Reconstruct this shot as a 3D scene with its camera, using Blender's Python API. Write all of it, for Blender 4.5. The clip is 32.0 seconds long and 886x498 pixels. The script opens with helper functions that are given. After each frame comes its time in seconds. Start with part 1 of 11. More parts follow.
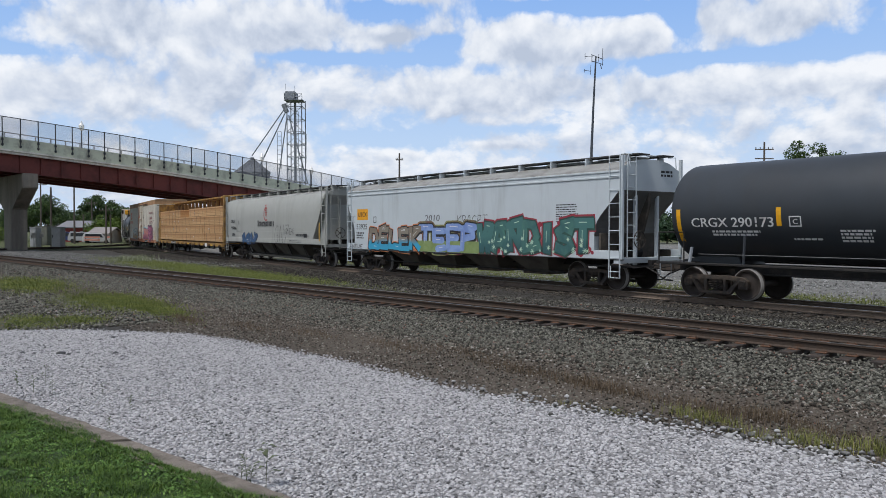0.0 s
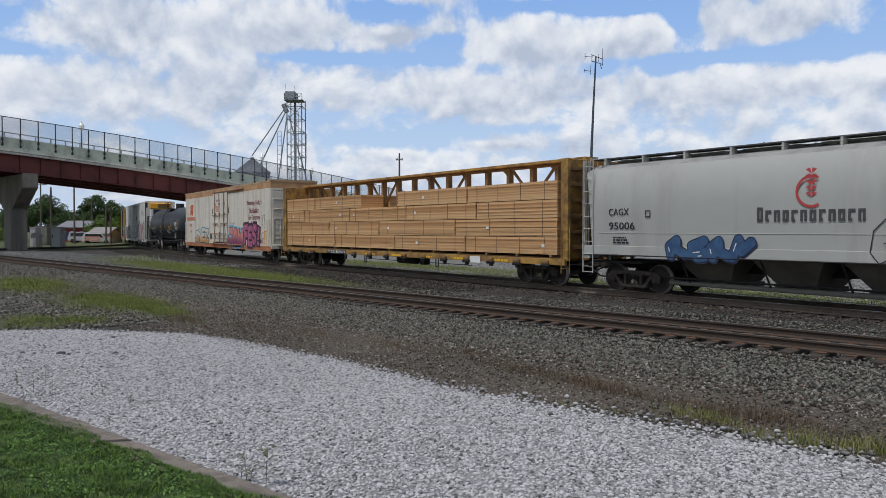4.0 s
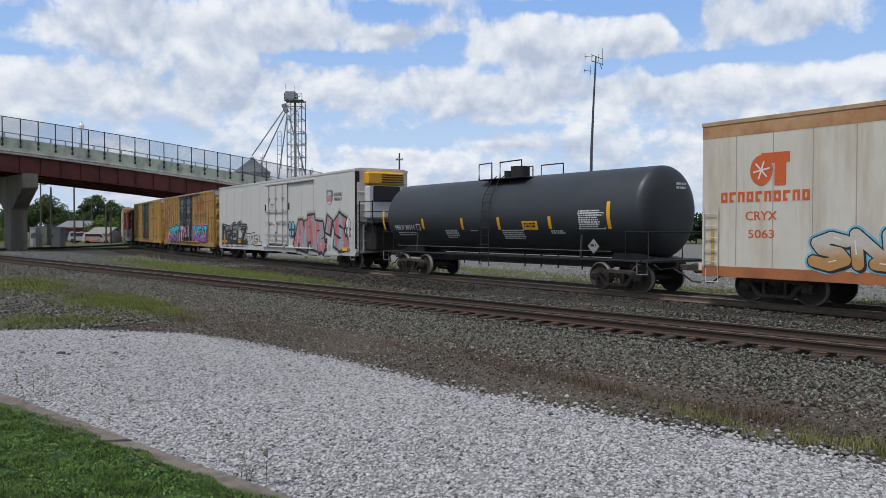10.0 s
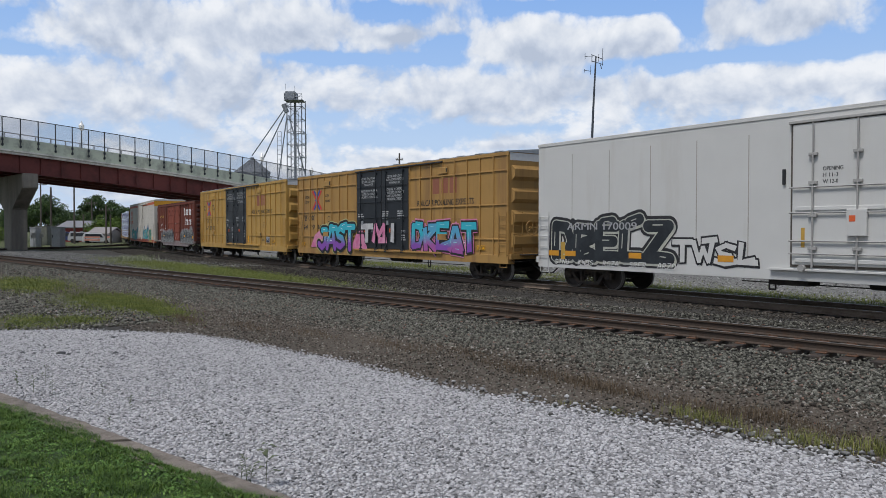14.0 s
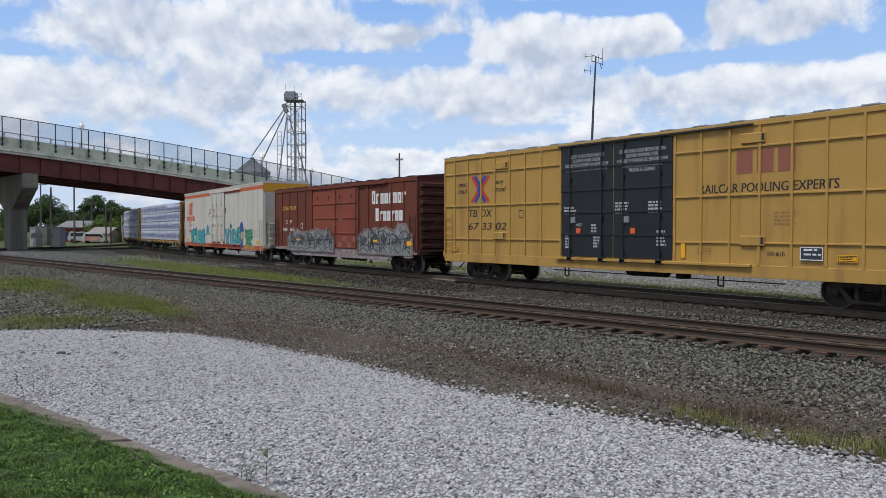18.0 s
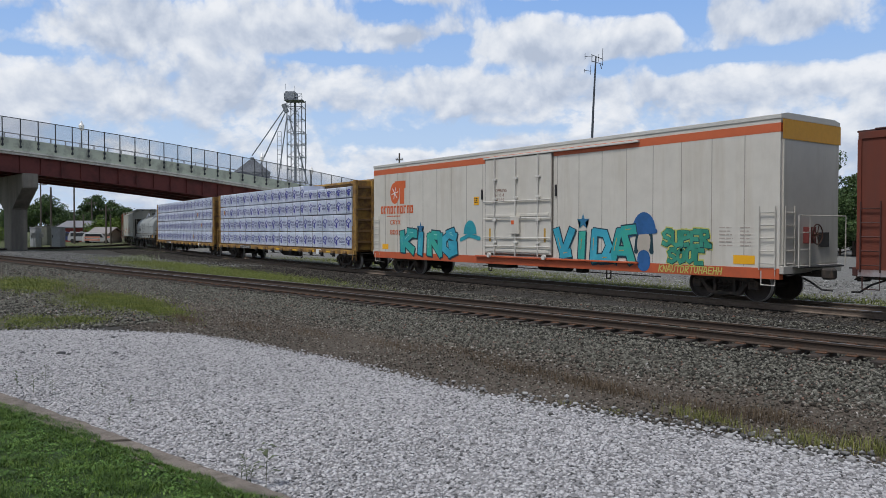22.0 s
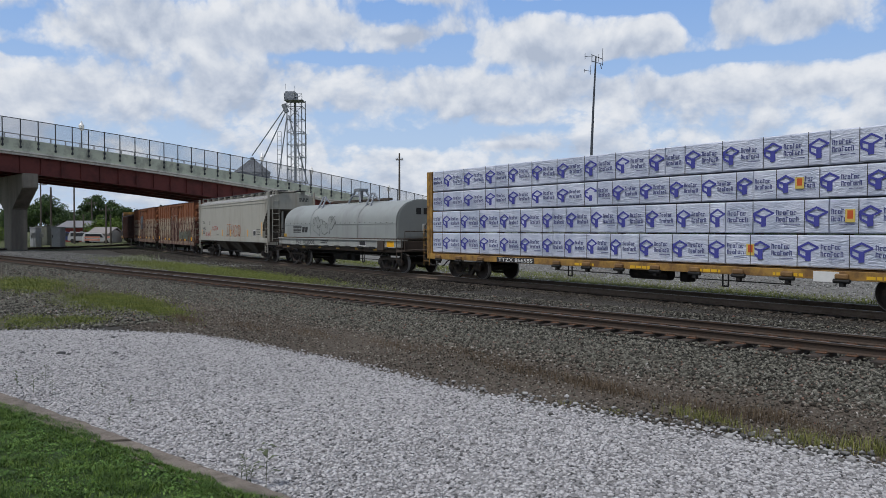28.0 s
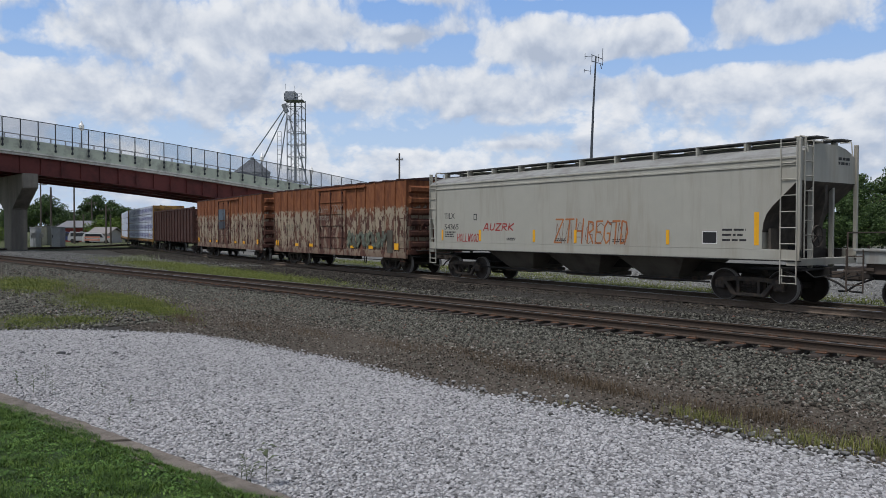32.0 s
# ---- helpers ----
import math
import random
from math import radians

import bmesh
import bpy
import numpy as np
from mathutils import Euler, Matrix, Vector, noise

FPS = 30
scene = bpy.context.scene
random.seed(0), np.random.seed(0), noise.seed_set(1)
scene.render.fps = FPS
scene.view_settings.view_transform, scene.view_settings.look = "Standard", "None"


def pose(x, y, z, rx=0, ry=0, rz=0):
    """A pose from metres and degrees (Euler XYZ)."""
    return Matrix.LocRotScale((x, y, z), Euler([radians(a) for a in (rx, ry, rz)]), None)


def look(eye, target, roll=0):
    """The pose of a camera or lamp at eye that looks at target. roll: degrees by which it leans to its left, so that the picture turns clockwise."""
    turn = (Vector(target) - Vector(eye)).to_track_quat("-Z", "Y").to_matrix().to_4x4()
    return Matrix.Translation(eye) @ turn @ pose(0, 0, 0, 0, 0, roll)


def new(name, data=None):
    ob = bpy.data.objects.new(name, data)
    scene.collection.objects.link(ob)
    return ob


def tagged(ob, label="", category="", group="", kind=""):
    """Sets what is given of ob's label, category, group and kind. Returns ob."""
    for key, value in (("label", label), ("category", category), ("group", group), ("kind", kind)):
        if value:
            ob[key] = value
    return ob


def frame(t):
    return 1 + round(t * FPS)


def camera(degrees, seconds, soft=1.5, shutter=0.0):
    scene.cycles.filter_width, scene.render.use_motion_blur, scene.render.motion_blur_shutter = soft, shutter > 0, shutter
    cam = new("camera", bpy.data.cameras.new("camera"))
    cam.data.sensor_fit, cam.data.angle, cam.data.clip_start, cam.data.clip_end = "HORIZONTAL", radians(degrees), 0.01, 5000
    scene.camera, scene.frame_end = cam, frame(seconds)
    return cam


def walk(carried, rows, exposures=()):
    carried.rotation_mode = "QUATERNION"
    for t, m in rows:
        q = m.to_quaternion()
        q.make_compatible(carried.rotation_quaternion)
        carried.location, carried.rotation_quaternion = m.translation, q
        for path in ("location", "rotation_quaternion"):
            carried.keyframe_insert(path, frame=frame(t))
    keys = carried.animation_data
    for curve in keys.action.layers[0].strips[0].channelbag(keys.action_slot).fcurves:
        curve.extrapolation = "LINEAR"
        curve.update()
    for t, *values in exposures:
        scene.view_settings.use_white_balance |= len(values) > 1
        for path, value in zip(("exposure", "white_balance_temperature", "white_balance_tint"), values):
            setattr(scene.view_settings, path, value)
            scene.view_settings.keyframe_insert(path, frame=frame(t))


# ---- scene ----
cam = camera(60.0, 32.0, soft=0.25)
EYE = (0.0, 0.0, 2.02)
AIM = Vector((-0.80700, 0.59057, -0.02504))
walk(cam, [(0.0, look(EYE, Vector(EYE) + AIM)), (32.0, look(EYE, Vector(EYE) + AIM))], exposures=[(0.0, 0.02, 6280.0, 10.0), (1.0, -0.08, 6280.0, 10.0), (3.0, -0.10, 6280.0, 10.0), (7.0, -0.10, 6280.0, 10.0), (9.0, -0.08, 6280.0, 10.0), (10.0, -0.04, 6280.0, 10.0), (11.0, 0.08, 6280.0, 10.0), (12.0, 0.02, 6280.0, 10.0), (14.0, -0.05, 6280.0, 10.0), (18.0, 0.02, 6280.0, 10.0), (20.0, 0.02, 6280.0, 10.0), (23.0, -0.12, 6280.0, 10.0), (25.0, -0.10, 6280.0, 10.0), (28.0, -0.18, 6280.0, 10.0), (32.0, -0.16, 6280.0, 10.0)])

AX, AY = AIM[0] / math.hypot(AIM[0], AIM[1]), AIM[1] / math.hypot(AIM[0], AIM[1])

# ---------------------------------------------------------------- light
SUN_ELEV, SUN_AZ = 64.0, 281.0        # degrees; azimuth counted from +X towards +Y


def add(nt, kind, **kw):
    n = nt.nodes.new(kind)
    for k, val in kw.items():
        if k in n.inputs:
            n.inputs[k].default_value = val
        else:
            setattr(n, k, val)
    return n


def mathn(nt, op, a, b=None, c=None, clamp=False):
    n = nt.nodes.new("ShaderNodeMath")
    n.operation, n.use_clamp = op, clamp
    for i, v in enumerate((a, b, c)):
        if v is None:
            continue
        if isinstance(v, (int, float)):
            n.inputs[i].default_value = v
        else:
            nt.links.new(v, n.inputs[i])
    return n.outputs[0]


def mixc(nt, fac, a, b, mode="MIX"):
    n = nt.nodes.new("ShaderNodeMix")
    n.data_type, n.blend_type = "RGBA", mode
    for s, v in ((n.inputs[0], fac), (n.inputs[6], a), (n.inputs[7], b)):
        if isinstance(v, (int, float)):
            s.default_value = v
        elif isinstance(v, (tuple, list)):
            s.default_value = (*v[:3], 1)
        else:
            nt.links.new(v, s)
    return n.outputs[2]


def ramp(nt, fac, stops, interp="LINEAR"):
    n = nt.nodes.new("ShaderNodeValToRGB")
    cr = n.color_ramp
    cr.interpolation = interp
    while len(cr.elements) < len(stops):
        cr.elements.new(0.5)
    for e, (p, c) in zip(cr.elements, stops):
        e.position = p
        e.color = (*c, 1) if isinstance(c, tuple) else (c, c, c, 1)
    nt.links.new(fac, n.inputs[0])
    return n.outputs[0]


def noisen(nt, vec, scale, detail=4, rough=0.55, dist=0.0):
    n = nt.nodes.new("ShaderNodeTexNoise")
    n.inputs["Scale"].default_value, n.inputs["Detail"].default_value = scale, detail
    n.inputs["Roughness"].default_value, n.inputs["Distortion"].default_value = rough, dist
    nt.links.new(vec, n.inputs["Vector"])
    return n.outputs[0]


world = bpy.data.worlds.new("sky")
scene.world = world
world.use_nodes = True
wt = world.node_tree
wt.nodes.clear()
w_out = wt.nodes.new("ShaderNodeOutputWorld")
w_bg = wt.nodes.new("ShaderNodeBackground")
w_bg.inputs[1].default_value = 1.0
w_sky = wt.nodes.new("ShaderNodeTexSky")
w_sky.sky_type, w_sky.sun_disc = "NISHITA", False
w_sky.sun_elevation, w_sky.sun_rotation = radians(SUN_ELEV), radians(90 - SUN_AZ)
wt.links.new(w_sky.outputs[0], w_bg.inputs[0])
wt.links.new(w_bg.outputs[0], w_out.inputs[0])

sun = new("sun", bpy.data.lights.new("sun", "SUN"))
sun.data.energy, sun.data.angle, sun.data.color = 2.8, radians(14.0), (1.0, 0.965, 0.925)
sun_dir = Vector((math.cos(radians(SUN_ELEV)) * math.cos(radians(SUN_AZ)), math.cos(radians(SUN_ELEV)) * math.sin(radians(SUN_AZ)), math.sin(radians(SUN_ELEV))))
sun.matrix_world = look(sun_dir * 50, (0, 0, 0))

# ---------------------------------------------------------------- materials
MATS = {}


def mat(name, color, rough=0.6, metal=0.0, var=0.12, grain=8.0, dirt=None, dirt_amt=0.0, dirt_scale=1.5, bump=0.0, bump_scale=40.0, streak=False, spec=0.5):
    """Painted or plain surface with grain, large stains and a fine relief."""
    if name in MATS:
        return MATS[name]
    m = bpy.data.materials.new(name)
    m.use_nodes = True
    nt = m.node_tree
    b = nt.nodes["Principled BSDF"]
    tc = nt.nodes.new("ShaderNodeTexCoord").outputs["Object"]
    n1 = noisen(nt, tc, grain, 6)
    dark = tuple(c * (1 - var) for c in color)
    light = tuple(min(1, c * (1 + var)) for c in color)
    col = ramp(nt, n1, [(0.3, dark), (0.7, light)])
    n2 = noisen(nt, tc, 0.7, 3)
    col = mixc(nt, 0.5, col, mixc(nt, n2, dark, light))
    if dirt:
        mp = nt.nodes.new("ShaderNodeMapping")
        mp.inputs["Scale"].default_value = (1, 1, 0.12) if streak else (1, 1, 1)
        nt.links.new(tc, mp.inputs["Vector"])
        n3 = noisen(nt, mp.outputs[0], dirt_scale, 8, 0.65)
        f = ramp(nt, n3, [(0.62 - 0.45 * dirt_amt, 0.0), (0.80 - 0.35 * dirt_amt, 1.0)])
        col = mixc(nt, mathn(nt, "MULTIPLY", f, min(1.0, 0.35 + dirt_amt)), col, dirt)
    nt.links.new(col, b.inputs["Base Color"])
    r = mathn(nt, "ADD", mathn(nt, "MULTIPLY", n2, 0.25), rough - 0.12, clamp=True)
    nt.links.new(r, b.inputs["Roughness"])
    b.inputs["Metallic"].default_value = metal
    b.inputs["Specular IOR Level"].default_value = spec
    if bump:
        bp = nt.nodes.new("ShaderNodeBump")
        bp.inputs["Strength"].default_value, bp.inputs["Distance"].default_value = bump, 0.02
        nt.links.new(noisen(nt, tc, bump_scale, 5), bp.inputs["Height"])
        nt.links.new(bp.outputs[0], b.inputs["Normal"])
    MATS[name] = m
    return m


# ---------------------------------------------------------------- mesh helpers
def part(name, bm, material, parent, label="", smooth=False):
    me = bpy.data.meshes.new(name)
    bmesh.ops.recalc_face_normals(bm, faces=bm.faces)
    bm.to_mesh(me)
    bm.free()
    for mm in (material if isinstance(material, (list, tuple)) else [material]):
        me.materials.append(mm)
    if smooth:
        me.shade_smooth()
        me.set_sharp_from_angle(angle=radians(35))
    ob = new(name, me)
    if parent is not None:
        ob.parent = parent
    if label:
        tagged(ob, label)
    return ob


def box(bm, x0, x1, y0, y1, z0, z1, m=None):
    vs = [bm.verts.new(Vector((x, y, z)) if m is None else m @ Vector((x, y, z))) for x in (x0, x1) for y in (y0, y1) for z in (z0, z1)]
    for f in ((0, 1, 3, 2), (4, 6, 7, 5), (0, 4, 5, 1), (2, 3, 7, 6), (0, 2, 6, 4), (1, 5, 7, 3)):
        bm.faces.new([vs[i] for i in f])
    return vs


def bbox(bm, x0, x1, y0, y1, z0, z1, r=0.01):
    """Box with chamfered edges along its longest faces."""
    t = bmesh.new()
    box(t, x0, x1, y0, y1, z0, z1)
    bmesh.ops.bevel(t, geom=t.edges[:], offset=r, segments=1, affect="EDGES")
    merge(bm, t)


def merge(bm, t):
    mp = {}
    for v in t.verts:
        mp[v] = bm.verts.new(v.co)
    for f in t.faces:
        nf = bm.faces.new([mp[v] for v in f.verts])
        nf.smooth, nf.material_index = f.smooth, f.material_index
    t.free()


def tube(bm, pts, r, seg=8, caps=True):
    """Round bar along a polyline."""
    pts = [Vector(p) for p in pts]
    rings = []
    for i, p in enumerate(pts):
        a, b = pts[max(0, i - 1)], pts[min(len(pts) - 1, i + 1)]
        d = (b - a).normalized()
        u = d.cross(Vector((0, 0, 1)))
        if u.length < 0.05:
            u = d.cross(Vector((1, 0, 0)))
        u.normalize()
        w = d.cross(u).normalized()
        rr = r[i] if isinstance(r, (list, tuple)) else r
        rings.append([bm.verts.new(p + rr * (u * math.cos(2 * math.pi * k / seg) + w * math.sin(2 * math.pi * k / seg))) for k in range(seg)])
    for A, B in zip(rings, rings[1:]):
        for k in range(seg):
            bm.faces.new((A[k], A[(k + 1) % seg], B[(k + 1) % seg], B[k]))
    if caps:
        bm.faces.new(rings[0][::-1])
        bm.faces.new(rings[-1])


def lathe_y(bm, cx, cy, cz, prof, seg=24, flip=False):
    """Turned solid about an axis along y: prof is a list of (y, radius)."""
    rings = []
    for y, r in prof:
        rings.append([bm.verts.new((cx + max(r, 1e-4) * math.cos(2 * math.pi * k / seg), cy + y, cz + max(r, 1e-4) * math.sin(2 * math.pi * k / seg))) for k in range(seg)])
    for A, B in zip(rings, rings[1:]):
        for k in range(seg):
            bm.faces.new((A[k], A[(k + 1) % seg], B[(k + 1) % seg], B[k]))
    bm.faces.new(rings[0][::-1])
    bm.faces.new(rings[-1])


def prism(bm, poly, y0, y1):
    """Extrude a polygon of (x, z) from y0 to y1."""
    A = [bm.verts.new((x, y0, z)) for x, z in poly]
    B = [bm.verts.new((x, y1, z)) for x, z in poly]
    n = len(poly)
    bm.faces.new(A)
    bm.faces.new(B[::-1])
    for i in range(n):
        bm.faces.new((A[i], B[i], B[(i + 1) % n], A[(i + 1) % n]))


def loft_x(bm, sections, close=True, caps=True):
    """Skin between sections, each (x, [(y, z), ...])."""
    rings = [[bm.verts.new((x, y, z)) for y, z in ps] for x, ps in sections]
    n = len(rings[0])
    for A, B in zip(rings, rings[1:]):
        for k in range(n if close else n - 1):
            bm.faces.new((A[k], A[(k + 1) % n], B[(k + 1) % n], B[k]))
    if caps:
        bm.faces.new(rings[0][::-1])
        bm.faces.new(rings[-1])
    return rings


# ---------------------------------------------------------------- the line of the train
CURVE = [(-600, 0.0), (-260, 0.0), (-200, 0.0027), (-95, 0.0027), (-75, 0.0021), (-60, -0.0005), (-45, 0.006), (-30, 0.0), (200, 0.0)]
TRACK_Y = 20.6
STEP = 0.5
LINE = []                       # from s = 120 backwards: (s, x, y, heading)


def bend(s):
    for (a, ka), (b, kb) in zip(CURVE, CURVE[1:]):
        if a <= s <= b:
            return ka + (kb - ka) * (s - a) / (b - a)
    return 0.0


def lay_line():
    x, y, h, s = 120.0, TRACK_Y, 0.0, 120.0
    while s > -520:
        LINE.append((s, x, y, h))
        s -= STEP
        h += bend(s) * STEP
        x -= math.cos(h) * STEP
        y += math.sin(h) * STEP


lay_line()


def on_line(s, off=0.0):
    """Point of the train's track at s, off metres to the camera's side, with its heading."""
    i = (120.0 - s) / STEP
    k = min(max(int(i), 0), len(LINE) - 2)
    f = i - k
    a, b = LINE[k], LINE[k + 1]
    x, y, h = (a[j] + (b[j] - a[j]) * f for j in (1, 2, 3))
    return Vector((x - off * math.sin(h), y - off * math.cos(h), 0)), h


def run(t):
    """Metres that the train has gone at t seconds."""
    return 8.605 * t - 1.272 * (t / 16 - 1) ** 2


# ---------------------------------------------------------------- sky backdrop and clouds
def blob(nt, az, el, a0, e0, ra, re, amp):
    """A soft patch in the sky about a bearing and height, in degrees, and how fast it grows upwards."""
    da = mathn(nt, "DIVIDE", mathn(nt, "SUBTRACT", az, a0), ra)
    de = mathn(nt, "DIVIDE", mathn(nt, "SUBTRACT", el, e0), re)
    q = mathn(nt, "ADD", mathn(nt, "MULTIPLY", da, da), mathn(nt, "MULTIPLY", de, de))
    v = mathn(nt, "MULTIPLY", mathn(nt, "POWER", 2.718, mathn(nt, "MULTIPLY", q, -1.0)), amp)
    return v, mathn(nt, "MULTIPLY", mathn(nt, "MULTIPLY", v, de), -2.0 / re)


def cloud_sky(nt, vec, patches, blue=None):
    """Colour of a fair-weather sky with cumulus, by direction."""
    nrm = nt.nodes.new("ShaderNodeVectorMath")
    nrm.operation = "NORMALIZE"
    nt.links.new(vec, nrm.inputs[0])
    sep = nt.nodes.new("ShaderNodeSeparateXYZ")
    nt.links.new(nrm.outputs[0], sep.inputs[0])
    X, Y, Z = sep.outputs
    # bearing to the right of the line of sight, and height, in degrees
    fw = mathn(nt, "ADD", mathn(nt, "MULTIPLY", X, AX), mathn(nt, "MULTIPLY", Y, AY))
    rt = mathn(nt, "SUBTRACT", mathn(nt, "MULTIPLY", X, AY), mathn(nt, "MULTIPLY", Y, AX))
    az = mathn(nt, "MULTIPLY", mathn(nt, "ARCTAN2", rt, fw), 57.2958)
    el = mathn(nt, "MULTIPLY", mathn(nt, "ARCSINE", Z), 57.2958)

    def place(lift):
        # heaped clouds: wider than high, flatter towards the horizon
        flatten = mathn(nt, "ADD", 2.6, mathn(nt, "MULTIPLY", mathn(nt, "MAXIMUM", el, 0.0), 0.11))
        cv = nt.nodes.new("ShaderNodeCombineXYZ")
        nt.links.new(mathn(nt, "DIVIDE", az, 6.0), cv.inputs[0])
        nt.links.new(mathn(nt, "DIVIDE", mathn(nt, "ADD", el, lift), flatten), cv.inputs[1])
        cv.inputs[2].default_value = 3.7
        return cv.outputs[0]

    here = place(0.0)
    fine = noisen(nt, here, 1.15, 12, 0.56, 0.2)
    s0, s1 = noisen(nt, here, 1.15, 5, 0.5, 0.2), noisen(nt, place(0.7), 1.15, 5, 0.5, 0.2)
    puff = add(nt, "ShaderNodeTexVoronoi", Scale=3.4, Detail=3.0, Roughness=0.55)
    nt.links.new(here, puff.inputs["Vector"])
    heap = mathn(nt, "SUBTRACT", 0.45, puff.outputs["Distance"])
    bias, rise = None, None
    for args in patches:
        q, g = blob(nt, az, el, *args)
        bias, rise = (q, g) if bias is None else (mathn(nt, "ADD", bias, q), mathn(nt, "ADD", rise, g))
    body = mathn(nt, "ADD", mathn(nt, "MULTIPLY", mathn(nt, "SUBTRACT", fine, 0.5), 1.9), mathn(nt, "MULTIPLY", heap, 0.34))
    dens = mathn(nt, "ADD", mathn(nt, "ADD", body, bias), 0.25)
    cover = ramp(nt, mathn(nt, "ADD", mathn(nt, "MULTIPLY", dens, 0.5), 0.5), [(0.40, 0.0), (0.50, 0.45), (0.545, 0.8), (0.64, 1.0)])
    # undersides and thick middles are greyer than sunlit tops
    under = mathn(nt, "ADD", mathn(nt, "MULTIPLY", mathn(nt, "SUBTRACT", s1, s0), 3.4), mathn(nt, "MULTIPLY", rise, 0.16))
    relief = mathn(nt, "MULTIPLY", mathn(nt, "ADD", mathn(nt, "SUBTRACT", s0, fine), mathn(nt, "MULTIPLY", heap, -0.16)), 1.7)
    thick = mathn(nt, "MULTIPLY", mathn(nt, "SUBTRACT", dens, 0.35), 0.21)
    tone = mathn(nt, "ADD", mathn(nt, "ADD", mathn(nt, "ADD", under, relief), thick), 0.44)
    shade = ramp(nt, tone, [(0.10, (0.90, 0.91, 0.93)), (0.42, (0.775, 0.805, 0.855)), (0.72, (0.625, 0.675, 0.765)), (1.0, (0.50, 0.56, 0.67))])
    sky = blue if blue is not None else ramp(nt, mathn(nt, "DIVIDE", el, 40.0), [(0.0, (0.60, 0.70, 0.83)), (0.16, (0.50, 0.65, 0.86)), (0.30, (0.36, 0.54, 0.85)), (0.42, (0.27, 0.46, 0.83)), (1.0, (0.18, 0.35, 0.72))])
    return mixc(nt, cover, sky, shade)


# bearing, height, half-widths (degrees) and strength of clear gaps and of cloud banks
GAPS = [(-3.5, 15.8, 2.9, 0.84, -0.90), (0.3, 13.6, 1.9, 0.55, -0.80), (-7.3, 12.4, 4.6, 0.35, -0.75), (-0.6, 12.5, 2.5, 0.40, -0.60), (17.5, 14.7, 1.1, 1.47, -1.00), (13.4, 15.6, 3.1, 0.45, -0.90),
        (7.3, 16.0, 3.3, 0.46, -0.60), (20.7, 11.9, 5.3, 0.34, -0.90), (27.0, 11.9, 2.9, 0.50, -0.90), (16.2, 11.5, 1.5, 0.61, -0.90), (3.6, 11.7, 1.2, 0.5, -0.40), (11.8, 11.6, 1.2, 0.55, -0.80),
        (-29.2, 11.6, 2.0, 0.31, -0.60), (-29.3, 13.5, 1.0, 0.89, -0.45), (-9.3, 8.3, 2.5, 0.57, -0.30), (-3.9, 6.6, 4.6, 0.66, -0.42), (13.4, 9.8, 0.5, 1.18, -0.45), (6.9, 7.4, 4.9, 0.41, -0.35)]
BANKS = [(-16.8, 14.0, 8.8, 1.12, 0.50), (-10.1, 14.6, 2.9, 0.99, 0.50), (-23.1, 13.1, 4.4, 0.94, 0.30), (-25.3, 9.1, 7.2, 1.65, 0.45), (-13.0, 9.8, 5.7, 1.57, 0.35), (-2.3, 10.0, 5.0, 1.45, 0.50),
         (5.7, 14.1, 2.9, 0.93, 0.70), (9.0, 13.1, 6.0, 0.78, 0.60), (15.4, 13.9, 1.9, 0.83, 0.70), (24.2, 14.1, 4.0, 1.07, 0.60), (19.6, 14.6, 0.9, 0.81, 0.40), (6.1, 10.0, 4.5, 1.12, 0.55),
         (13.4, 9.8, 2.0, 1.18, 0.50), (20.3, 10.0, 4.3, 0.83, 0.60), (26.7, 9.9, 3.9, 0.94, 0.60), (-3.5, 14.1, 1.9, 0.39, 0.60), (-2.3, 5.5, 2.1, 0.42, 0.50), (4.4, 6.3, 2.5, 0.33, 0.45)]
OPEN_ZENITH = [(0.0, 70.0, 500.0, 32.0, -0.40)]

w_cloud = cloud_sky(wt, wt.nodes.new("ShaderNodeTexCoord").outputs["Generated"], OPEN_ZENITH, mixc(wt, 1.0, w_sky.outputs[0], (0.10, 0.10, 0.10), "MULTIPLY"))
wt.links.new(w_cloud, w_bg.inputs[0])
w_bg.inputs[1].default_value = 0.8


def sky_backdrop():
    """Far strip of sky behind the place, which carries the drifting clouds."""
    bm = bmesh.new()
    R = 3500.0
    c = math.atan2(AY, AX)
    rows = []
    for i in range(15):
        el = radians(-1.5 + 33.5 * i / 14)
        rows.append([bm.verts.new((R * math.cos(el) * math.cos(c + radians(-48 + 96 * j / 24)), R * math.cos(el) * math.sin(c + radians(-48 + 96 * j / 24)), R * math.sin(el))) for j in range(25)])
    for A, B in zip(rows, rows[1:]):
        for j in range(24):
            bm.faces.new((A[j], A[j + 1], B[j + 1], B[j]))
    m = bpy.data.materials.new("sky_with_clouds")
    m.use_nodes = True
    nt = m.node_tree
    nt.nodes.clear()
    out, em = nt.nodes.new("ShaderNodeOutputMaterial"), nt.nodes.new("ShaderNodeEmission")
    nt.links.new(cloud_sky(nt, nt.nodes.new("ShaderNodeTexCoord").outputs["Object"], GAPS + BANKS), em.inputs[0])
    nt.links.new(em.outputs[0], out.inputs[0])
    ob = part("backdrop", bm, m, None)
    ob.matrix_basis = pose(*EYE)
    return tagged(ob, "blue sky with drifting white cumulus clouds", "sky", kind="structure")


SKY = sky_backdrop()
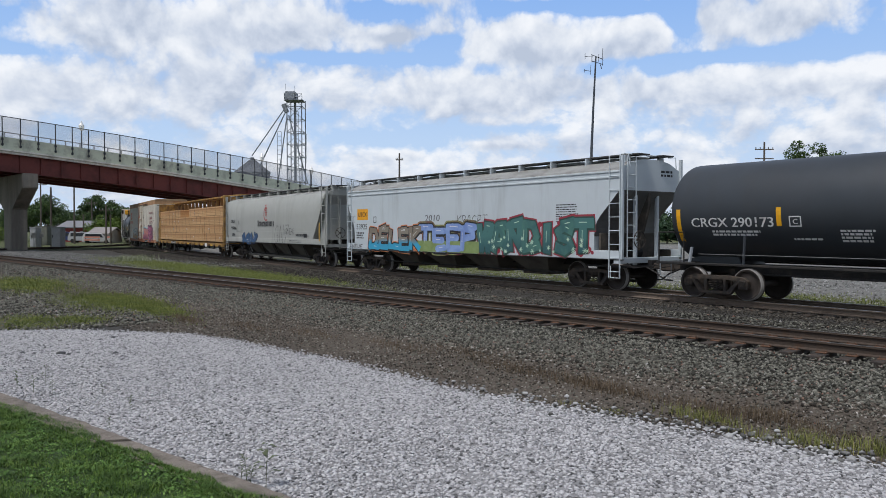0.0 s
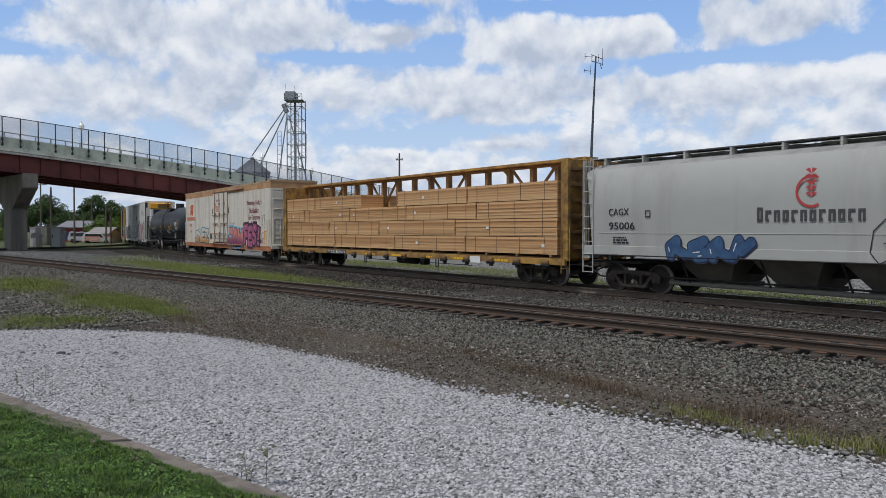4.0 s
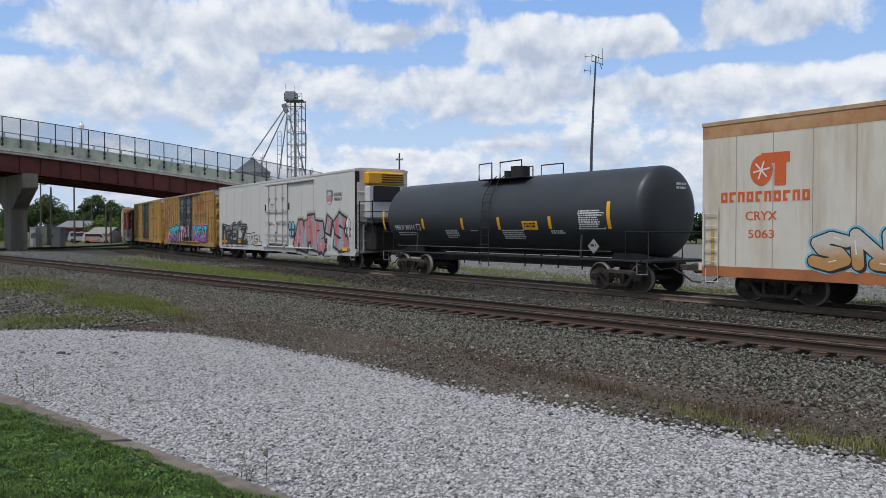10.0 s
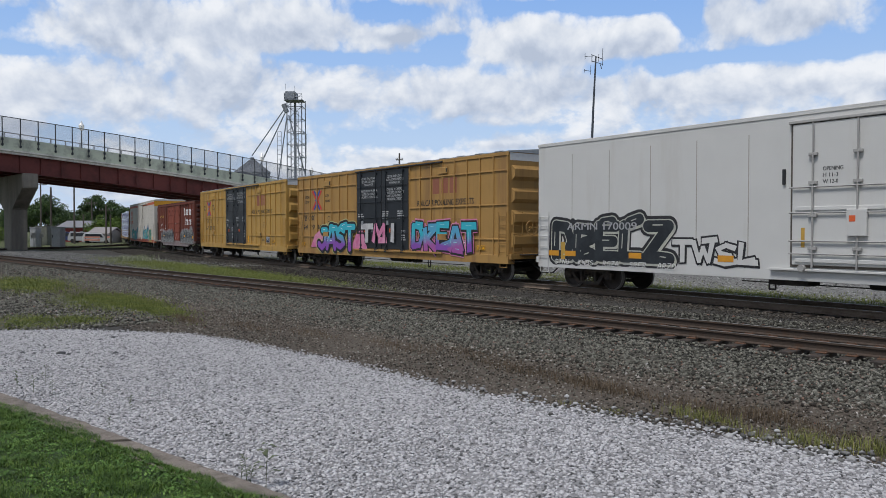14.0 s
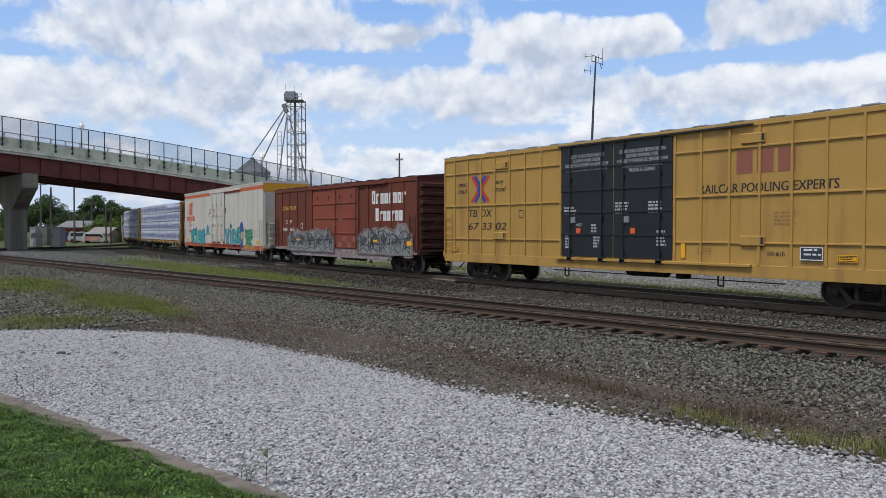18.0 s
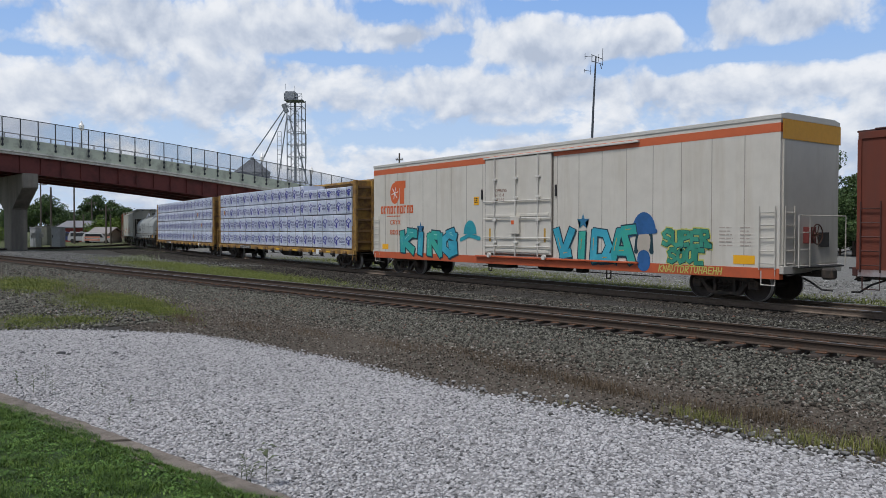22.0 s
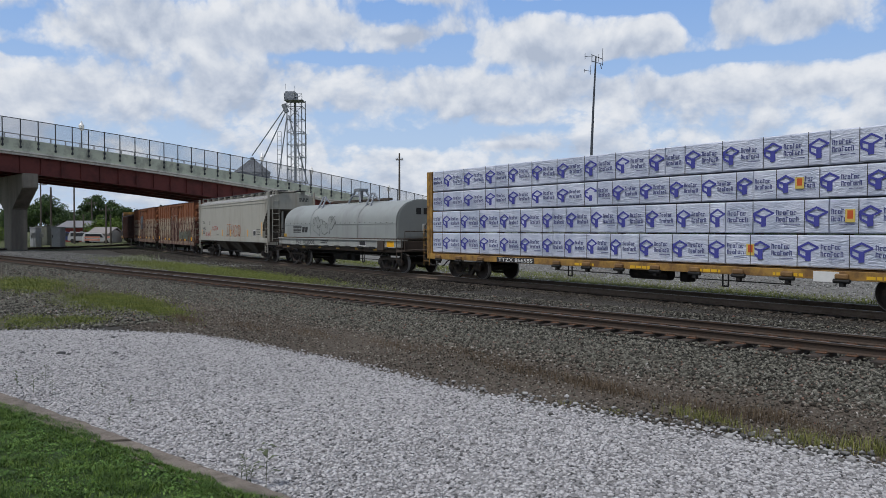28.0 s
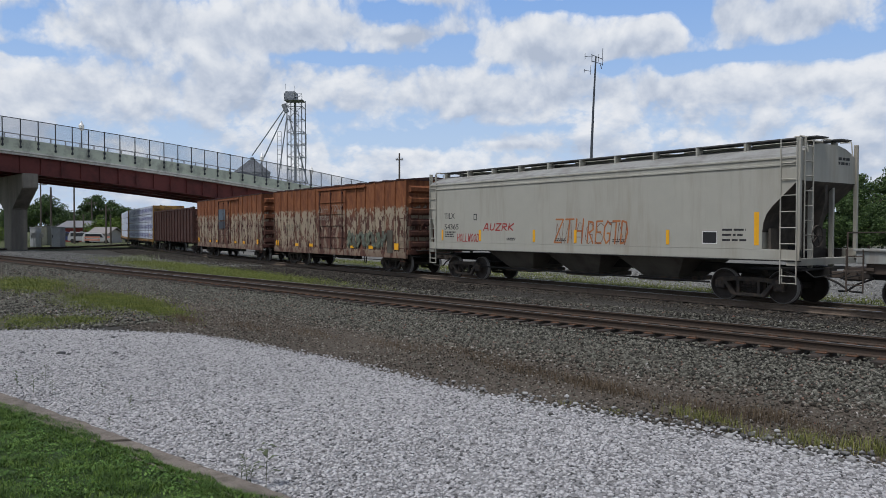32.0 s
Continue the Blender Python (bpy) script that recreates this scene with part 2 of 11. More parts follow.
# ---------------------------------------------------------------- ground
def near_line():
    """Centre line of the empty near track, from right to left, with its heading."""
    pts, p, h = [], Vector((-2.0, 15.766, 0)), 0.1181
    a, q, hh = [], p.copy(), h
    for i in range(90):                       # to the right it swings parallel to the other track
        hh = max(0.0, hh - 0.0045)
        q = q + Vector((math.cos(hh), math.sin(hh), 0))
        a.append((q.copy(), hh))
    pts = a[::-1]
    for i in range(260):
        pts.append((p.copy(), h))
        p = p - Vector((math.cos(h), math.sin(h), 0))
    return pts


NEAR = near_line()


def off_near(x, y):
    return y * 0.993 - min(x, 0.0) * 0.1178


def smooth(a, b, v):
    t = min(1.0, max(0.0, (v - a) / (b - a)))
    return t * t * (3 - 2 * t)


def ground_z(x, y):
    o = off_near(x, y)
    return -0.45 + 0.07 * smooth(7.6, 14.2, o) + 0.15 * smooth(17.3, 18.8, o)


def gravel_edge(x):
    """Far edge of the white gravel as y over x."""
    K = [(-21.6, 1.6), (-21.0, 2.6), (-20.4, 3.7), (-19.3, 4.6), (-17.9, 5.7), (-16.4, 6.15), (-14.3, 6.5), (-12.5, 6.85), (-9.4, 7.0), (-7.4, 7.45), (-5.8, 7.85), (-3.6, 8.3), (6.0, 9.4)]
    for (a, ya), (b, yb) in zip(K, K[1:]):
        if a <= x <= b:
            return ya + (yb - ya) * (x - a) / (b - a)
    return 0.0 if x < K[0][0] else 9.4


def curb_y(x):
    """Gravel-side edge of the kerb as y over x."""
    return 4.285 + 0.239 * x


def ground_mat():
    m = bpy.data.materials.new("earth_and_grit")
    m.use_nodes = True
    nt = m.node_tree
    b = nt.nodes["Principled BSDF"]
    tc = nt.nodes.new("ShaderNodeTexCoord").outputs["Object"]
    fine = noisen(nt, tc, 26.0, 6, 0.7)
    vor = nt.nodes.new("ShaderNodeTexVoronoi")
    vor.inputs["Scale"].default_value = 22.0
    nt.links.new(tc, vor.inputs["Vector"])
    grit = mixc(nt, fine, (0.018, 0.017, 0.015), (0.10, 0.095, 0.085))
    grit = mixc(nt, mathn(nt, "MULTIPLY", vor.outputs["Color"], 0.4), grit, (0.12, 0.112, 0.104))
    sep = nt.nodes.new("ShaderNodeSeparateXYZ")
    nt.links.new(tc, sep.inputs[0])
    X, Y = sep.outputs[0], sep.outputs[1]
    wob = mathn(nt, "MULTIPLY", mathn(nt, "SUBTRACT", noisen(nt, tc, 0.35, 4), 0.5), 4.0)
    big = noisen(nt, tc, 0.12, 4)
    # brown dirt drift between the stones
    brown = mixc(nt, fine, (0.08, 0.064, 0.048), (0.21, 0.175, 0.14))
    o = mathn(nt, "SUBTRACT", mathn(nt, "MULTIPLY", Y, 0.993), mathn(nt, "MULTIPLY", X, 0.1178))
    drift = ramp(nt, mathn(nt, "ADD", mathn(nt, "MULTIPLY", mathn(nt, "ABSOLUTE", mathn(nt, "SUBTRACT", o, 10.0)), 0.28), mathn(nt, "MULTIPLY", wob, 0.12)), [(0.45, 1.0), (0.85, 0.0)])
    col = mixc(nt, mathn(nt, "MULTIPLY", drift, 0.8), grit, brown)
    # grass strip and pale lot behind the train
    grass = mixc(nt, fine, (0.05, 0.065, 0.025), (0.15, 0.165, 0.07))
    lot = mixc(nt, fine, (0.11, 0.108, 0.098), (0.31, 0.305, 0.285))
    yb = mathn(nt, "ADD", Y, wob)
    f_grass = ramp(nt, mathn(nt, "MULTIPLY", mathn(nt, "SUBTRACT", yb, 20.0), 0.05), [(0.10, 0.0), (0.15, 1.0), (0.26, 1.0), (0.34, 0.0)])
    f_lot = ramp(nt, mathn(nt, "MULTIPLY", mathn(nt, "SUBTRACT", yb, 20.0), 0.05), [(0.20, 0.0), (0.30, 1.0)])
    col = mixc(nt, mathn(nt, "MULTIPLY", f_grass, ramp(nt, big, [(0.35, 0.1), (0.6, 0.8)])), col, grass)
    col = mixc(nt, f_lot, col, lot)
    # low green growth between the two tracks, thinning out towards the viewer
    o2 = mathn(nt, "ADD", o, mathn(nt, "MULTIPLY", wob, 0.22))
    strip = mathn(nt, "MULTIPLY", ramp(nt, mathn(nt, "MULTIPLY", mathn(nt, "SUBTRACT", o2, 17.4), 0.2), [(0.0, 0.0), (0.08, 1.0), (0.55, 1.0), (0.85, 0.0)]), ramp(nt, mathn(nt, "MULTIPLY", X, -0.01), [(0.25, 0.0), (0.33, 0.85), (0.62, 0.9), (0.72, 0.0)]))
    col = mixc(nt, strip, col, mixc(nt, fine, (0.05, 0.062, 0.018), (0.17, 0.19, 0.06)))
    # far country
    far = ramp(nt, mathn(nt, "MULTIPLY", mathn(nt, "ADD", X, wob), -0.01), [(0.90, 0.0), (0.97, 1.0)])
    col = mixc(nt, mathn(nt, "MULTIPLY", far, 0.85), col, grass)
    far2 = ramp(nt, mathn(nt, "MULTIPLY", Y, 0.005), [(0.45, 0.0), (0.6, 1.0)])
    col = mixc(nt, far2, col, grass)
    nt.links.new(col, b.inputs["Base Color"])
    b.inputs["Roughness"].default_value = 0.95
    b.inputs["Specular IOR Level"].default_value = 0.15
    bp = nt.nodes.new("ShaderNodeBump")
    bp.inputs["Strength"].default_value, bp.inputs["Distance"].default_value = 0.9, 0.05
    nt.links.new(mathn(nt, "ADD", fine, vor.outputs["Distance"]), bp.inputs["Height"])
    nt.links.new(bp.outputs[0], b.inputs["Normal"])
    return m


def ground_build():
    xs = [-4000, -1500, -600, -300, -200, -150] + [-120 + 2.0 * i for i in range(71)] + [30, 45, 70, 120, 300, 800, 2500]
    ys = [-1500, -300, -100, -40, -15] + [-5 + 0.75 * i for i in range(54)] + [38, 45, 60, 90, 150, 300, 800, 2000, 4500]
    bm = bmesh.new()
    g = [[bm.verts.new((x, y, ground_z(x, y) + (0.02 * noise.noise((x * 0.4, y * 0.4, 0)) if -120 <= x <= 20 and -5 < y < 36 else 0))) for y in ys] for x in xs]
    for i in range(len(xs) - 1):
        for j in range(len(ys) - 1):
            bm.faces.new((g[i][j], g[i + 1][j], g[i + 1][j + 1], g[i][j + 1]))
    ob = part("ground", bm, ground_mat(), None, smooth=True)
    tagged(ob, "dark grit and earth with weedy grass and pale gravel", "ground", kind="structure")
    return ob


ground_build()


def stone_mat(name, stops, rough=0.9):
    m = bpy.data.materials.new(name)
    m.use_nodes = True
    nt = m.node_tree
    b = nt.nodes["Principled BSDF"]
    geo = nt.nodes.new("ShaderNodeNewGeometry")
    tc = nt.nodes.new("ShaderNodeTexCoord").outputs["Object"]
    col = ramp(nt, geo.outputs["Random Per Island"], stops)
    n = noisen(nt, tc, 60.0, 4)
    col = mixc(nt, 0.35, col, mixc(nt, n, (0, 0, 0), col), "MIX")
    nt.links.new(col, b.inputs["Base Color"])
    b.inputs["Roughness"].default_value = rough
    b.inputs["Specular IOR Level"].default_value = 0.2
    return m


def ico():
    t = bmesh.new()
    bmesh.ops.create_icosphere(t, subdivisions=1, radius=1.0)
    v = np.array([q.co[:] for q in t.verts])
    f = np.array([[q.index for q in w.verts] for w in t.faces])
    t.free()
    return v, f


ICO_V, ICO_F = ico()
OCT_V = np.array([(1, 0, 0), (-1, 0, 0), (0, 1, 0), (0, -1, 0), (0, 0, 1), (0, 0, -1)], float)
OCT_F = np.array([(0, 2, 4), (2, 1, 4), (1, 3, 4), (3, 0, 4), (2, 0, 5), (1, 2, 5), (3, 1, 5), (0, 3, 5)])


def stones(name, pts, sizes, material, label, flat=0.6, rounded=True, seed=1, category="gravel"):
    """Loose stones, one closed shell each, joined as they cannot be counted."""
    rng = np.random.default_rng(seed)
    V0, F0 = (ICO_V, ICO_F) if rounded else (OCT_V, OCT_F)
    n = len(pts)
    ang = rng.uniform(0, 2 * np.pi, n)
    tilt = rng.normal(0, 0.35, n)
    sc = np.stack([rng.uniform(0.75, 1.25, n), rng.uniform(0.6, 1.0, n), rng.uniform(0.75, 1.2, n) * flat], 1) * sizes[:, None] * 0.5
    v = V0[None] * (1 + rng.uniform(-0.28, 0.22, (n, len(V0), 1)))
    v = v * sc[:, None, :]
    ct, st = np.cos(tilt)[:, None], np.sin(tilt)[:, None]
    y, z = v[..., 1] * ct - v[..., 2] * st, v[..., 1] * st + v[..., 2] * ct
    ca, sa = np.cos(ang)[:, None], np.sin(ang)[:, None]
    x, y = v[..., 0] * ca - y * sa, v[..., 0] * sa + y * ca
    co = np.stack([x, y, z], 2) + pts[:, None, :]
    co[..., 2] += (sizes * flat * 0.22)[:, None]
    fa = (F0[None] + (np.arange(n) * len(V0))[:, None, None]).reshape(-1, 3)
    me = bpy.data.meshes.new(name)
    co = co.reshape(-1, 3)
    me.vertices.add(len(co))
    me.vertices.foreach_set("co", co.ravel().astype(np.float32))
    me.loops.add(fa.size)
    me.loops.foreach_set("vertex_index", fa.ravel().astype(np.int32))
    me.polygons.add(len(fa))
    me.polygons.foreach_set("loop_start", np.arange(0, fa.size, 3, dtype=np.int32))
    me.update(calc_edges=True)
    me.materials.append(material)
    return tagged(new(name, me), label, category, kind="stuff")


def gravel_build():
    rng = np.random.default_rng(4)
    white = stone_mat("white_limestone", [(0.0, (0.10, 0.10, 0.10)), (0.12, (0.30, 0.292, 0.294)), (0.4, (0.465, 0.455, 0.458)), (1.0, (0.67, 0.655, 0.66))])
    grey = stone_mat("ballast_stone", [(0.0, (0.024, 0.023, 0.018)), (0.3, (0.080, 0.077, 0.063)), (0.7, (0.178, 0.172, 0.142)), (0.95, (0.25, 0.242, 0.205)), (0.985, (0.2, 0.10, 0.07)), (1.0, (0.42, 0.41, 0.385))])
    # bed below the white stones
    bm = bmesh.new()
    xs = [-21.5 + 0.5 * i for i in range(53)]
    lo = [bm.verts.new((x, curb_y(x) if x > -17 else -1.5, -0.415)) for x in xs]
    hi = [bm.verts.new((x, max(gravel_edge(x), curb_y(x) + 0.1), -0.415)) for x in xs]
    for i in range(len(xs) - 1):
        bm.faces.new((lo[i], lo[i + 1], hi[i + 1], hi[i]))
    ob = part("gravel_bed", bm, mat("limestone_dust", (0.25, 0.244, 0.244), 0.95, var=0.45, grain=45, bump=0.8, bump_scale=35), None)
    tagged(ob, "bed of white crushed limestone dust", "gravel", kind="structure")
    N = 255000
    x = rng.uniform(-21.5, 5.5, N)
    y = rng.uniform(-1.0, 9.0, N)
    e = np.array([gravel_edge(a) for a in x]) + rng.normal(0, 0.16, N)
    keep = (y < e) & (y > curb_y(x) + 0.01)
    x, y = x[keep], y[keep]
    P, S = np.stack([x, y, np.full(len(x), -0.415)], 1), rng.uniform(0.028, 0.061, len(x))
    fg = x > -11
    stones("white_gravel", P[fg], S[fg], white, "white crushed limestone gravel beside the kerb", 0.5, True, 5)
    stones("white_gravel", P[~fg], S[~fg] * 1.15, white, "white crushed limestone gravel up to the weeds", 0.5, False, 15)
    # ballast shoulder of the near track and the grit below it
    N = 185000
    u = rng.beta(1.25, 1.0, N) * 46 - 44
    o = rng.uniform(7.2, 19.0, N)
    x = u * 0.993 - o * 0.1178
    y = u * 0.1178 + o * 0.993
    e = np.array([gravel_edge(a) for a in x])
    dens = np.where(o > 11.3, 1.0, np.where(o > 9.8, 0.85, 0.7))
    dens = np.where(o > 14.5, 0.5, dens)
    dens = np.where((o > 14.78) & (o < 17.2), 0.2, np.where((o > 14.4) & (o <= 14.78), 0.7, dens))
    keep = (y > e - 0.12) & (rng.random(N) < dens)
    x, y, o = x[keep], y[keep], o[keep]
    z = np.array([ground_z(a, b) for a, b in zip(x, y)])
    z = np.where((o > 14.35) & (o < 14.8), np.maximum(z, -0.35), z)
    size = np.where(o > 10.8, rng.uniform(0.038, 0.092, len(x)), rng.uniform(0.022, 0.06, len(x)))
    dirty = (o < 11.6) & (rng.random(len(x)) < np.clip((11.9 - o) / 1.5, 0, 0.75))
    P = np.stack([x, y, z], 1)
    brown = stone_mat("dirty_ballast", [(0.0, (0.03, 0.025, 0.02)), (0.4, (0.105, 0.088, 0.07)), (0.85, (0.25, 0.215, 0.178)), (1.0, (0.46, 0.43, 0.39))])
    stones("track_ballast", P[~dirty], size[~dirty], grey, "dark grey crushed stone ballast beside the track", 0.75, False, 6, "ballast")
    stones("dirty_ballast", P[dirty], size[dirty], brown, "brown dusty crushed stone below the ballast shoulder", 0.7, False, 7, "ballast")
    # coarse stones at the far left: beside the weeds, and pale ones beyond the near track
    N = 36000
    u, o = rng.uniform(-85, -40, N), rng.uniform(3.0, 14.6, N)
    u2, o2 = rng.uniform(-40, -20, N // 2), rng.uniform(2.0, 9.0, N // 2)
    u, o = np.concatenate([u, u2]), np.concatenate([o, o2])
    x, y = u * 0.993 - o * 0.1178, u * 0.1178 + o * 0.993
    keep = y > np.array([gravel_edge(a) for a in x])
    x, y = x[keep], y[keep]
    z = np.array([ground_z(a, b) for a, b in zip(x, y)])
    stones("track_ballast", np.stack([x, y, z], 1), rng.uniform(0.06, 0.15, len(x)), grey, "grey crushed stone ballast among weeds", 0.6, False, 16, "ballast")
    N = 14000
    u, o = rng.uniform(-92, -42, N), 17.4 + rng.beta(1.0, 1.3, N) * 7
    x, y = u * 0.993 - o * 0.1178, u * 0.1178 + o * 0.993
    z = np.array([ground_z(a, b) for a, b in zip(x, y)])
    stones("track_ballast", np.stack([x, y, z], 1), rng.uniform(0.08, 0.2, N), stone_mat("pale_ballast", [(0.0, (0.06, 0.06, 0.057)), (0.5, (0.155, 0.154, 0.147)), (1.0, (0.30, 0.298, 0.285))]), "pale grey ballast beyond the empty track", 0.5, False, 17, "ballast")
    N = 16000
    P = []
    for s_, off in zip(rng.uniform(-100, -22, N), rng.uniform(1.35, 5.0, N)):
        q = on_line(s_, off)[0]
        P.append((q.x, q.y, ground_z(q.x, q.y)))
    dark = stone_mat("dark_ballast", [(0.0, (0.018, 0.016, 0.013)), (0.6, (0.052, 0.046, 0.038)), (1.0, (0.12, 0.108, 0.092))])
    stones("track_ballast", np.array(P), rng.uniform(0.07, 0.18, N), dark, "dark stained ballast along the train's track", 0.55, False, 18, "ballast")
    N = 15000
    P = []
    for s_, off in zip(rng.uniform(-62, 4, N), rng.uniform(-1.5, 2.1, N)):
        q = on_line(s_, off)[0]
        P.append((q.x, q.y, -0.215 if abs(off) < 1.35 else -0.23))
    packed = stone_mat("packed_ballast", [(0.0, (0.04, 0.034, 0.027)), (0.6, (0.105, 0.092, 0.075)), (1.0, (0.19, 0.17, 0.142))])
    stones("track_ballast", np.array(P), rng.uniform(0.05, 0.11, N), packed, "brownish ballast packed round the train's ties", 0.6, False, 21, "ballast")
    # finer grit between the tracks
    N = 30000
    x = rng.uniform(-45, -2, N)
    y = rng.uniform(14.5, 19.9, N)
    o = y * 0.993 - x * 0.1178
    keep = (o > 17.3) & (rng.random(N) < np.clip(1.3 + x / 40, 0.2, 1))
    x, y = x[keep], y[keep]
    z = np.array([ground_z(a, b) for a, b in zip(x, y)])
    grey = stone_mat("dark_grit", [(0.0, (0.028, 0.025, 0.021)), (0.6, (0.070, 0.062, 0.052)), (0.97, (0.115, 0.103, 0.088)), (1.0, (0.2, 0.185, 0.165))])
    stones("track_grit", np.stack([x, y, z], 1), rng.uniform(0.025, 0.06, len(x)), grey, "fine dark grit between the two tracks", 0.6, False, 8, "ballast")
    N = 13000
    x = rng.uniform(-40, 2, N)
    y = 22.2 + rng.beta(1.1, 1.4, N) * 13
    z = np.array([ground_z(a, b) for a, b in zip(x, y)])
    pale = stone_mat("pale_lot_stone", [(0.0, (0.12, 0.118, 0.108)), (0.5, (0.29, 0.286, 0.268)), (1.0, (0.52, 0.515, 0.49))])
    stones("lot_gravel", np.stack([x, y, z], 1), rng.uniform(0.05, 0.13, N), pale, "pale loose gravel on the lot behind the train", 0.5, False, 9)
    # larger pale stones that have rolled off the edge of the gravel
    N = 900
    x = rng.uniform(-10.5, -2.0, N)
    y = np.array([gravel_edge(a) for a in x]) + rng.normal(0.12, 0.26, N)
    keep = rng.random(N) < np.clip((x + 11) / 6, 0.15, 1)
    x, y = x[keep], y[keep]
    z = np.array([ground_z(a, b) for a, b in zip(x, y)])
    rubble = stone_mat("edge_stone", [(0.0, (0.10, 0.098, 0.092)), (0.4, (0.25, 0.245, 0.235)), (1.0, (0.56, 0.555, 0.55))])
    stones("edge_rubble", np.stack([x, y, np.maximum(z, -0.415)], 1), 0.035 + 0.075 * rng.random(len(x)) ** 2.2, rubble, "larger pale stones along the gravel's edge", 0.5, True, 19)
    cobble = stone_mat("cobble_grey", [(0.0, (0.11, 0.11, 0.112)), (1.0, (0.18, 0.18, 0.185))])
    # a few dark cobbles on the white gravel
    k = [(-17.07, 2.21), (-16.47, 2.8), (-16.3, 2.9), (-15.91, 3.68), (-18.29, 4.18), (-18.08, 3.87), (-17.55, 2.79), (-16.79, 2.37), (-17.53, 2.07), (-15.88, 3.26), (-12.63, 5.84), (-4.5, 6.87), (-5.14, 7.0), (-14.69, 2.83), (-14.48, 3.11), (-16.75, 4.97), (-13.15, 4.47), (-9.8, 5.2)]
    for i, (a, b) in enumerate(k):
        s = (0.12, 0.19, 0.14, 0.16, 0.15, 0.13, 0.09, 0.10, 0.09, 0.10, 0.10, 0.10)[i] if i < 12 else 0.085
        ob = stones("cobble", np.array([[a, b, -0.408]]), np.array([s * 1.0]), cobble, "dark grey cobble lying on white gravel", 0.42, True, 20 + i, "stone")
        ob["kind"] = ""
        ob["group"] = "dark cobbles"


gravel_build()


def kerb_build():
    """Old concrete kerb in two lengths with a broken joint between them."""
    conc = mat("kerb_concrete", (0.215, 0.182, 0.152), 0.92, var=0.62, grain=70, dirt=(0.085, 0.07, 0.055), dirt_amt=0.4, dirt_scale=5, bump=1.0, bump_scale=60)
    e = tagged(new("kerb"), "weathered brownish concrete kerb between lawn and gravel", "kerb", kind="structure")
    for a, b, dz in ((-20.0, -8.80, 0.012), (-8.74, 6.0, 0.0)):
        bm = bmesh.new()
        n = 150
        prof = [(0.0, -0.5), (0.0, -0.305), (-0.03, -0.275), (-0.33, -0.27), (-0.36, -0.3), (-0.36, -0.5)]
        rings = []
        for i in range(n + 1):
            x = a + (b - a) * i / n
            j = 0.012 * noise.noise((x * 2.2, 1.7, 0))
            rings.append([bm.verts.new((x - 0.2 * q * 0.239 + (0.35 * (q + 0.16) if i in (0, n) else 0.0), curb_y(x) + q + j + 0.014 * noise.noise((x * 7, q * 9, 3)), z + dz + 0.5 * j + 0.010 * noise.noise((x * 6, q * 11, 8)))) for q, z in prof])
        for A, B in zip(rings, rings[1:]):
            for k in range(len(prof) - 1):
                bm.faces.new((A[k], B[k], B[k + 1], A[k + 1]))
        bm.faces.new(rings[0])
        bm.faces.new(rings[-1][::-1])
        part("kerb_length", bm, conc, e)


kerb_build()


def blade_mat(name, a, b, c, clump=None):
    m = bpy.data.materials.new(name)
    m.use_nodes = True
    nt = m.node_tree
    p = nt.nodes["Principled BSDF"]
    geo = nt.nodes.new("ShaderNodeNewGeometry")
    tc = nt.nodes.new("ShaderNodeTexCoord").outputs["Object"]
    col = ramp(nt, geo.outputs["Random Per Island"], [(0.0, a), (0.6, b), (1.0, c)])
    col = mixc(nt, mathn(nt, "MULTIPLY", ramp(nt, noisen(nt, tc, clump, 4), [(0.38, 0.0), (0.62, 1.0)]) if clump else noisen(nt, tc, 1.6, 3), 0.62 if clump else 0.5), col, a)
    nt.links.new(col, p.inputs["Base Color"])
    p.inputs["Roughness"].default_value = 0.6
    p.inputs["Specular IOR Level"].default_value = 0.25
    p.inputs["Subsurface Weight"].default_value = 0.0
    return m


def blades(name, pts, height, width, material, label, seed, lean=0.5, category="grass"):
    """Grass blades: two bent segments each, tapering to a tip."""
    rng = np.random.default_rng(seed)
    n = len(pts)
    a = rng.uniform(0, 2 * np.pi, n)
    h = height * rng.uniform(0.55, 1.25, n)
    w = width * rng.uniform(0.7, 1.3, n)
    ln = lean * rng.uniform(0.2, 1.2, n) * h
    dx, dy = np.cos(a), np.sin(a)
    sx, sy = -dy, dx
    base = pts
    V = np.zeros((n, 5, 3))
    for i, (sg, fh, fl, fw) in enumerate(((-1, 0, 0, 1), (1, 0, 0, 1), (-1, 0.55, 0.35, 0.75), (1, 0.55, 0.35, 0.75), (0, 1, 1, 0))):
        V[:, i, 0] = base[:, 0] + dx * ln * fl + sx * w * 0.5 * sg * fw
        V[:, i, 1] = base[:, 1] + dy * ln * fl + sy * w * 0.5 * sg * fw
        V[:, i, 2] = base[:, 2] + h * fh * (1 - 0.25 * fl)
    F = np.array([(0, 1, 3), (0, 3, 2), (2, 3, 4)])
    fa = (F[None] + (np.arange(n) * 5)[:, None, None]).reshape(-1, 3)
    me = bpy.data.meshes.new(name)
    co = V.reshape(-1, 3)
    me.vertices.add(len(co))
    me.vertices.foreach_set("co", co.ravel().astype(np.float32))
    me.loops.add(fa.size)
    me.loops.foreach_set("vertex_index", fa.ravel().astype(np.int32))
    me.polygons.add(len(fa))
    me.polygons.foreach_set("loop_start", np.arange(0, fa.size, 3, dtype=np.int32))
    me.update(calc_edges=True)
    me.materials.append(material)
    return tagged(new(name, me), label, category, kind="stuff")


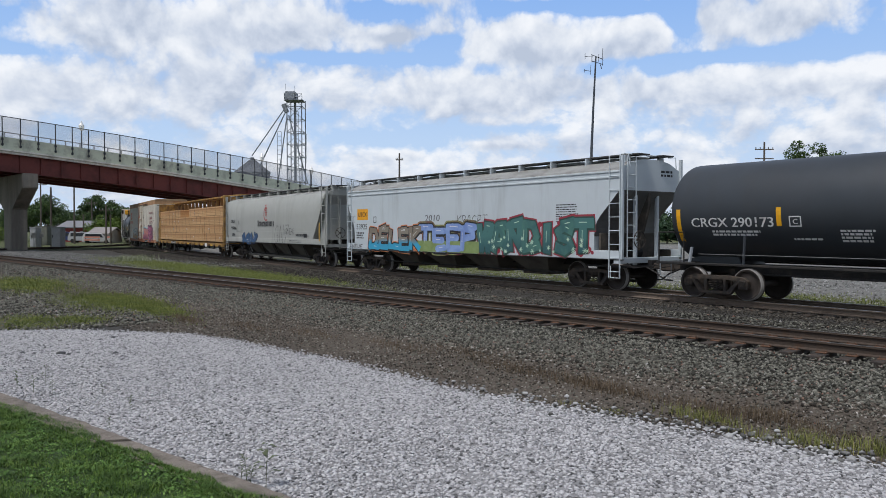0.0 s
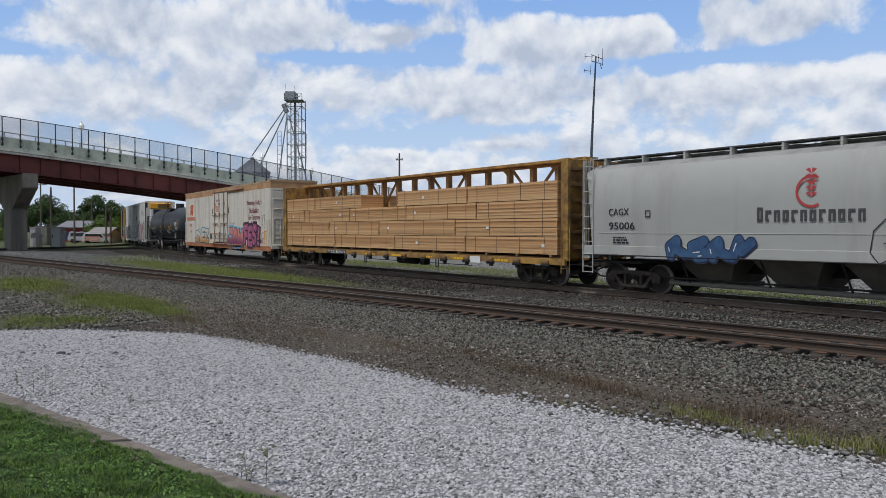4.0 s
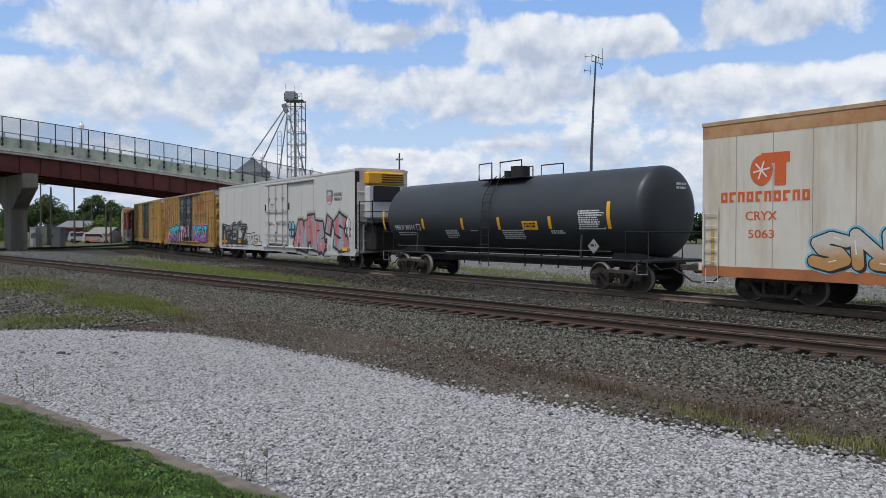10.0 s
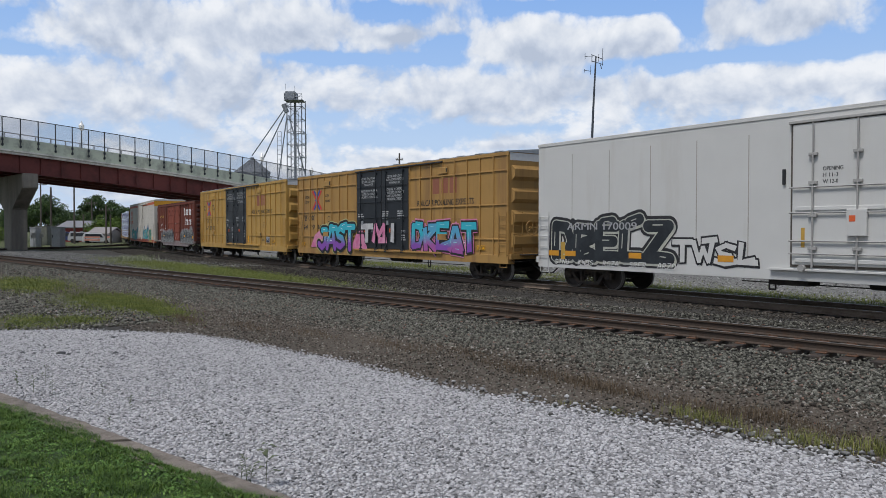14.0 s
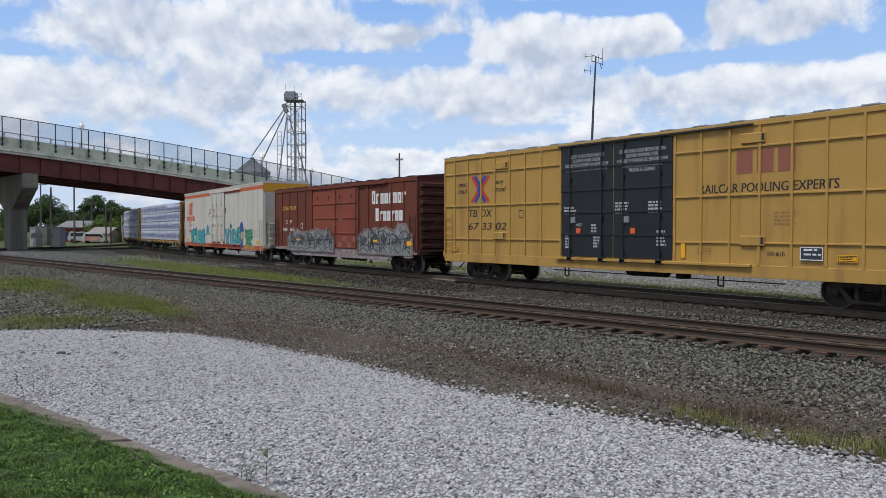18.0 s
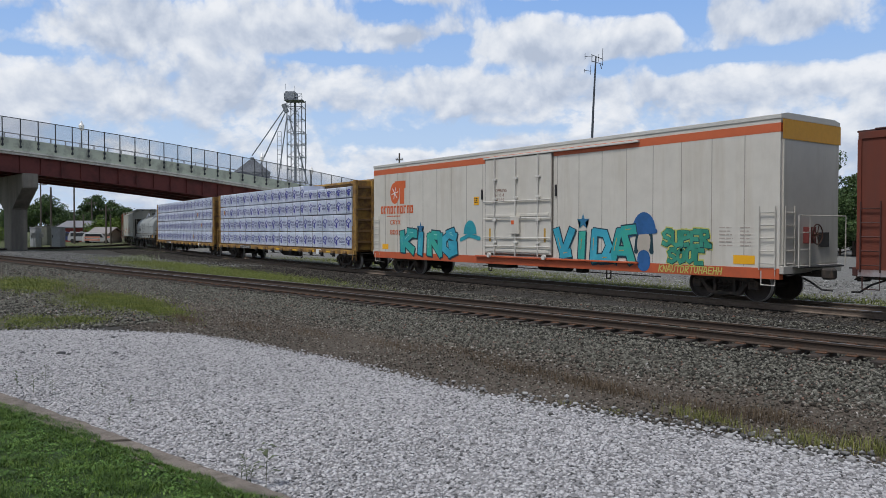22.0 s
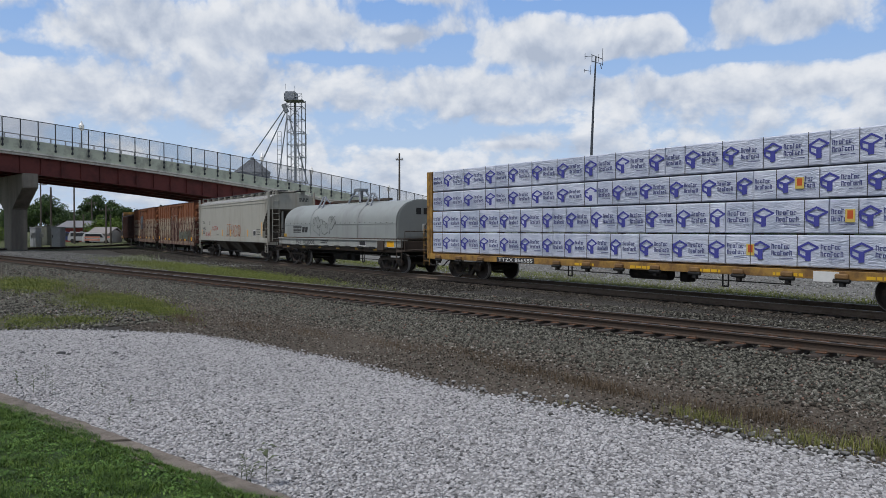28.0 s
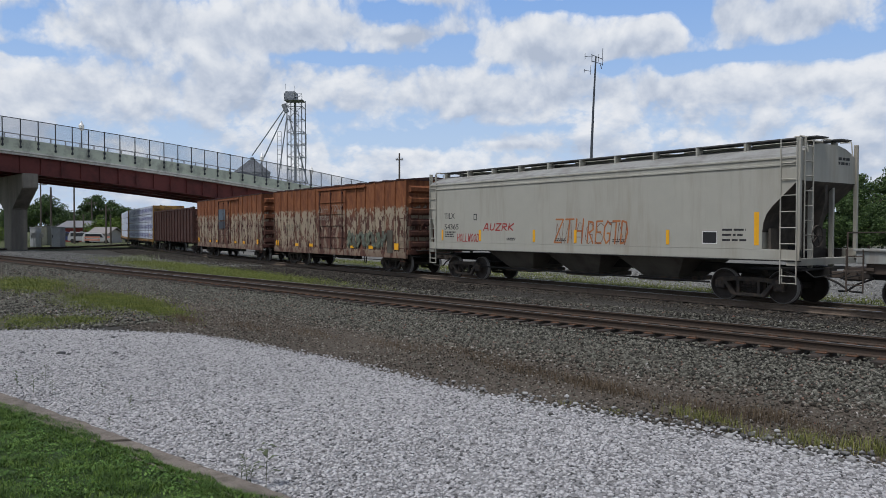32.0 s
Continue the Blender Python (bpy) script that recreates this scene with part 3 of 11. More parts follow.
def lawn_build():
    rng = np.random.default_rng(9)
    bm = bmesh.new()
    xs = [-30 + 0.5 * i for i in range(73)]
    rows = []
    for x in xs:
        rows.append([bm.verts.new((x, yy, -0.285 + 0.015 * noise.noise((x, yy, 0)))) for yy in [curb_y(x) - 0.30, curb_y(x) - 0.8, curb_y(x) - 1.6, curb_y(x) - 3.5, -12.0]])
    for A, B in zip(rows, rows[1:]):
        for k in range(4):
            bm.faces.new((A[k], B[k], B[k + 1], A[k + 1]))
    ob = part("lawn", bm, mat("lawn_soil", (0.025, 0.045, 0.012), 0.95, var=0.4, grain=20), None)
    tagged(ob, "mown green lawn soil inside the kerb", "lawn", kind="structure")
    green = blade_mat("lawn_blade", (0.024, 0.056, 0.009), (0.082, 0.165, 0.018), (0.22, 0.31, 0.062), 4.5)
    N = 125000
    x = rng.uniform(-13.5, -4.6, N)
    y = curb_y(x) - 0.27 - rng.beta(1, 1.6, N) * 2.4
    keep = (y > 0.0) | (x < -9)
    x, y = x[keep], y[keep]
    tuft = np.array([0.5 + 0.9 * noise.noise((a * 3.2, b * 3.2, 0.0)) + 0.5 * noise.noise((a * 9.0, b * 9.0, 4.0)) for a, b in zip(x, y)])
    keep = rng.random(len(x)) < np.clip(0.55 + 0.6 * tuft, 0.35, 1)
    x, y, tuft = x[keep], y[keep], tuft[keep]
    blades("lawn_grass", np.stack([x, y, np.full(len(x), -0.29)], 1), 0.030 + 0.038 * np.clip(tuft, 0.05, 1.25), 0.0068, green, "short uneven green lawn grass in tufts", 10, 1.15)
    # small broad leaves of clover and plantain in the lawn
    N = 15000
    x = rng.uniform(-13.5, -4.6, N)
    y = curb_y(x) - 0.29 - rng.beta(1, 1.5, N) * 2.2
    keep = np.array([noise.noise((a * 2.1, b * 2.1, 7.0)) > -0.05 for a, b in zip(x, y)])
    x, y = x[keep], y[keep]
    clover = blade_mat("clover_leaf", (0.05, 0.11, 0.02), (0.12, 0.23, 0.04), (0.22, 0.34, 0.09), 3.0)
    blades("lawn_clover", np.stack([x, y, rng.uniform(-0.275, -0.255, len(x))], 1), 0.016, 0.020, clover, "small clover leaves among the lawn grass", 13, 2.2)
    x, y = rng.uniform(-22, 8, 16000), rng.uniform(-8, 5, 16000)
    keep = (y < curb_y(x) - 0.3) & ((x > -4.6) | (y < curb_y(x) - 2.5) | (x < -13.5))
    x, y = x[keep], y[keep]
    blades("lawn_grass", np.stack([x, y, np.full(len(x), -0.29)], 1), 0.055, 0.016, green, "short green lawn grass around the viewer", 12, 0.6)
    # ragged blades that hang over the kerb
    x = rng.uniform(-16.0, -5.0, 14000)
    creep = np.array([0.04 + 0.20 * max(0.0, noise.noise((a * 1.9, 0.3, 0)) + 0.25) for a in x])
    y = curb_y(x) - 0.33 + rng.random(14000) ** 1.5 * creep
    blades("lawn_grass", np.stack([x, y, np.full(len(x), -0.285)], 1), 0.055, 0.006, green, "ragged lawn grass growing over the kerb", 11, 0.9)
    # weeds on the ballast: green tufts and dry brown ones
    wg = blade_mat("weed_blade", (0.08, 0.105, 0.020), (0.17, 0.205, 0.036), (0.30, 0.31, 0.085), 1.2)
    wy = blade_mat("low_grass_blade", (0.11, 0.14, 0.03), (0.19, 0.225, 0.045), (0.30, 0.30, 0.10))
    wt_ = blade_mat("tuft_blade", (0.13, 0.13, 0.04), (0.2, 0.23, 0.05), (0.33, 0.3, 0.11))
    wb = blade_mat("dry_weed", (0.07, 0.05, 0.03), (0.13, 0.09, 0.055), (0.2, 0.15, 0.09))

    def patch(cx, cy, rx, ry, n, hgt, m, label, seed, w=0.008):
        r = np.random.default_rng(seed)
        px_ = cx + r.normal(0, rx, n)
        py_ = cy + r.normal(0, ry, n)
        pz_ = np.array([ground_z(a, b) for a, b in zip(px_, py_)])
        blades("weed_patch", np.stack([px_, py_, pz_], 1), hgt, w, m, label, seed + 50, 0.6, "weeds")

    patch(-27.8, 6.2, 1.9, 0.7, 15000, 0.11, wg, "patch of green weeds among the stones", 31, 0.012)
    patch(-24.4, 6.7, 1.5, 0.35, 6000, 0.09, wg, "patch of green weeds among the stones", 32, 0.012)
    patch(-23.0, 3.1, 0.9, 0.4, 4500, 0.10, wg, "patch of green weeds at the gravel edge", 33, 0.012)
    patch(-22.6, 4.3, 0.6, 0.35, 2200, 0.10, wg, "patch of green weeds at the gravel edge", 39, 0.012)
    patch(-38.5, 5.0, 2.6, 0.9, 11000, 0.15, wg, "patch of tall yellow-green weeds", 34, 0.016)
    patch(-45.5, 14.3, 8.0, 0.9, 42000, 0.12, wy, "long strip of yellow-green grass between the tracks", 35, 0.02)
    patch(-36.0, 14.5, 4.5, 0.7, 22000, 0.10, wy, "strip of low grass between the tracks", 36, 0.014)
    patch(-57.5, 14.6, 0.9, 0.7, 700, 0.55, blade_mat("pale_weed", (0.12, 0.15, 0.06), (0.25, 0.27, 0.15), (0.6, 0.6, 0.5)), "clump of tall weeds with white flower heads", 37, 0.025)
    patch(-16.0, 24.4, 8.5, 0.8, 16000, 0.09, wy, "patchy grass beyond the train's track", 38, 0.014)
    patch(-40.0, 26.5, 9.0, 1.0, 14000, 0.11, wy, "patchy grass beyond the train's track", 40, 0.018)
    for i, (a, b, rx, ry, n, hg) in enumerate(((-6.12, 8.55, 0.2, 0.14, 420, 0.17), (-5.75, 8.6, 0.2, 0.1, 150, 0.13), (-5.15, 8.35, 0.14, 0.1, 150, 0.14), (-4.95, 8.2, 0.05, 0.05, 60, 0.17), (-4.66, 8.5, 0.10, 0.12, 200, 0.2), (-4.4, 8.6, 0.12, 0.12, 170, 0.2), (-4.1, 8.75, 0.12, 0.12, 210, 0.22), (-3.8, 8.8, 0.12, 0.12, 240, 0.24), (-3.4, 8.9, 0.15, 0.12, 240, 0.24), (-6.9, 7.85, 0.12, 0.08, 90, 0.12), (-7.6, 7.75, 0.1, 0.07, 60, 0.1))):
        patch(a, b, rx * 1.25, ry, int(n * 0.6), hg, wt_, "tuft of yellow-green grass at the gravel edge", 60 + i, 0.0065)
    for i, (a, b, rx, n, hg) in enumerate(((-8.3, 9.0, 0.5, 650, 0.15), (-7.8, 8.9, 0.4, 520, 0.13), (-9.4, 8.9, 0.6, 600, 0.12), (-10.6, 9.0, 0.6, 420, 0.11), (-5.9, 9.0, 0.35, 480, 0.16), (-5.5, 9.3, 0.3, 480, 0.16), (-6.6, 9.0, 0.4, 300, 0.12), (-4.6, 9.1, 0.4, 380, 0.13), (-13.5, 8.6, 0.7, 600, 0.12), (-16.2, 8.1, 0.8, 600, 0.12), (-18.5, 7.4, 0.8, 500, 0.13), (-21.0, 6.6, 0.7, 700, 0.16), (-12.0, 9.3, 0.7, 420, 0.11))):
        patch(a, b, rx, 0.17, n, hg, wb, "dry brown weeds among the dark stones", 80 + i, 0.0055)


lawn_build()


def weed_plant(x, y, z, h, lean, seed, label):
    """A single weed: a thin stem with paired narrow leaves."""
    rng = random.Random(seed)
    green = mat("weed_leaf", (0.10, 0.12, 0.06), 0.7, var=0.3, grain=30)
    e = tagged(new("weed"), label, "weed")
    e.matrix_basis = pose(x, y, z)
    bm = bmesh.new()
    tube(bm, [(0, 0, -0.02), (lean * 0.3, 0, h * 0.5), (lean, 0, h)], [0.004, 0.003, 0.0015], 5)
    part("stem", bm, green, e)
    for i in range(11):
        f = 0.3 + 0.7 * (i / 10) ** 0.7
        a = rng.uniform(0, 6.28)
        bm = bmesh.new()
        ln = h * 0.34 * (1.25 - 0.5 * f)
        bx, bz = lean * f * f, h * f
        d, s = Vector((math.cos(a), math.sin(a), 0.55)), Vector((-math.sin(a), math.cos(a), 0))
        p = Vector((bx, 0, bz))
        q = [p, p + d * ln * 0.5 + s * ln * 0.16, p + d * ln - Vector((0, 0, ln * 0.35)), p + d * ln * 0.5 - s * ln * 0.16]
        bm.faces.new([bm.verts.new(v) for v in q])
        bm.faces.new([bm.verts.new(v - Vector((0, 0, 0.002))) for v in q[::-1]])
        part("leaf", bm, green, e)


for i, (a, b, h, ln) in enumerate(((-6.80, 2.90, 0.42, 0.06), (-7.02, 2.80, 0.24, -0.06), (-6.98, 2.82, 0.19, 0.08), (-7.06, 2.76, 0.16, 0.02))):
    weed_plant(a, b, -0.41, h, ln, 1 + i, "grey-green leafy weed standing in white gravel" if i == 0 else "small green weed tuft beside the kerb")
for i, (a, b, h, ln) in enumerate(((-13.19, 1.63, 0.3, 0.04), (-12.81, 1.80, 0.24, -0.04), (-13.41, 2.05, 0.28, 0.02), (-12.5, 2.0, 0.2, 0.02), (-12.0, 2.58, 0.18, 0.03), (-10.76, 2.66, 0.2, 0.03))):
    weed_plant(a, b, -0.41, h, ln, 11 + i, "thin grey weed standing in white gravel")
weed_plant(-9.98, 2.23, -0.41, 0.14, 0.03, 20, "small yellow weed beside the kerb")

# ---------------------------------------------------------------- tracks
RUST = mat("rail_rust", (0.066, 0.050, 0.040), 0.85, var=0.25, grain=20, dirt=(0.085, 0.045, 0.025), dirt_amt=0.25, dirt_scale=4, spec=0.2)
STEEL = mat("rail_steel", (0.30, 0.28, 0.26), 0.4, 0.85, var=0.1)
TIE_OLD = mat("tie_wood", (0.036, 0.029, 0.024), 0.9, var=0.35, grain=25, dirt=(0.10, 0.06, 0.035), dirt_amt=0.3, dirt_scale=3, bump=0.6, bump_scale=40)
PLATE = mat("tie_plate_rust", (0.11, 0.055, 0.03), 0.85, var=0.35, grain=25)


def rail_mesh(name, pts, top, parent, label="", rust=None):
    """Flat-bottomed rail along plan points with headings; top is the height of its head."""
    prof = [(-0.036, 0), (0.036, 0), (0.037, -0.035), (0.010, -0.05), (0.009, -0.14), (0.07, -0.165), (0.07, -0.18), (-0.07, -0.18), (-0.07, -0.165), (-0.009, -0.14), (-0.010, -0.05), (-0.037, -0.035)]
    bm = bmesh.new()
    rings = []
    for p, h in pts:
        n = Vector((-math.sin(h), math.cos(h), 0))
        rings.append([bm.verts.new(p + n * q + Vector((0, 0, top + z))) for q, z in prof])
    for A, B in zip(rings, rings[1:]):
        for k in range(len(prof)):
            f = bm.faces.new((A[k], A[(k + 1) % len(prof)], B[(k + 1) % len(prof)], B[k]))
            f.material_index = 1 if k == 0 else 0
    bm.faces.new(rings[0])
    bm.faces.new(rings[-1][::-1])
    return part(name, bm, [rust or RUST, STEEL], parent, label)


def tie_meshes():
    a = bmesh.new()
    bbox(a, -0.115, 0.115, -1.29, 1.29, -0.17, 0.0, 0.012)
    me = bpy.data.meshes.new("tie")
    a.to_mesh(me)
    a.free()
    me.materials.append(TIE_OLD)
    b = bmesh.new()
    bbox(b, -0.1, 0.1, -0.18, 0.18, 0.0, 0.02, 0.005)
    for sx in (-0.07, 0.07):
        for sy in (-0.1, 0.1):
            box(b, sx - 0.012, sx + 0.012, sy - 0.012, sy + 0.012, 0.02, 0.05)
    mp = bpy.data.meshes.new("tie_plate")
    b.to_mesh(mp)
    b.free()
    mp.materials.append(PLATE)
    return me, mp


TIE_ME, TPLATE_ME = tie_meshes()


def track_build(label, centre, top, tie_from, tie_to, plates, rust=None):
    """Track from a list of (point, heading); ties between the two list positions."""
    e = tagged(new("railway_track"), label, "railway track", kind="structure")
    for sg in (-1, 1):
        rail_mesh("rail", [(p + Vector((-math.sin(h), math.cos(h), 0)) * 0.7525 * sg, h) for p, h in centre], top, e, "", rust)
    dist, nxt = 0.0, 0.0
    rng = random.Random(3)
    for i in range(tie_from, tie_to):
        (p, h), (q, _) = centre[i], centre[i + 1]
        L = (q - p).length
        while nxt < dist + L:
            f = (nxt - dist) / L
            c = p.lerp(q, f)
            m = pose(c.x + rng.uniform(-0.02, 0.02), c.y, top - 0.18 - 0.018, rng.uniform(-0.5, 0.5), 0, math.degrees(h) + rng.uniform(-1, 1))
            o = new("tie", TIE_ME)
            o.parent = e
            o.matrix_basis = m @ Matrix.Translation((0, rng.uniform(-0.06, 0.06), 0))
            if plates:
                for sg in ((-1, 1) if nxt < 18 else (-1,)):
                    o2 = new("tie_plate", TPLATE_ME)
                    o2.parent = e
                    o2.matrix_basis = pose(c.x, c.y, top - 0.197, 0, 0, math.degrees(h)) @ Matrix.Translation((0, 0.7525 * sg, 0))
            nxt += 0.53
        dist += L


track_build("empty railway track with rusty rails and old wooden ties", NEAR, -0.10, 86, 172, True)
TRAINLINE = [(on_line(s)[0], -on_line(s)[1]) for s in [80 - 2.0 * i for i in range(150)]]
track_build("railway track under the train with worn rails", TRAINLINE, 0.0, 32, 70, False, mat("rail_brown", (0.16, 0.125, 0.098), 0.85, var=0.25, grain=20, dirt=(0.07, 0.05, 0.036), dirt_amt=0.25, dirt_scale=4, spec=0.2))


def arc_track():
    """Branch that leaves the train's line under the overpass and bends towards the viewer's side."""
    pts, p, h = [], Vector((-118.5, 29.6, 0)), radians(-24)
    for i in range(50):
        pts.append((p.copy(), h))
        p = p + Vector((math.cos(h), math.sin(h), 0)) * 1.5
        h -= 0.0325 if i < 34 else 0.0
    return pts


track_build("branch railway track curving away below the overpass", arc_track(), -0.02, 0, 0, False)
# ---------------------------------------------------------------- overpass
def seen(r, d, z):
    """World point r metres to the right of the line of sight and d metres along it."""
    return Vector((AX * d + AY * r, AY * d - AX * r, z))


def bridge_pt(L, z, back=0.0):
    """Point on the overpass: L metres along its near face, back metres behind the face."""
    return seen(-45 + 0.732 * L - 0.681 * back, 78 + 0.681 * L + 0.732 * back, z)


def bridge_top(L):
    return 13.62 - 0.072 * L - 0.00068 * L * L


def sweep(bm, Ls, prof):
    """Skin a profile of (back, drop below the fence top) along the overpass."""
    rings = [[bm.verts.new(bridge_pt(L, bridge_top(L) - dz, b)) for b, dz in prof] for L in Ls]
    n = len(prof)
    for A, B in zip(rings, rings[1:]):
        for k in range(n):
            bm.faces.new((A[k], A[(k + 1) % n], B[(k + 1) % n], B[k]))
    bm.faces.new(rings[0])
    bm.faces.new(rings[-1][::-1])


def mesh_mat():
    """Woven wire: open between its wires."""
    m = bpy.data.materials.new("woven_wire")
    m.use_nodes = True
    nt = m.node_tree
    b = nt.nodes["Principled BSDF"]
    b.inputs["Base Color"].default_value = (0.36, 0.37, 0.40, 1)
    b.inputs["Roughness"].default_value = 0.6
    tr = nt.nodes.new("ShaderNodeBsdfTransparent")
    mx = nt.nodes.new("ShaderNodeMixShader")
    mx.inputs[0].default_value = 0.2
    nt.links.new(tr.outputs[0], mx.inputs[1])
    nt.links.new(b.outputs[0], mx.inputs[2])
    nt.links.new(mx.outputs[0], nt.nodes["Material Output"].inputs[0])
    return m


def overpass_build():
    e = tagged(new("overpass"), "road overpass with red steel girders and pale parapet", "bridge")
    beige = mat("parapet_paint", (0.66, 0.70, 0.56), 0.8, var=0.08, grain=3, dirt=(0.2, 0.2, 0.17), dirt_amt=0.3, dirt_scale=0.8)
    conc = mat("pier_concrete", (0.27, 0.245, 0.205), 0.9, var=0.18, grain=4, dirt=(0.13, 0.12, 0.105), dirt_amt=0.45, dirt_scale=0.6, streak=True, bump=0.3)
    red = mat("girder_red", (0.17, 0.037, 0.03), 0.6, var=0.15, grain=3, dirt=(0.06, 0.02, 0.018), dirt_amt=0.35, dirt_scale=0.7)
    dark = mat("fence_black", (0.03, 0.035, 0.04), 0.5)
    wire = mesh_mat()
    Ls = list(range(-24, 96, 4))
    bm = bmesh.new()
    sweep(bm, Ls, [(0, 2.1), (0.3, 2.1), (0.3, 3.318), (0.02, 3.318)])
    part("parapet", bm, beige, e)
    bm = bmesh.new()
    sweep(bm, Ls, [(11.7, 2.1), (12.0, 2.1), (12.0, 3.318), (11.7, 3.318)])
    part("parapet", bm, beige, e)
    bm = bmesh.new()
    sweep(bm, Ls, [(-0.14, 3.32), (12.14, 3.32), (12.14, 3.5), (12.0, 3.56), (12.0, 3.75), (0.0, 3.75), (0.0, 3.56), (-0.14, 3.5)])
    part("deck", bm, mat("deck_edge_concrete", (0.76, 0.74, 0.66), 0.9, var=0.15, grain=3, dirt=(0.22, 0.2, 0.17), dirt_amt=0.3, dirt_scale=0.8), e)
    for b in (0.6, 4.2, 7.8, 11.4):
        bm = bmesh.new()
        sweep(bm, Ls, [(b - 0.22, 3.75), (b + 0.22, 3.75), (b + 0.22, 3.82), (b + 0.015, 3.82), (b + 0.015, 5.52), (b + 0.24, 5.52), (b + 0.24, 5.58), (b - 0.24, 5.58), (b - 0.24, 5.52), (b - 0.015, 5.52), (b - 0.015, 3.82), (b - 0.22, 3.82)])
        g = part("girder", bm, red, e)
        if b < 1:
            for L in range(-22, 90, 2):
                t = bmesh.new()
                z = bridge_top(L)
                d = bridge_pt(L + 0.04, 0, b) - bridge_pt(L, 0, b)
                vs = [bridge_pt(L, z - 5.5, b - 0.2), bridge_pt(L, z - 3.84, b - 0.2), bridge_pt(L, z - 3.84, b - 0.02), bridge_pt(L, z - 5.5, b - 0.02)]
                A = [t.verts.new(v) for v in vs]
                B = [t.verts.new(v + d) for v in vs]
                t.faces.new(A)
                t.faces.new(B[::-1])
                for k in range(4):
                    t.faces.new((A[k], B[k], B[(k + 1) % 4], A[(k + 1) % 4]))
                part("stiffener", t, red, g)
    # fence: posts on the outer face, rails, wire
    for k in range(-9, 52):
        L = 1.97 + 1.6745 * k
        z = bridge_top(L)
        bm = bmesh.new()
        tube(bm, [bridge_pt(L, z, -0.08), bridge_pt(L, z - 3.05, -0.08)], 0.055, 6)
        box(bm, -0.12, 0.12, -0.1, 0.1, -0.12, 0.12, Matrix.Translation(bridge_pt(L, z - 2.35, -0.05)))
        box(bm, -0.1, 0.1, -0.1, 0.1, -0.1, 0.1, Matrix.Translation(bridge_pt(L, z - 2.9, -0.05)))
        part("fence_post", bm, dark, e)
    bm = bmesh.new()
    sweep(bm, Ls, [(-0.03, 0.0), (0.03, 0.0), (0.03, 0.07), (-0.03, 0.07)])
    part("fence_rail", bm, dark, e)
    bm = bmesh.new()
    sweep(bm, Ls, [(-0.005, 0.03), (0.0, 0.03), (0.0, 2.1), (-0.005, 2.1)])
    part("fence_wire", bm, wire, e, "fine pale woven wire")
    grey = mat("railing_grey", (0.20, 0.205, 0.21), 0.5)
    for k in range(-8, 44):
        L = 8.25 + 1.66 * k
        z, z2 = bridge_top(L) - 0.08, bridge_top(L + 1.66) - 0.08
        bm = bmesh.new()
        tube(bm, [bridge_pt(L, z - 2.1, 11.85), bridge_pt(L, z, 11.85)], 0.075, 5)
        tube(bm, [bridge_pt(L, z, 11.85), bridge_pt(L + 1.66, z2, 11.85)], 0.06, 5)
        part("far_railing", bm, grey, e)
    # pier with a hammer head
    ux = (bridge_pt(1, 0) - bridge_pt(0, 0)).normalized()
    uy = (bridge_pt(0, 0, 1) - bridge_pt(0, 0, 0)).normalized()
    bm = bmesh.new()
    zt = bridge_top(2) - 5.58
    rot = Matrix(((ux.x, uy.x, 0, 0), (ux.y, uy.y, 0, 0), (0, 0, 1, 0), (0, 0, 0, 1)))
    poly = [(-1.6, -0.6), (1.6, -0.6), (1.6, zt - 3.6), (5.9, zt - 1.5), (5.9, zt), (-5.9, zt), (-5.9, zt - 1.5), (-1.6, zt - 3.6)]
    t = bmesh.new()
    prism(t, poly, -0.75, 0.75)
    bmesh.ops.bevel(t, geom=t.edges[:], offset=0.08, segments=2, affect="EDGES")
    pc = bridge_pt(2.9, 0, 6.0)
    turn = Matrix.Translation((pc.x, pc.y, 0)) @ rot @ Matrix.Rotation(radians(90), 4, "Z")
    for v in t.verts:
        v.co = turn @ v.co
    part("pier", t, conc, e, "grey concrete hammer-head pier")
    # lamp standards on the far walk
    for L, b in ((11.5, 11.0), (35.0, 9.0), (44.5, 11.0), (59.5, 11.0)):
        bm = bmesh.new()
        z = bridge_top(L) - 2.6
        p = bridge_pt(L, z, b)
        tube(bm, [p, p + Vector((0, 0, 4.0))], [0.11, 0.07], 8)
        lp = part("lamp_standard", bm, dark, e)
        bm = bmesh.new()
        q = p + Vector((0, 0, 4.0))
        tube(bm, [q, q + Vector((0, 0, 0.15)), q + Vector((0, 0, 0.6)), q + Vector((0, 0, 0.85)), q + Vector((0, 0, 1.15))], [0.15, 0.28, 0.34, 0.2, 0.03], 10)
        part("globe", bm, mat("lamp_globe", (0.7, 0.7, 0.68), 0.3), lp)


overpass_build()


# ---------------------------------------------------------------- far things
def at_px(x, d):
    """r for a bearing given as tangent steps."""
    return (x - 784) / 1358 * d


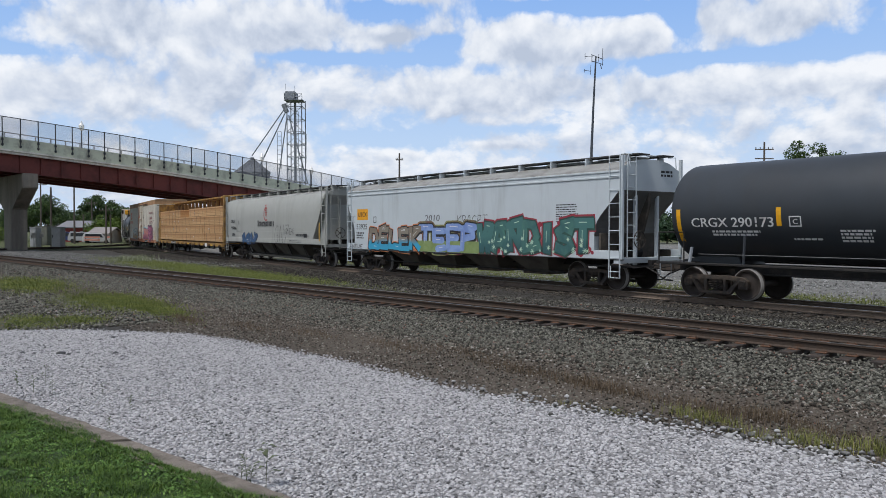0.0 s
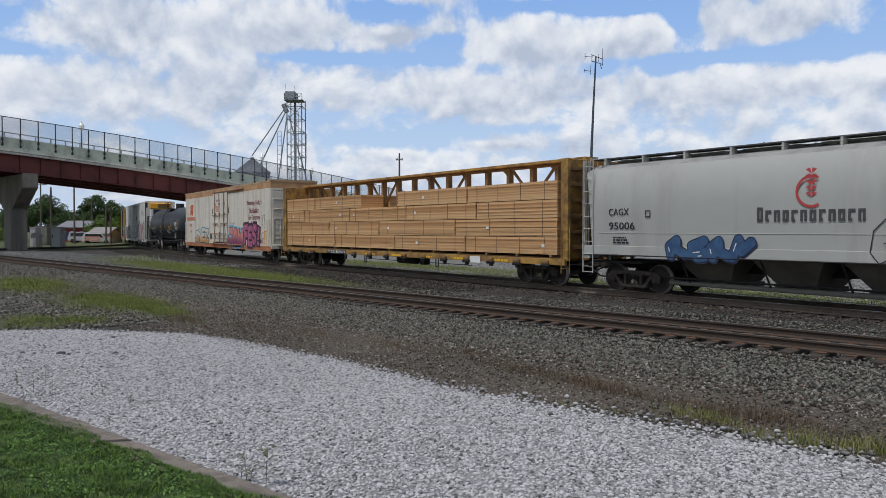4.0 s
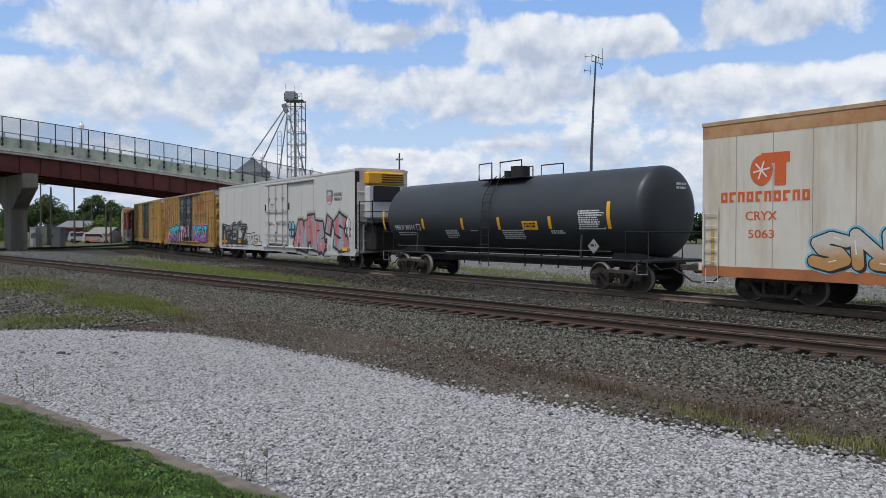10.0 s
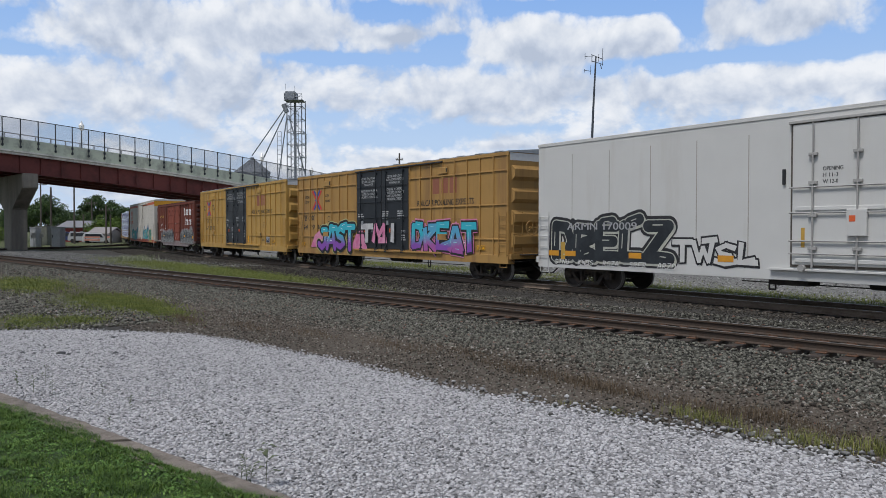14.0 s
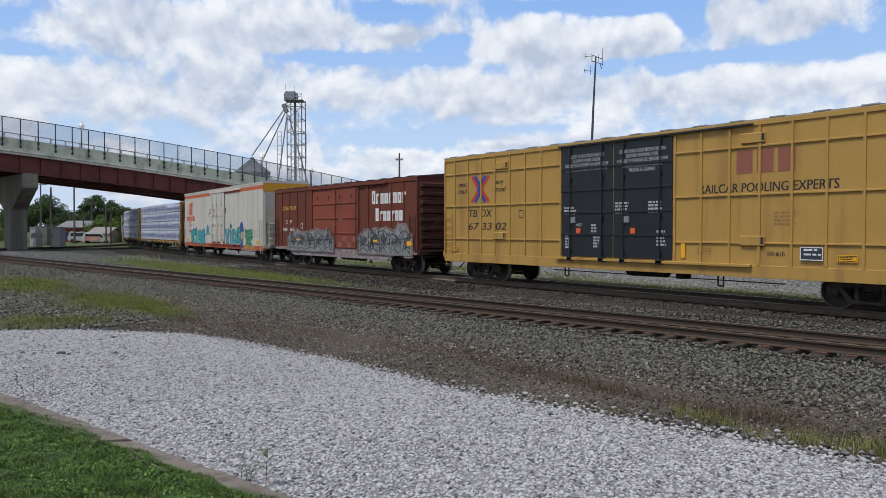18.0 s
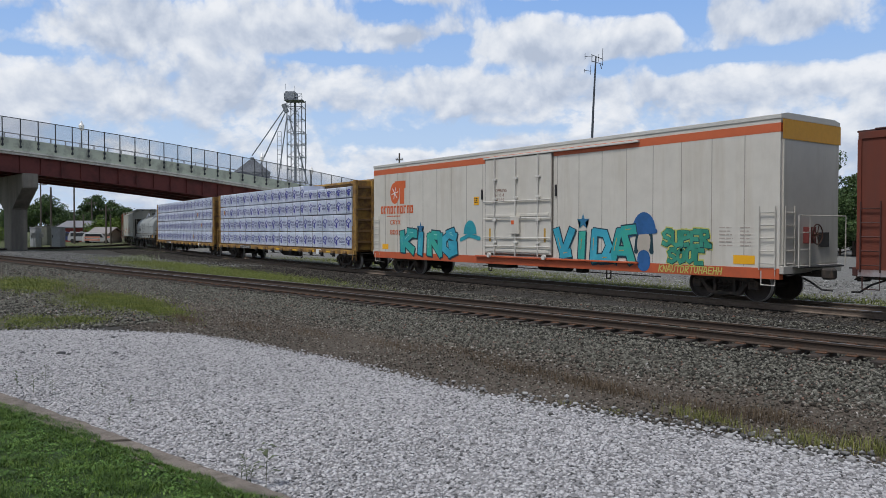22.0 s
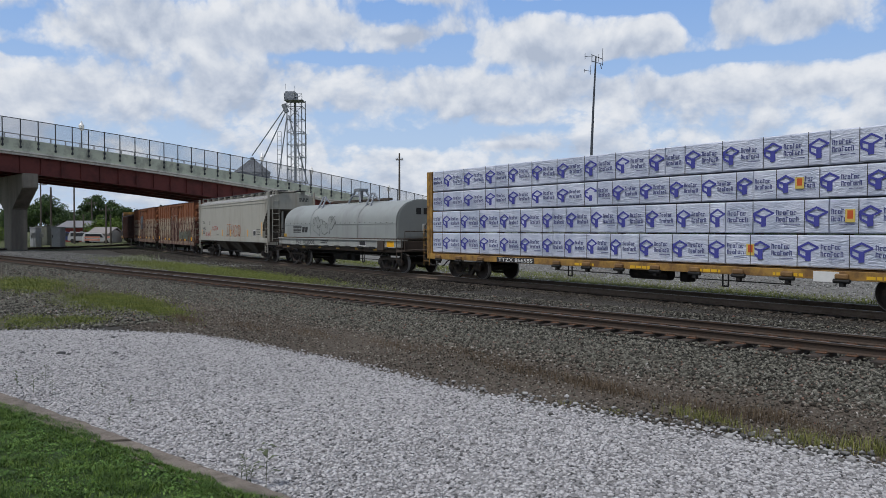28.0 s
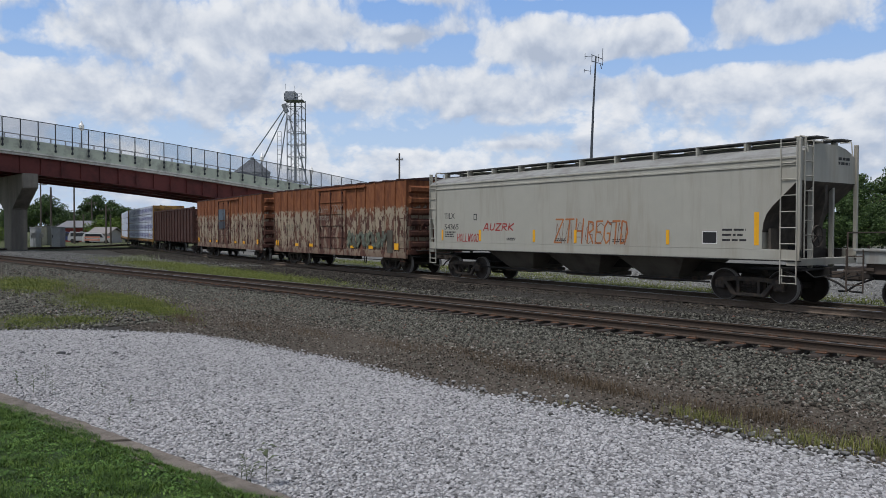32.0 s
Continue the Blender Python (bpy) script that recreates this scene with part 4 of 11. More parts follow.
def tree(name, r, d, h, spread, seed, label, tone=0, trunk=True, base=-0.3, n=2600, leaf=0.5):
    if leaf < 1.0:
        n, leaf = int(n * 2.3), leaf * 0.62
    rng = random.Random(seed)
    e = tagged(new(name), label, "tree")
    p = seen(r, d, base)
    e.matrix_basis = pose(p.x, p.y, p.z)
    bark = mat("bark", (0.09, 0.07, 0.055), 0.95, var=0.3, grain=12)
    bm = bmesh.new()
    tube(bm, [(0, 0, -0.2), (0.05, 0, h * 0.25), (0.0, 0.1, h * 0.6), (0.1, 0, h * 0.85)], [h * 0.035, h * 0.027, h * 0.016, 0.03], 8)
    part("trunk", bm, bark, e)
    tips = []
    for i in range(9):
        a = i * 2.4 + rng.uniform(-0.4, 0.4)
        z0 = h * rng.uniform(0.2, 0.6)
        L = spread * rng.uniform(0.55, 0.95)
        z1 = min(h * 0.97, z0 + h * rng.uniform(0.12, 0.38))
        bm = bmesh.new()
        tip = (math.cos(a) * L, math.sin(a) * L, z1)
        tube(bm, [(0, 0, z0), (tip[0] * 0.5, tip[1] * 0.5, z0 + (z1 - z0) * 0.4), tip], [h * 0.014, h * 0.009, 0.02], 6)
        part("limb", bm, bark, e)
        tips.append(tip)
    tips += [(0, 0, h * 0.95), (spread * 0.25, 0, h * 0.85), (-spread * 0.3, 0.2, h * 0.8), (0, 0, h * 0.55), (0.3, -spread * 0.4, h * 0.5)]
    clumps = []
    for t in tips:
        for k in range(5):
            clumps.append((t[0] * rng.uniform(0.55, 1.05) + rng.gauss(0, spread * 0.12), t[1] * rng.uniform(0.55, 1.05) + rng.gauss(0, spread * 0.12), min(h, t[2] * rng.uniform(0.8, 1.04)), spread * rng.uniform(0.13, 0.27)))
    nr = np.random.default_rng(seed)
    C = np.array(clumps)
    pick = nr.integers(0, len(C), n)
    u = nr.normal(0, 1, (n, 3))
    u /= np.linalg.norm(u, axis=1)[:, None]
    rad = C[pick, 3] * nr.uniform(0.55, 1.08, n) ** 0.6
    pos = C[pick, :3] + u * rad[:, None] * np.array([1, 1, 0.8])
    a = nr.normal(0, 1, (n, 3))
    a /= np.linalg.norm(a, axis=1)[:, None]
    b = np.cross(a, u + nr.normal(0, 0.4, (n, 3)))
    b /= np.linalg.norm(b, axis=1)[:, None] + 1e-6
    s = leaf * nr.uniform(0.5, 1.1, n)[:, None]
    V = np.stack([pos - a * s * 0.5, pos + b * s * 0.32, pos + a * s * 0.5, pos - b * s * 0.32], 1).reshape(-1, 3)
    me = bpy.data.meshes.new("crown")
    me.from_pydata(V.tolist(), [], [(4 * i, 4 * i + 1, 4 * i + 2, 4 * i + 3) for i in range(n)])
    key = "foliage%d" % tone
    if key not in MATS:
        T = [((0.03, 0.055, 0.018), (0.06, 0.105, 0.03), (0.11, 0.165, 0.045)), ((0.06, 0.10, 0.018), (0.115, 0.185, 0.03), (0.19, 0.26, 0.055)), ((0.02, 0.04, 0.018), (0.03, 0.06, 0.025), (0.05, 0.09, 0.035))][tone]
        MATS[key] = blade_mat("foliage_%s" % ("dark", "bright", "deep")[tone], *T)
    me.materials.append(MATS[key])
    o = new("crown", me)
    o.parent = e
    return e


tree("tree", at_px(85, 150), 150, 9.2, 5.6, 1, "dark green broadleaf tree beyond the overpass", 0, n=3600, leaf=0.7)
tree("tree", at_px(55, 160), 160, 8.4, 5.0, 2, "dark green broadleaf tree beyond the overpass", 0, n=3000, leaf=0.7)
tree("tree", at_px(18, 150), 150, 6.4, 4.6, 3, "dark green broadleaf tree beyond the overpass", 0, n=2600, leaf=0.7)
tree("tree", at_px(172, 160), 160, 9.9, 5.0, 4, "round dark green tree behind the crossing", 0, n=3800, leaf=0.7)
tree("tree", at_px(150, 170), 170, 7.6, 4.2, 5, "dark green tree behind the crossing", 0, n=2400, leaf=0.7)
tree("tree", at_px(200, 165), 165, 8.6, 4.0, 6, "dark green tree behind the crossing", 0, n=2400, leaf=0.7)
tree("small_tree", at_px(180, 140), 140, 4.6, 3.4, 7, "bright green bushy small tree by the crossing", 1, n=2200, leaf=0.5)
tree("small_tree", at_px(205, 138), 138, 4.4, 3.0, 8, "bright green bushy small tree by the crossing", 1, n=1800, leaf=0.5)
tree("shrub", at_px(-2, 100), 100, 2.6, 2.4, 9, "yellow-green shrub beside the concrete pier", 1, n=1200, leaf=0.35)
tree("tree", at_px(1412, 74), 74, 10.7, 3.9, 10, "bushy green tree behind the railway", 0, n=5200, leaf=0.42)
tree("tree", at_px(1456, 78), 78, 10.8, 3.8, 11, "bushy green tree behind the railway", 0, n=4600, leaf=0.42)
tree("tree", at_px(1512, 66), 66, 6.6, 3.2, 12, "low bushy green tree behind the railway", 0, n=4200, leaf=0.4)
tree("tree", at_px(1580, 68), 68, 8.4, 3.6, 13, "bushy green tree behind the railway", 0, n=4600, leaf=0.4)
tree("tree", at_px(1660, 70), 70, 9.4, 4.0, 14, "bushy green tree behind the railway", 0, n=3600, leaf=0.45)
tree("tree", at_px(1360, 96), 96, 5.2, 4.0, 15, "low green tree far behind the railway", 2, n=2600, leaf=0.5)
for i, (x, d, h) in enumerate(((-60, 240, 10), (-10, 260, 11), (30, 250, 9), (110, 260, 8.5), (230, 250, 9), (290, 260, 9.5), (350, 250, 9), (420, 270, 10), (500, 280, 9), (600, 270, 8.5), (700, 260, 8), (800, 250, 7.6), (900, 240, 7.4), (1000, 240, 7.6), (1100, 230, 7.4), (1200, 220, 7.6), (1300, 210, 7.4), (1420, 200, 7.8), (1540, 190, 8))):
    tree("far_tree", at_px(x, d), d, h, 8.5, 100 + i, "distant dark green tree on the horizon", 2, n=900, leaf=1.3)

for i, (x, d, h, sp) in enumerate(((1392, 72, 4.6, 3.2), (1436, 75, 5.0, 3.4), (1486, 68, 4.2, 3.0), (1536, 64, 4.8, 3.2), (1590, 66, 5.2, 3.4), (1645, 70, 5.0, 3.4))):
    tree("bush", at_px(x, d), d, h, sp, 40 + i, "dense green bush below the trees behind the railway", 0, n=3000, leaf=0.42, base=-0.9)
for i in range(9):
    tree("hedge_bush", at_px(1180 + 52 * i, 125), 125, 4.2 + 0.5 * (i % 3), 4.2, 60 + i, "far dark green hedge bush beyond the lot", 2, n=1100, leaf=1.0, base=-1.0)

GALV = mat("galvanised_steel", (0.36, 0.38, 0.40), 0.45, 0.6, var=0.15, grain=4)
GREYST = mat("tower_steel", (0.24, 0.26, 0.285), 0.55, 0.3, var=0.15)


def elevator_build():
    """Grain leg: lattice tower with a head house, spouts and a bin roof below."""
    D = 165.0
    e = tagged(new("grain_elevator_leg"), "grey steel grain elevator tower with slanting spouts", "grain elevator")
    c = seen(at_px(523, D), D, 0)
    k = D / 1358
    H0 = 2.02

    def P(x, y, back=0.0):
        return seen(at_px(x, D), D + back, H0 + (407 - y) * k)

    legs = [(509, 0), (535, 0), (511, 3.0), (537, 3.0)]
    for i, (x, b) in enumerate(legs):
        bm = bmesh.new()
        tube(bm, [P(x, 430, b), P(x, 176, b)], 0.12, 6)
        part("leg", bm, GREYST, e)
    for y in range(190, 420, 22):
        bm = bmesh.new()
        for (xa, ba), (xb, bb) in (((509, 0), (535, 0)), ((511, 3), (537, 3)), ((509, 0), (511, 3)), ((535, 0), (537, 3))):
            tube(bm, [P(xa, y, ba), P(xb, y, bb)], 0.075, 5)
        tube(bm, [P(509, y, 0), P(535, y - 22, 0)], 0.06, 5)
        tube(bm, [P(511, y - 22, 3), P(537, y, 3)], 0.06, 5)
        part("brace", bm, GREYST, e)
    bm = bmesh.new()
    tube(bm, [P(521, 430, 1.5), P(521, 172, 1.5)], 0.27, 10)
    part("bucket_leg", bm, GREYST, e)
    bm = bmesh.new()
    q = P(516, 180)
    z = q.z
    t = bmesh.new()
    box(t, -1.3, 1.3, -1.2, 1.2, 0, 1.9)
    bmesh.ops.bevel(t, geom=t.edges[:], offset=0.3, segments=2, affect="EDGES")
    for v in t.verts:
        v.co = Matrix.Translation((q.x, q.y, q.z)) @ Matrix.Rotation(math.atan2(AY, AX) + math.pi / 2, 4, "Z") @ v.co
    merge(bm, t)
    part("head_house", bm, GREYST, e)
    bm = bmesh.new()
    box(bm, -2.0, 2.0, -1.8, 1.8, -0.12, 0, Matrix.Translation(P(523, 180)) @ Matrix.Rotation(math.atan2(AY, AX) + math.pi / 2, 4, "Z"))
    part("platform", bm, GREYST, e)
    bm = bmesh.new()
    for y in (168, 174):
        tube(bm, [P(506, y, -1), P(537, y, -1)], 0.05, 5)
    for x in (506, 514, 522, 530, 537):
        tube(bm, [P(x, 181, -1), P(x, 168, -1)], 0.05, 5)
    part("railing", bm, GREYST, e)
    for a, b, r in (((506, 192), (447, 276), 0.13), ((508, 196), (460, 296), 0.14), ((509, 205), (493, 320), 0.13), ((512, 205), (545, 325), 0.13), ((503, 186), (509, 200), 0.5)):
        bm = bmesh.new()
        tube(bm, [P(*a), P(*b)], r, 8)
        part("spout", bm, GREYST, e)
    for x, y0, y1, w in ((497, 235, 300, 7), (541, 240, 290, 8), (528, 200, 300, 5)):
        bm = bmesh.new()
        for xx in (x - w / 2, x + w / 2):
            tube(bm, [P(xx, y0, -1), P(xx, y1, -1)], 0.05, 5)
        for yy in range(y0, y1, 8):
            tube(bm, [P(x - w / 2, yy, -1), P(x + w / 2, yy, -1)], 0.045, 5)
        part("ladder", bm, GREYST, e)
    for x, y0, y1 in ((507, 160, 150), (523, 172, 153)):
        bm = bmesh.new()
        tube(bm, [P(x, y0), P(x, y1)], 0.05, 5)
        part("antenna", bm, GREYST, e)
    # bin
    g = tagged(new("grain_bin"), "round corrugated steel grain bin with a conical roof", "grain bin")
    c = P(431, 407, 8)
    g.matrix_basis = pose(c.x, c.y, 0)
    R, he, ht = 3.9, H0 + (407 - 302) * k, H0 + (407 - 279) * k
    bm = bmesh.new()
    zs = [-0.3 + (he + 0.3) * i / 14 for i in range(15)]
    tube(bm, [(0, 0, z) for z in zs], [R + (0.03 if i % 2 else 0) for i in range(15)], 32)
    part("wall", bm, mat("bin_roof_steel", (0.15, 0.16, 0.175), 0.6, 0.2, var=0.15), g)
    bm = bmesh.new()
    tube(bm, [(0, 0, he), (0, 0, ht), (0, 0, ht + 0.7)], [R + 0.2, 0.5, 0.4], 32)
    part("roof", bm, mat("bin_roof_steel", (0.15, 0.16, 0.175), 0.6, 0.2, var=0.15), g)
    for i in range(24):
        a = 2 * math.pi * i / 24
        bm = bmesh.new()
        tube(bm, [((R + 0.2) * math.cos(a), (R + 0.2) * math.sin(a), he + 0.05), (0.7 * math.cos(a), 0.7 * math.sin(a), ht + 0.05)], 0.06, 4)
        part("roof_rib", bm, mat("bin_roof_steel", (0.15, 0.16, 0.175), 0.6, 0.2, var=0.15), g)


elevator_build()


def mast_build():
    """Radio mast that leans a little, with small yagi aerials on top."""
    D = 62.0
    k = D / 1358
    e = tagged(new("radio_mast"), "slender dark steel mast with small aerials on top", "antenna mast")
    steel = mat("mast_steel", (0.075, 0.085, 0.10), 0.5, 0.3)

    def P(x, y, b=0.0):
        return seen(at_px(x, D), D + b, 2.02 + (407 - y) * k)

    bm = bmesh.new()
    tube(bm, [P(1044, 465), P(1046, 270), P(1049, 190), P(1053, 102)], [0.15, 0.11, 0.085, 0.06], 10)
    part("pole", bm, steel, e)
    for x0, y0, x1, y1, r in ((1045, 99, 1065, 107, 0.03), (1045, 110, 1065, 116, 0.03), (1046, 98, 1046, 112, 0.03), (1033, 102, 1048, 103, 0.02), (1034, 97, 1034, 107, 0.02), (1065, 88, 1065, 118, 0.025), (1032, 126, 1044, 128, 0.02), (1033, 124, 1033, 130, 0.02), (1044, 118, 1044, 134, 0.02), (1058, 98, 1058, 112, 0.02), (1061, 116, 1063, 124, 0.03)):
        bm = bmesh.new()
        tube(bm, [P(x0, y0), P(x1, y1)], r, 5)
        part("aerial", bm, steel, e)


mast_build()


def utility_pole(x, top, d, label, arm=True, base=-0.4, reach=1.1):
    k = d / 1358
    e = tagged(new("utility_pole"), label, "utility pole", group="utility poles")
    wood = mat("pole_wood", (0.10, 0.085, 0.07), 0.9, var=0.25, grain=10)
    p = seen(at_px(x, d), d, 0)
    zt = 2.02 + (407 - top) * k
    e.matrix_basis = pose(p.x, p.y, base, 0, 0, math.degrees(math.atan2(AY, AX)) + 90)
    bm = bmesh.new()
    tube(bm, [(0, 0, -0.2), (0, 0, (zt - base))], [0.17, 0.11], 8)
    part("pole", bm, wood, e)
    if arm:
        for dz in ((0.9, 2.0) if arm == 2 else (0.9,)):
            bm = bmesh.new()
            box(bm, -reach, reach, -0.06, 0.06, zt - base - dz - 0.06, zt - base - dz + 0.06)
            part("crossarm", bm, wood, e)
        for xx in (-reach * 0.92, -reach * 0.45, reach * 0.45, reach * 0.92):
            bm = bmesh.new()
            tube(bm, [(xx, 0, zt - base - 0.84), (xx, 0, zt - base - 0.62)], 0.06, 6)
            part("insulator", bm, mat("insulator_glass", (0.2, 0.2, 0.2), 0.3), e)


utility_pole(707, 272, 105, "dark wooden utility pole with short crossarm", True, -0.4, 0.5)
utility_pole(1351, 252, 92, "dark wooden utility pole with crossarms", 2)
utility_pole(132, 322, 122, "tall dark wooden utility pole under the overpass", False)
utility_pole(91, 332, 98, "grey weathered utility pole beside the cabinets", False)
utility_pole(73, 318, 130, "grey utility pole beyond the pier", True)
utility_pole(163, 352, 150, "thin dark utility pole by the crossing", True)
utility_pole(188, 362, 120, "thin grey pole by the crossing", True)
utility_pole(196, 380, 118, "thin dark pole by the crossing", False)
utility_pole(148, 380, 140, "thin grey pole by the crossing", False)


def cabinet(x0, x1, y0, y1, d, color, label, doors=1, depth=1.2):
    k = d / 1358
    e = tagged(new("equipment_cabinet"), label, "cabinet")
    xm = (x0 + x1) / 2
    p = seen(at_px(xm, d), d, 0)
    w, zb, zt = (x1 - x0) * k / 2, 2.02 + (407 - y1) * k, 2.02 + (407 - y0) * k
    e.matrix_basis = pose(p.x, p.y, zb - 0.1, 0, 0, math.degrees(math.atan2(AY, AX)) - 90)
    h = zt - zb + 0.1
    m = mat("cabinet_" + label.split()[0], color, 0.5, 0.2, var=0.12, grain=5, dirt=(0.2, 0.18, 0.15), dirt_amt=0.2)
    bm = bmesh.new()
    bbox(bm, -w, w, 0, depth, 0, h - 0.08, 0.03)
    part("body", bm, m, e)
    bm = bmesh.new()
    bbox(bm, -w - 0.06, w + 0.06, -0.08, depth + 0.08, h - 0.08, h, 0.03)
    part("roof", bm, m, e)
    for i in range(doors):
        bm = bmesh.new()
        a = -w + 2 * w * i / doors
        bbox(bm, a + 0.06, a + 2 * w / doors - 0.06, -0.03, -0.001, 0.15, h - 0.2, 0.01)
        dr = part("door", bm, m, e)
        bm = bmesh.new()
        box(bm, a + 0.14, a + 0.2, -0.08, -0.031, h * 0.45, h * 0.6)
        part("handle", bm, mat("cabinet_handle", (0.05, 0.05, 0.05)), dr)


cabinet(53, 64, 402, 436, 92, (0.55, 0.56, 0.57), "silver signal cabinet standing on gravel")
cabinet(62, 84, 400, 433, 94, (0.25, 0.26, 0.22), "green-grey equipment hut beside the pier", 1, 2.2)
cabinet(91, 107, 402, 436, 91, (0.6, 0.61, 0.62), "silver signal cabinet on short legs")


def small_sign(x, y0, y1, d, label):
    k = d / 1358
    e = tagged(new("trackside_sign"), label, "sign")
    p = seen(at_px(x, d), d, 0)
    e.matrix_basis = pose(p.x, p.y, 2.02 + (407 - y1) * k, 0, 0, math.degrees(math.atan2(AY, AX)) - 90)
    h = (y1 - y0) * k
    bm = bmesh.new()
    tube(bm, [(0, 0, -0.1), (0, 0, h)], 0.04, 6)
    part("post", bm, mat("sign_post", (0.06, 0.06, 0.06)), e)
    bm = bmesh.new()
    bbox(bm, -0.22, 0.22, -0.06, -0.041, h - 0.6, h, 0.005)
    part("panel", bm, mat("sign_panel", (0.45, 0.45, 0.43)), e)


small_sign(60, 412, 437, 89, "dark sign on a thin post beside cabinets")
small_sign(74, 412, 436, 90, "pale sign on a thin post beside cabinets")


def house(x0, x1, y_eave, y_ridge, y_base, d, wall, roof, label, depth=8.0):
    k = d / 1358
    e = tagged(new("house"), label, "house")
    xm = (x0 + x1) / 2
    p = seen(at_px(xm, d), d, 0)
    w = (x1 - x0) * k / 2
    zb, ze, zr = (2.02 + (407 - y) * k for y in (y_base, y_eave, y_ridge))
    zb -= 0.2
    e.matrix_basis = pose(p.x, p.y, zb, 0, 0, math.degrees(math.atan2(AY, AX)) - 90)
    ze, zr = ze - zb, zr - zb
    bm = bmesh.new()
    poly = [(0, 0), (depth, 0), (depth, ze), (depth / 2, zr), (0, ze)]
    A = [bm.verts.new((-w, y, z)) for y, z in poly]
    B = [bm.verts.new((w, y, z)) for y, z in poly]
    bm.faces.new(A)
    bm.faces.new(B[::-1])
    for i in range(5):
        bm.faces.new((A[i], B[i], B[(i + 1) % 5], A[(i + 1) % 5]))
    part("wall", bm, mat("siding_" + label.split()[0], wall, 0.8, var=0.1, grain=3), e)
    for sg in (0, 1):
        bm = bmesh.new()
        y0, y1 = (-0.4, depth / 2) if sg == 0 else (depth / 2, depth + 0.4)
        za, zc = (ze - 0.2, zr + 0.12) if sg == 0 else (zr + 0.12, ze - 0.2)
        vs = [(-w - 0.4, y0, za), (w + 0.4, y0, za), (w + 0.4, y1, zc), (-w - 0.4, y1, zc)]
        a = [bm.verts.new(v) for v in vs]
        b = [bm.verts.new((v[0], v[1], v[2] + 0.15)) for v in vs]
        bm.faces.new(a)
        bm.faces.new(b[::-1])
        for i in range(4):
            bm.faces.new((a[i], b[i], b[(i + 1) % 4], a[(i + 1) % 4]))
        part("roof", bm, mat("roof_" + label.split()[0], roof, 0.9, var=0.15, grain=6), e)
    for i in range(3):
        bm = bmesh.new()
        xx = -w + 2 * w * (i + 0.5) / 3
        bbox(bm, xx - 0.5, xx + 0.5, -0.06, 0.05, ze * 0.35, ze * 0.75, 0.02)
        wn = part("window", bm, mat("window_trim", (0.6, 0.6, 0.58)), e)
        bm = bmesh.new()
        box(bm, xx - 0.42, xx + 0.42, -0.075, -0.061, ze * 0.38, ze * 0.72)
        part("pane", bm, mat("window_glass", (0.03, 0.035, 0.04), 0.1), wn)


house(104, 155, 402, 393, 430, 142, (0.20, 0.035, 0.03), (0.2, 0.2, 0.21), "red wooden house with grey shingle roof")
house(158, 190, 413, 405, 431, 131, (0.38, 0.36, 0.34), (0.26, 0.24, 0.23), "pale low shed with a grey roof", 6.0)


def parked_car(x, y_base, d, color, label, yaw=0):
    k = d / 1358
    e = tagged(new("parked_vehicle"), label, "vehicle")
    p = seen(at_px(x, d), d, 0)
    e.matrix_basis = pose(p.x, p.y, 2.02 + (407 - y_base) * k, 0, 0, math.degrees(math.atan2(AY, AX)) - 90 + yaw)
    bm = bmesh.new()
    prism(bm, [(-2.3, 0.35), (2.3, 0.35), (2.35, 0.9), (1.3, 1.05), (0.7, 1.75), (-2.0, 1.8), (-2.3, 1.0)], -0.9, 0.9)
    bmesh.ops.bevel(bm, geom=bm.edges[:], offset=0.07, segments=2, affect="EDGES")
    part("body", bm, mat("car_" + label.split()[0], color, 0.3, var=0.05), e)
    bm = bmesh.new()
    prism(bm, [(-1.8, 1.1), (1.0, 1.1), (0.62, 1.66), (-1.75, 1.68)], -0.915, 0.915)
    part("side_window", bm, mat("window_glass", (0.03, 0.035, 0.04), 0.1), e)
    for sx in (-1.45, 1.45):
        for sy in (-0.85, 0.85):
            bm = bmesh.new()
            lathe_y(bm, sx, sy, 0.34, [(-0.12, 0.3), (-0.1, 0.34), (0.1, 0.34), (0.12, 0.3)], 16)
            part("wheel", bm, mat("tyre", (0.02, 0.02, 0.02), 0.9), e)


parked_car(119, 429, 132, (0.02, 0.03, 0.12), "dark blue van parked by the red house")
parked_car(148, 430, 130, (0.4, 0.4, 0.41), "silver pickup parked by the shed")
parked_car(172, 432, 129.5, (0.55, 0.55, 0.54), "white car parked near the crossing", 20)


def barrier(x, d, label):
    k = d / 1358
    e = tagged(new("crossing_barrier"), label, "barrier")
    p = seen(at_px(x, d), d, 0)
    e.matrix_basis = pose(p.x, p.y, -0.3, 0, 0, math.degrees(math.atan2(AY, AX)) - 90)
    for z in (0.5, 0.95):
        bm = bmesh.new()
        bbox(bm, -1.3, 1.3, -0.03, 0.03, z, z + 0.25, 0.01)
        part("board", bm, mat("barrier_board", (0.5, 0.22, 0.16), 0.7, var=0.35, grain=3), e)
    for xx in (-1.1, 1.1):
        bm = bmesh.new()
        tube(bm, [(xx, 0.06, -0.1), (xx, 0.06, 1.3)], 0.05, 6)
        part("post", bm, mat("sign_post", (0.06, 0.06, 0.06)), e)


barrier(163, 128, "red and white striped crossing barrier")
barrier(181, 130, "red and white striped crossing barrier")
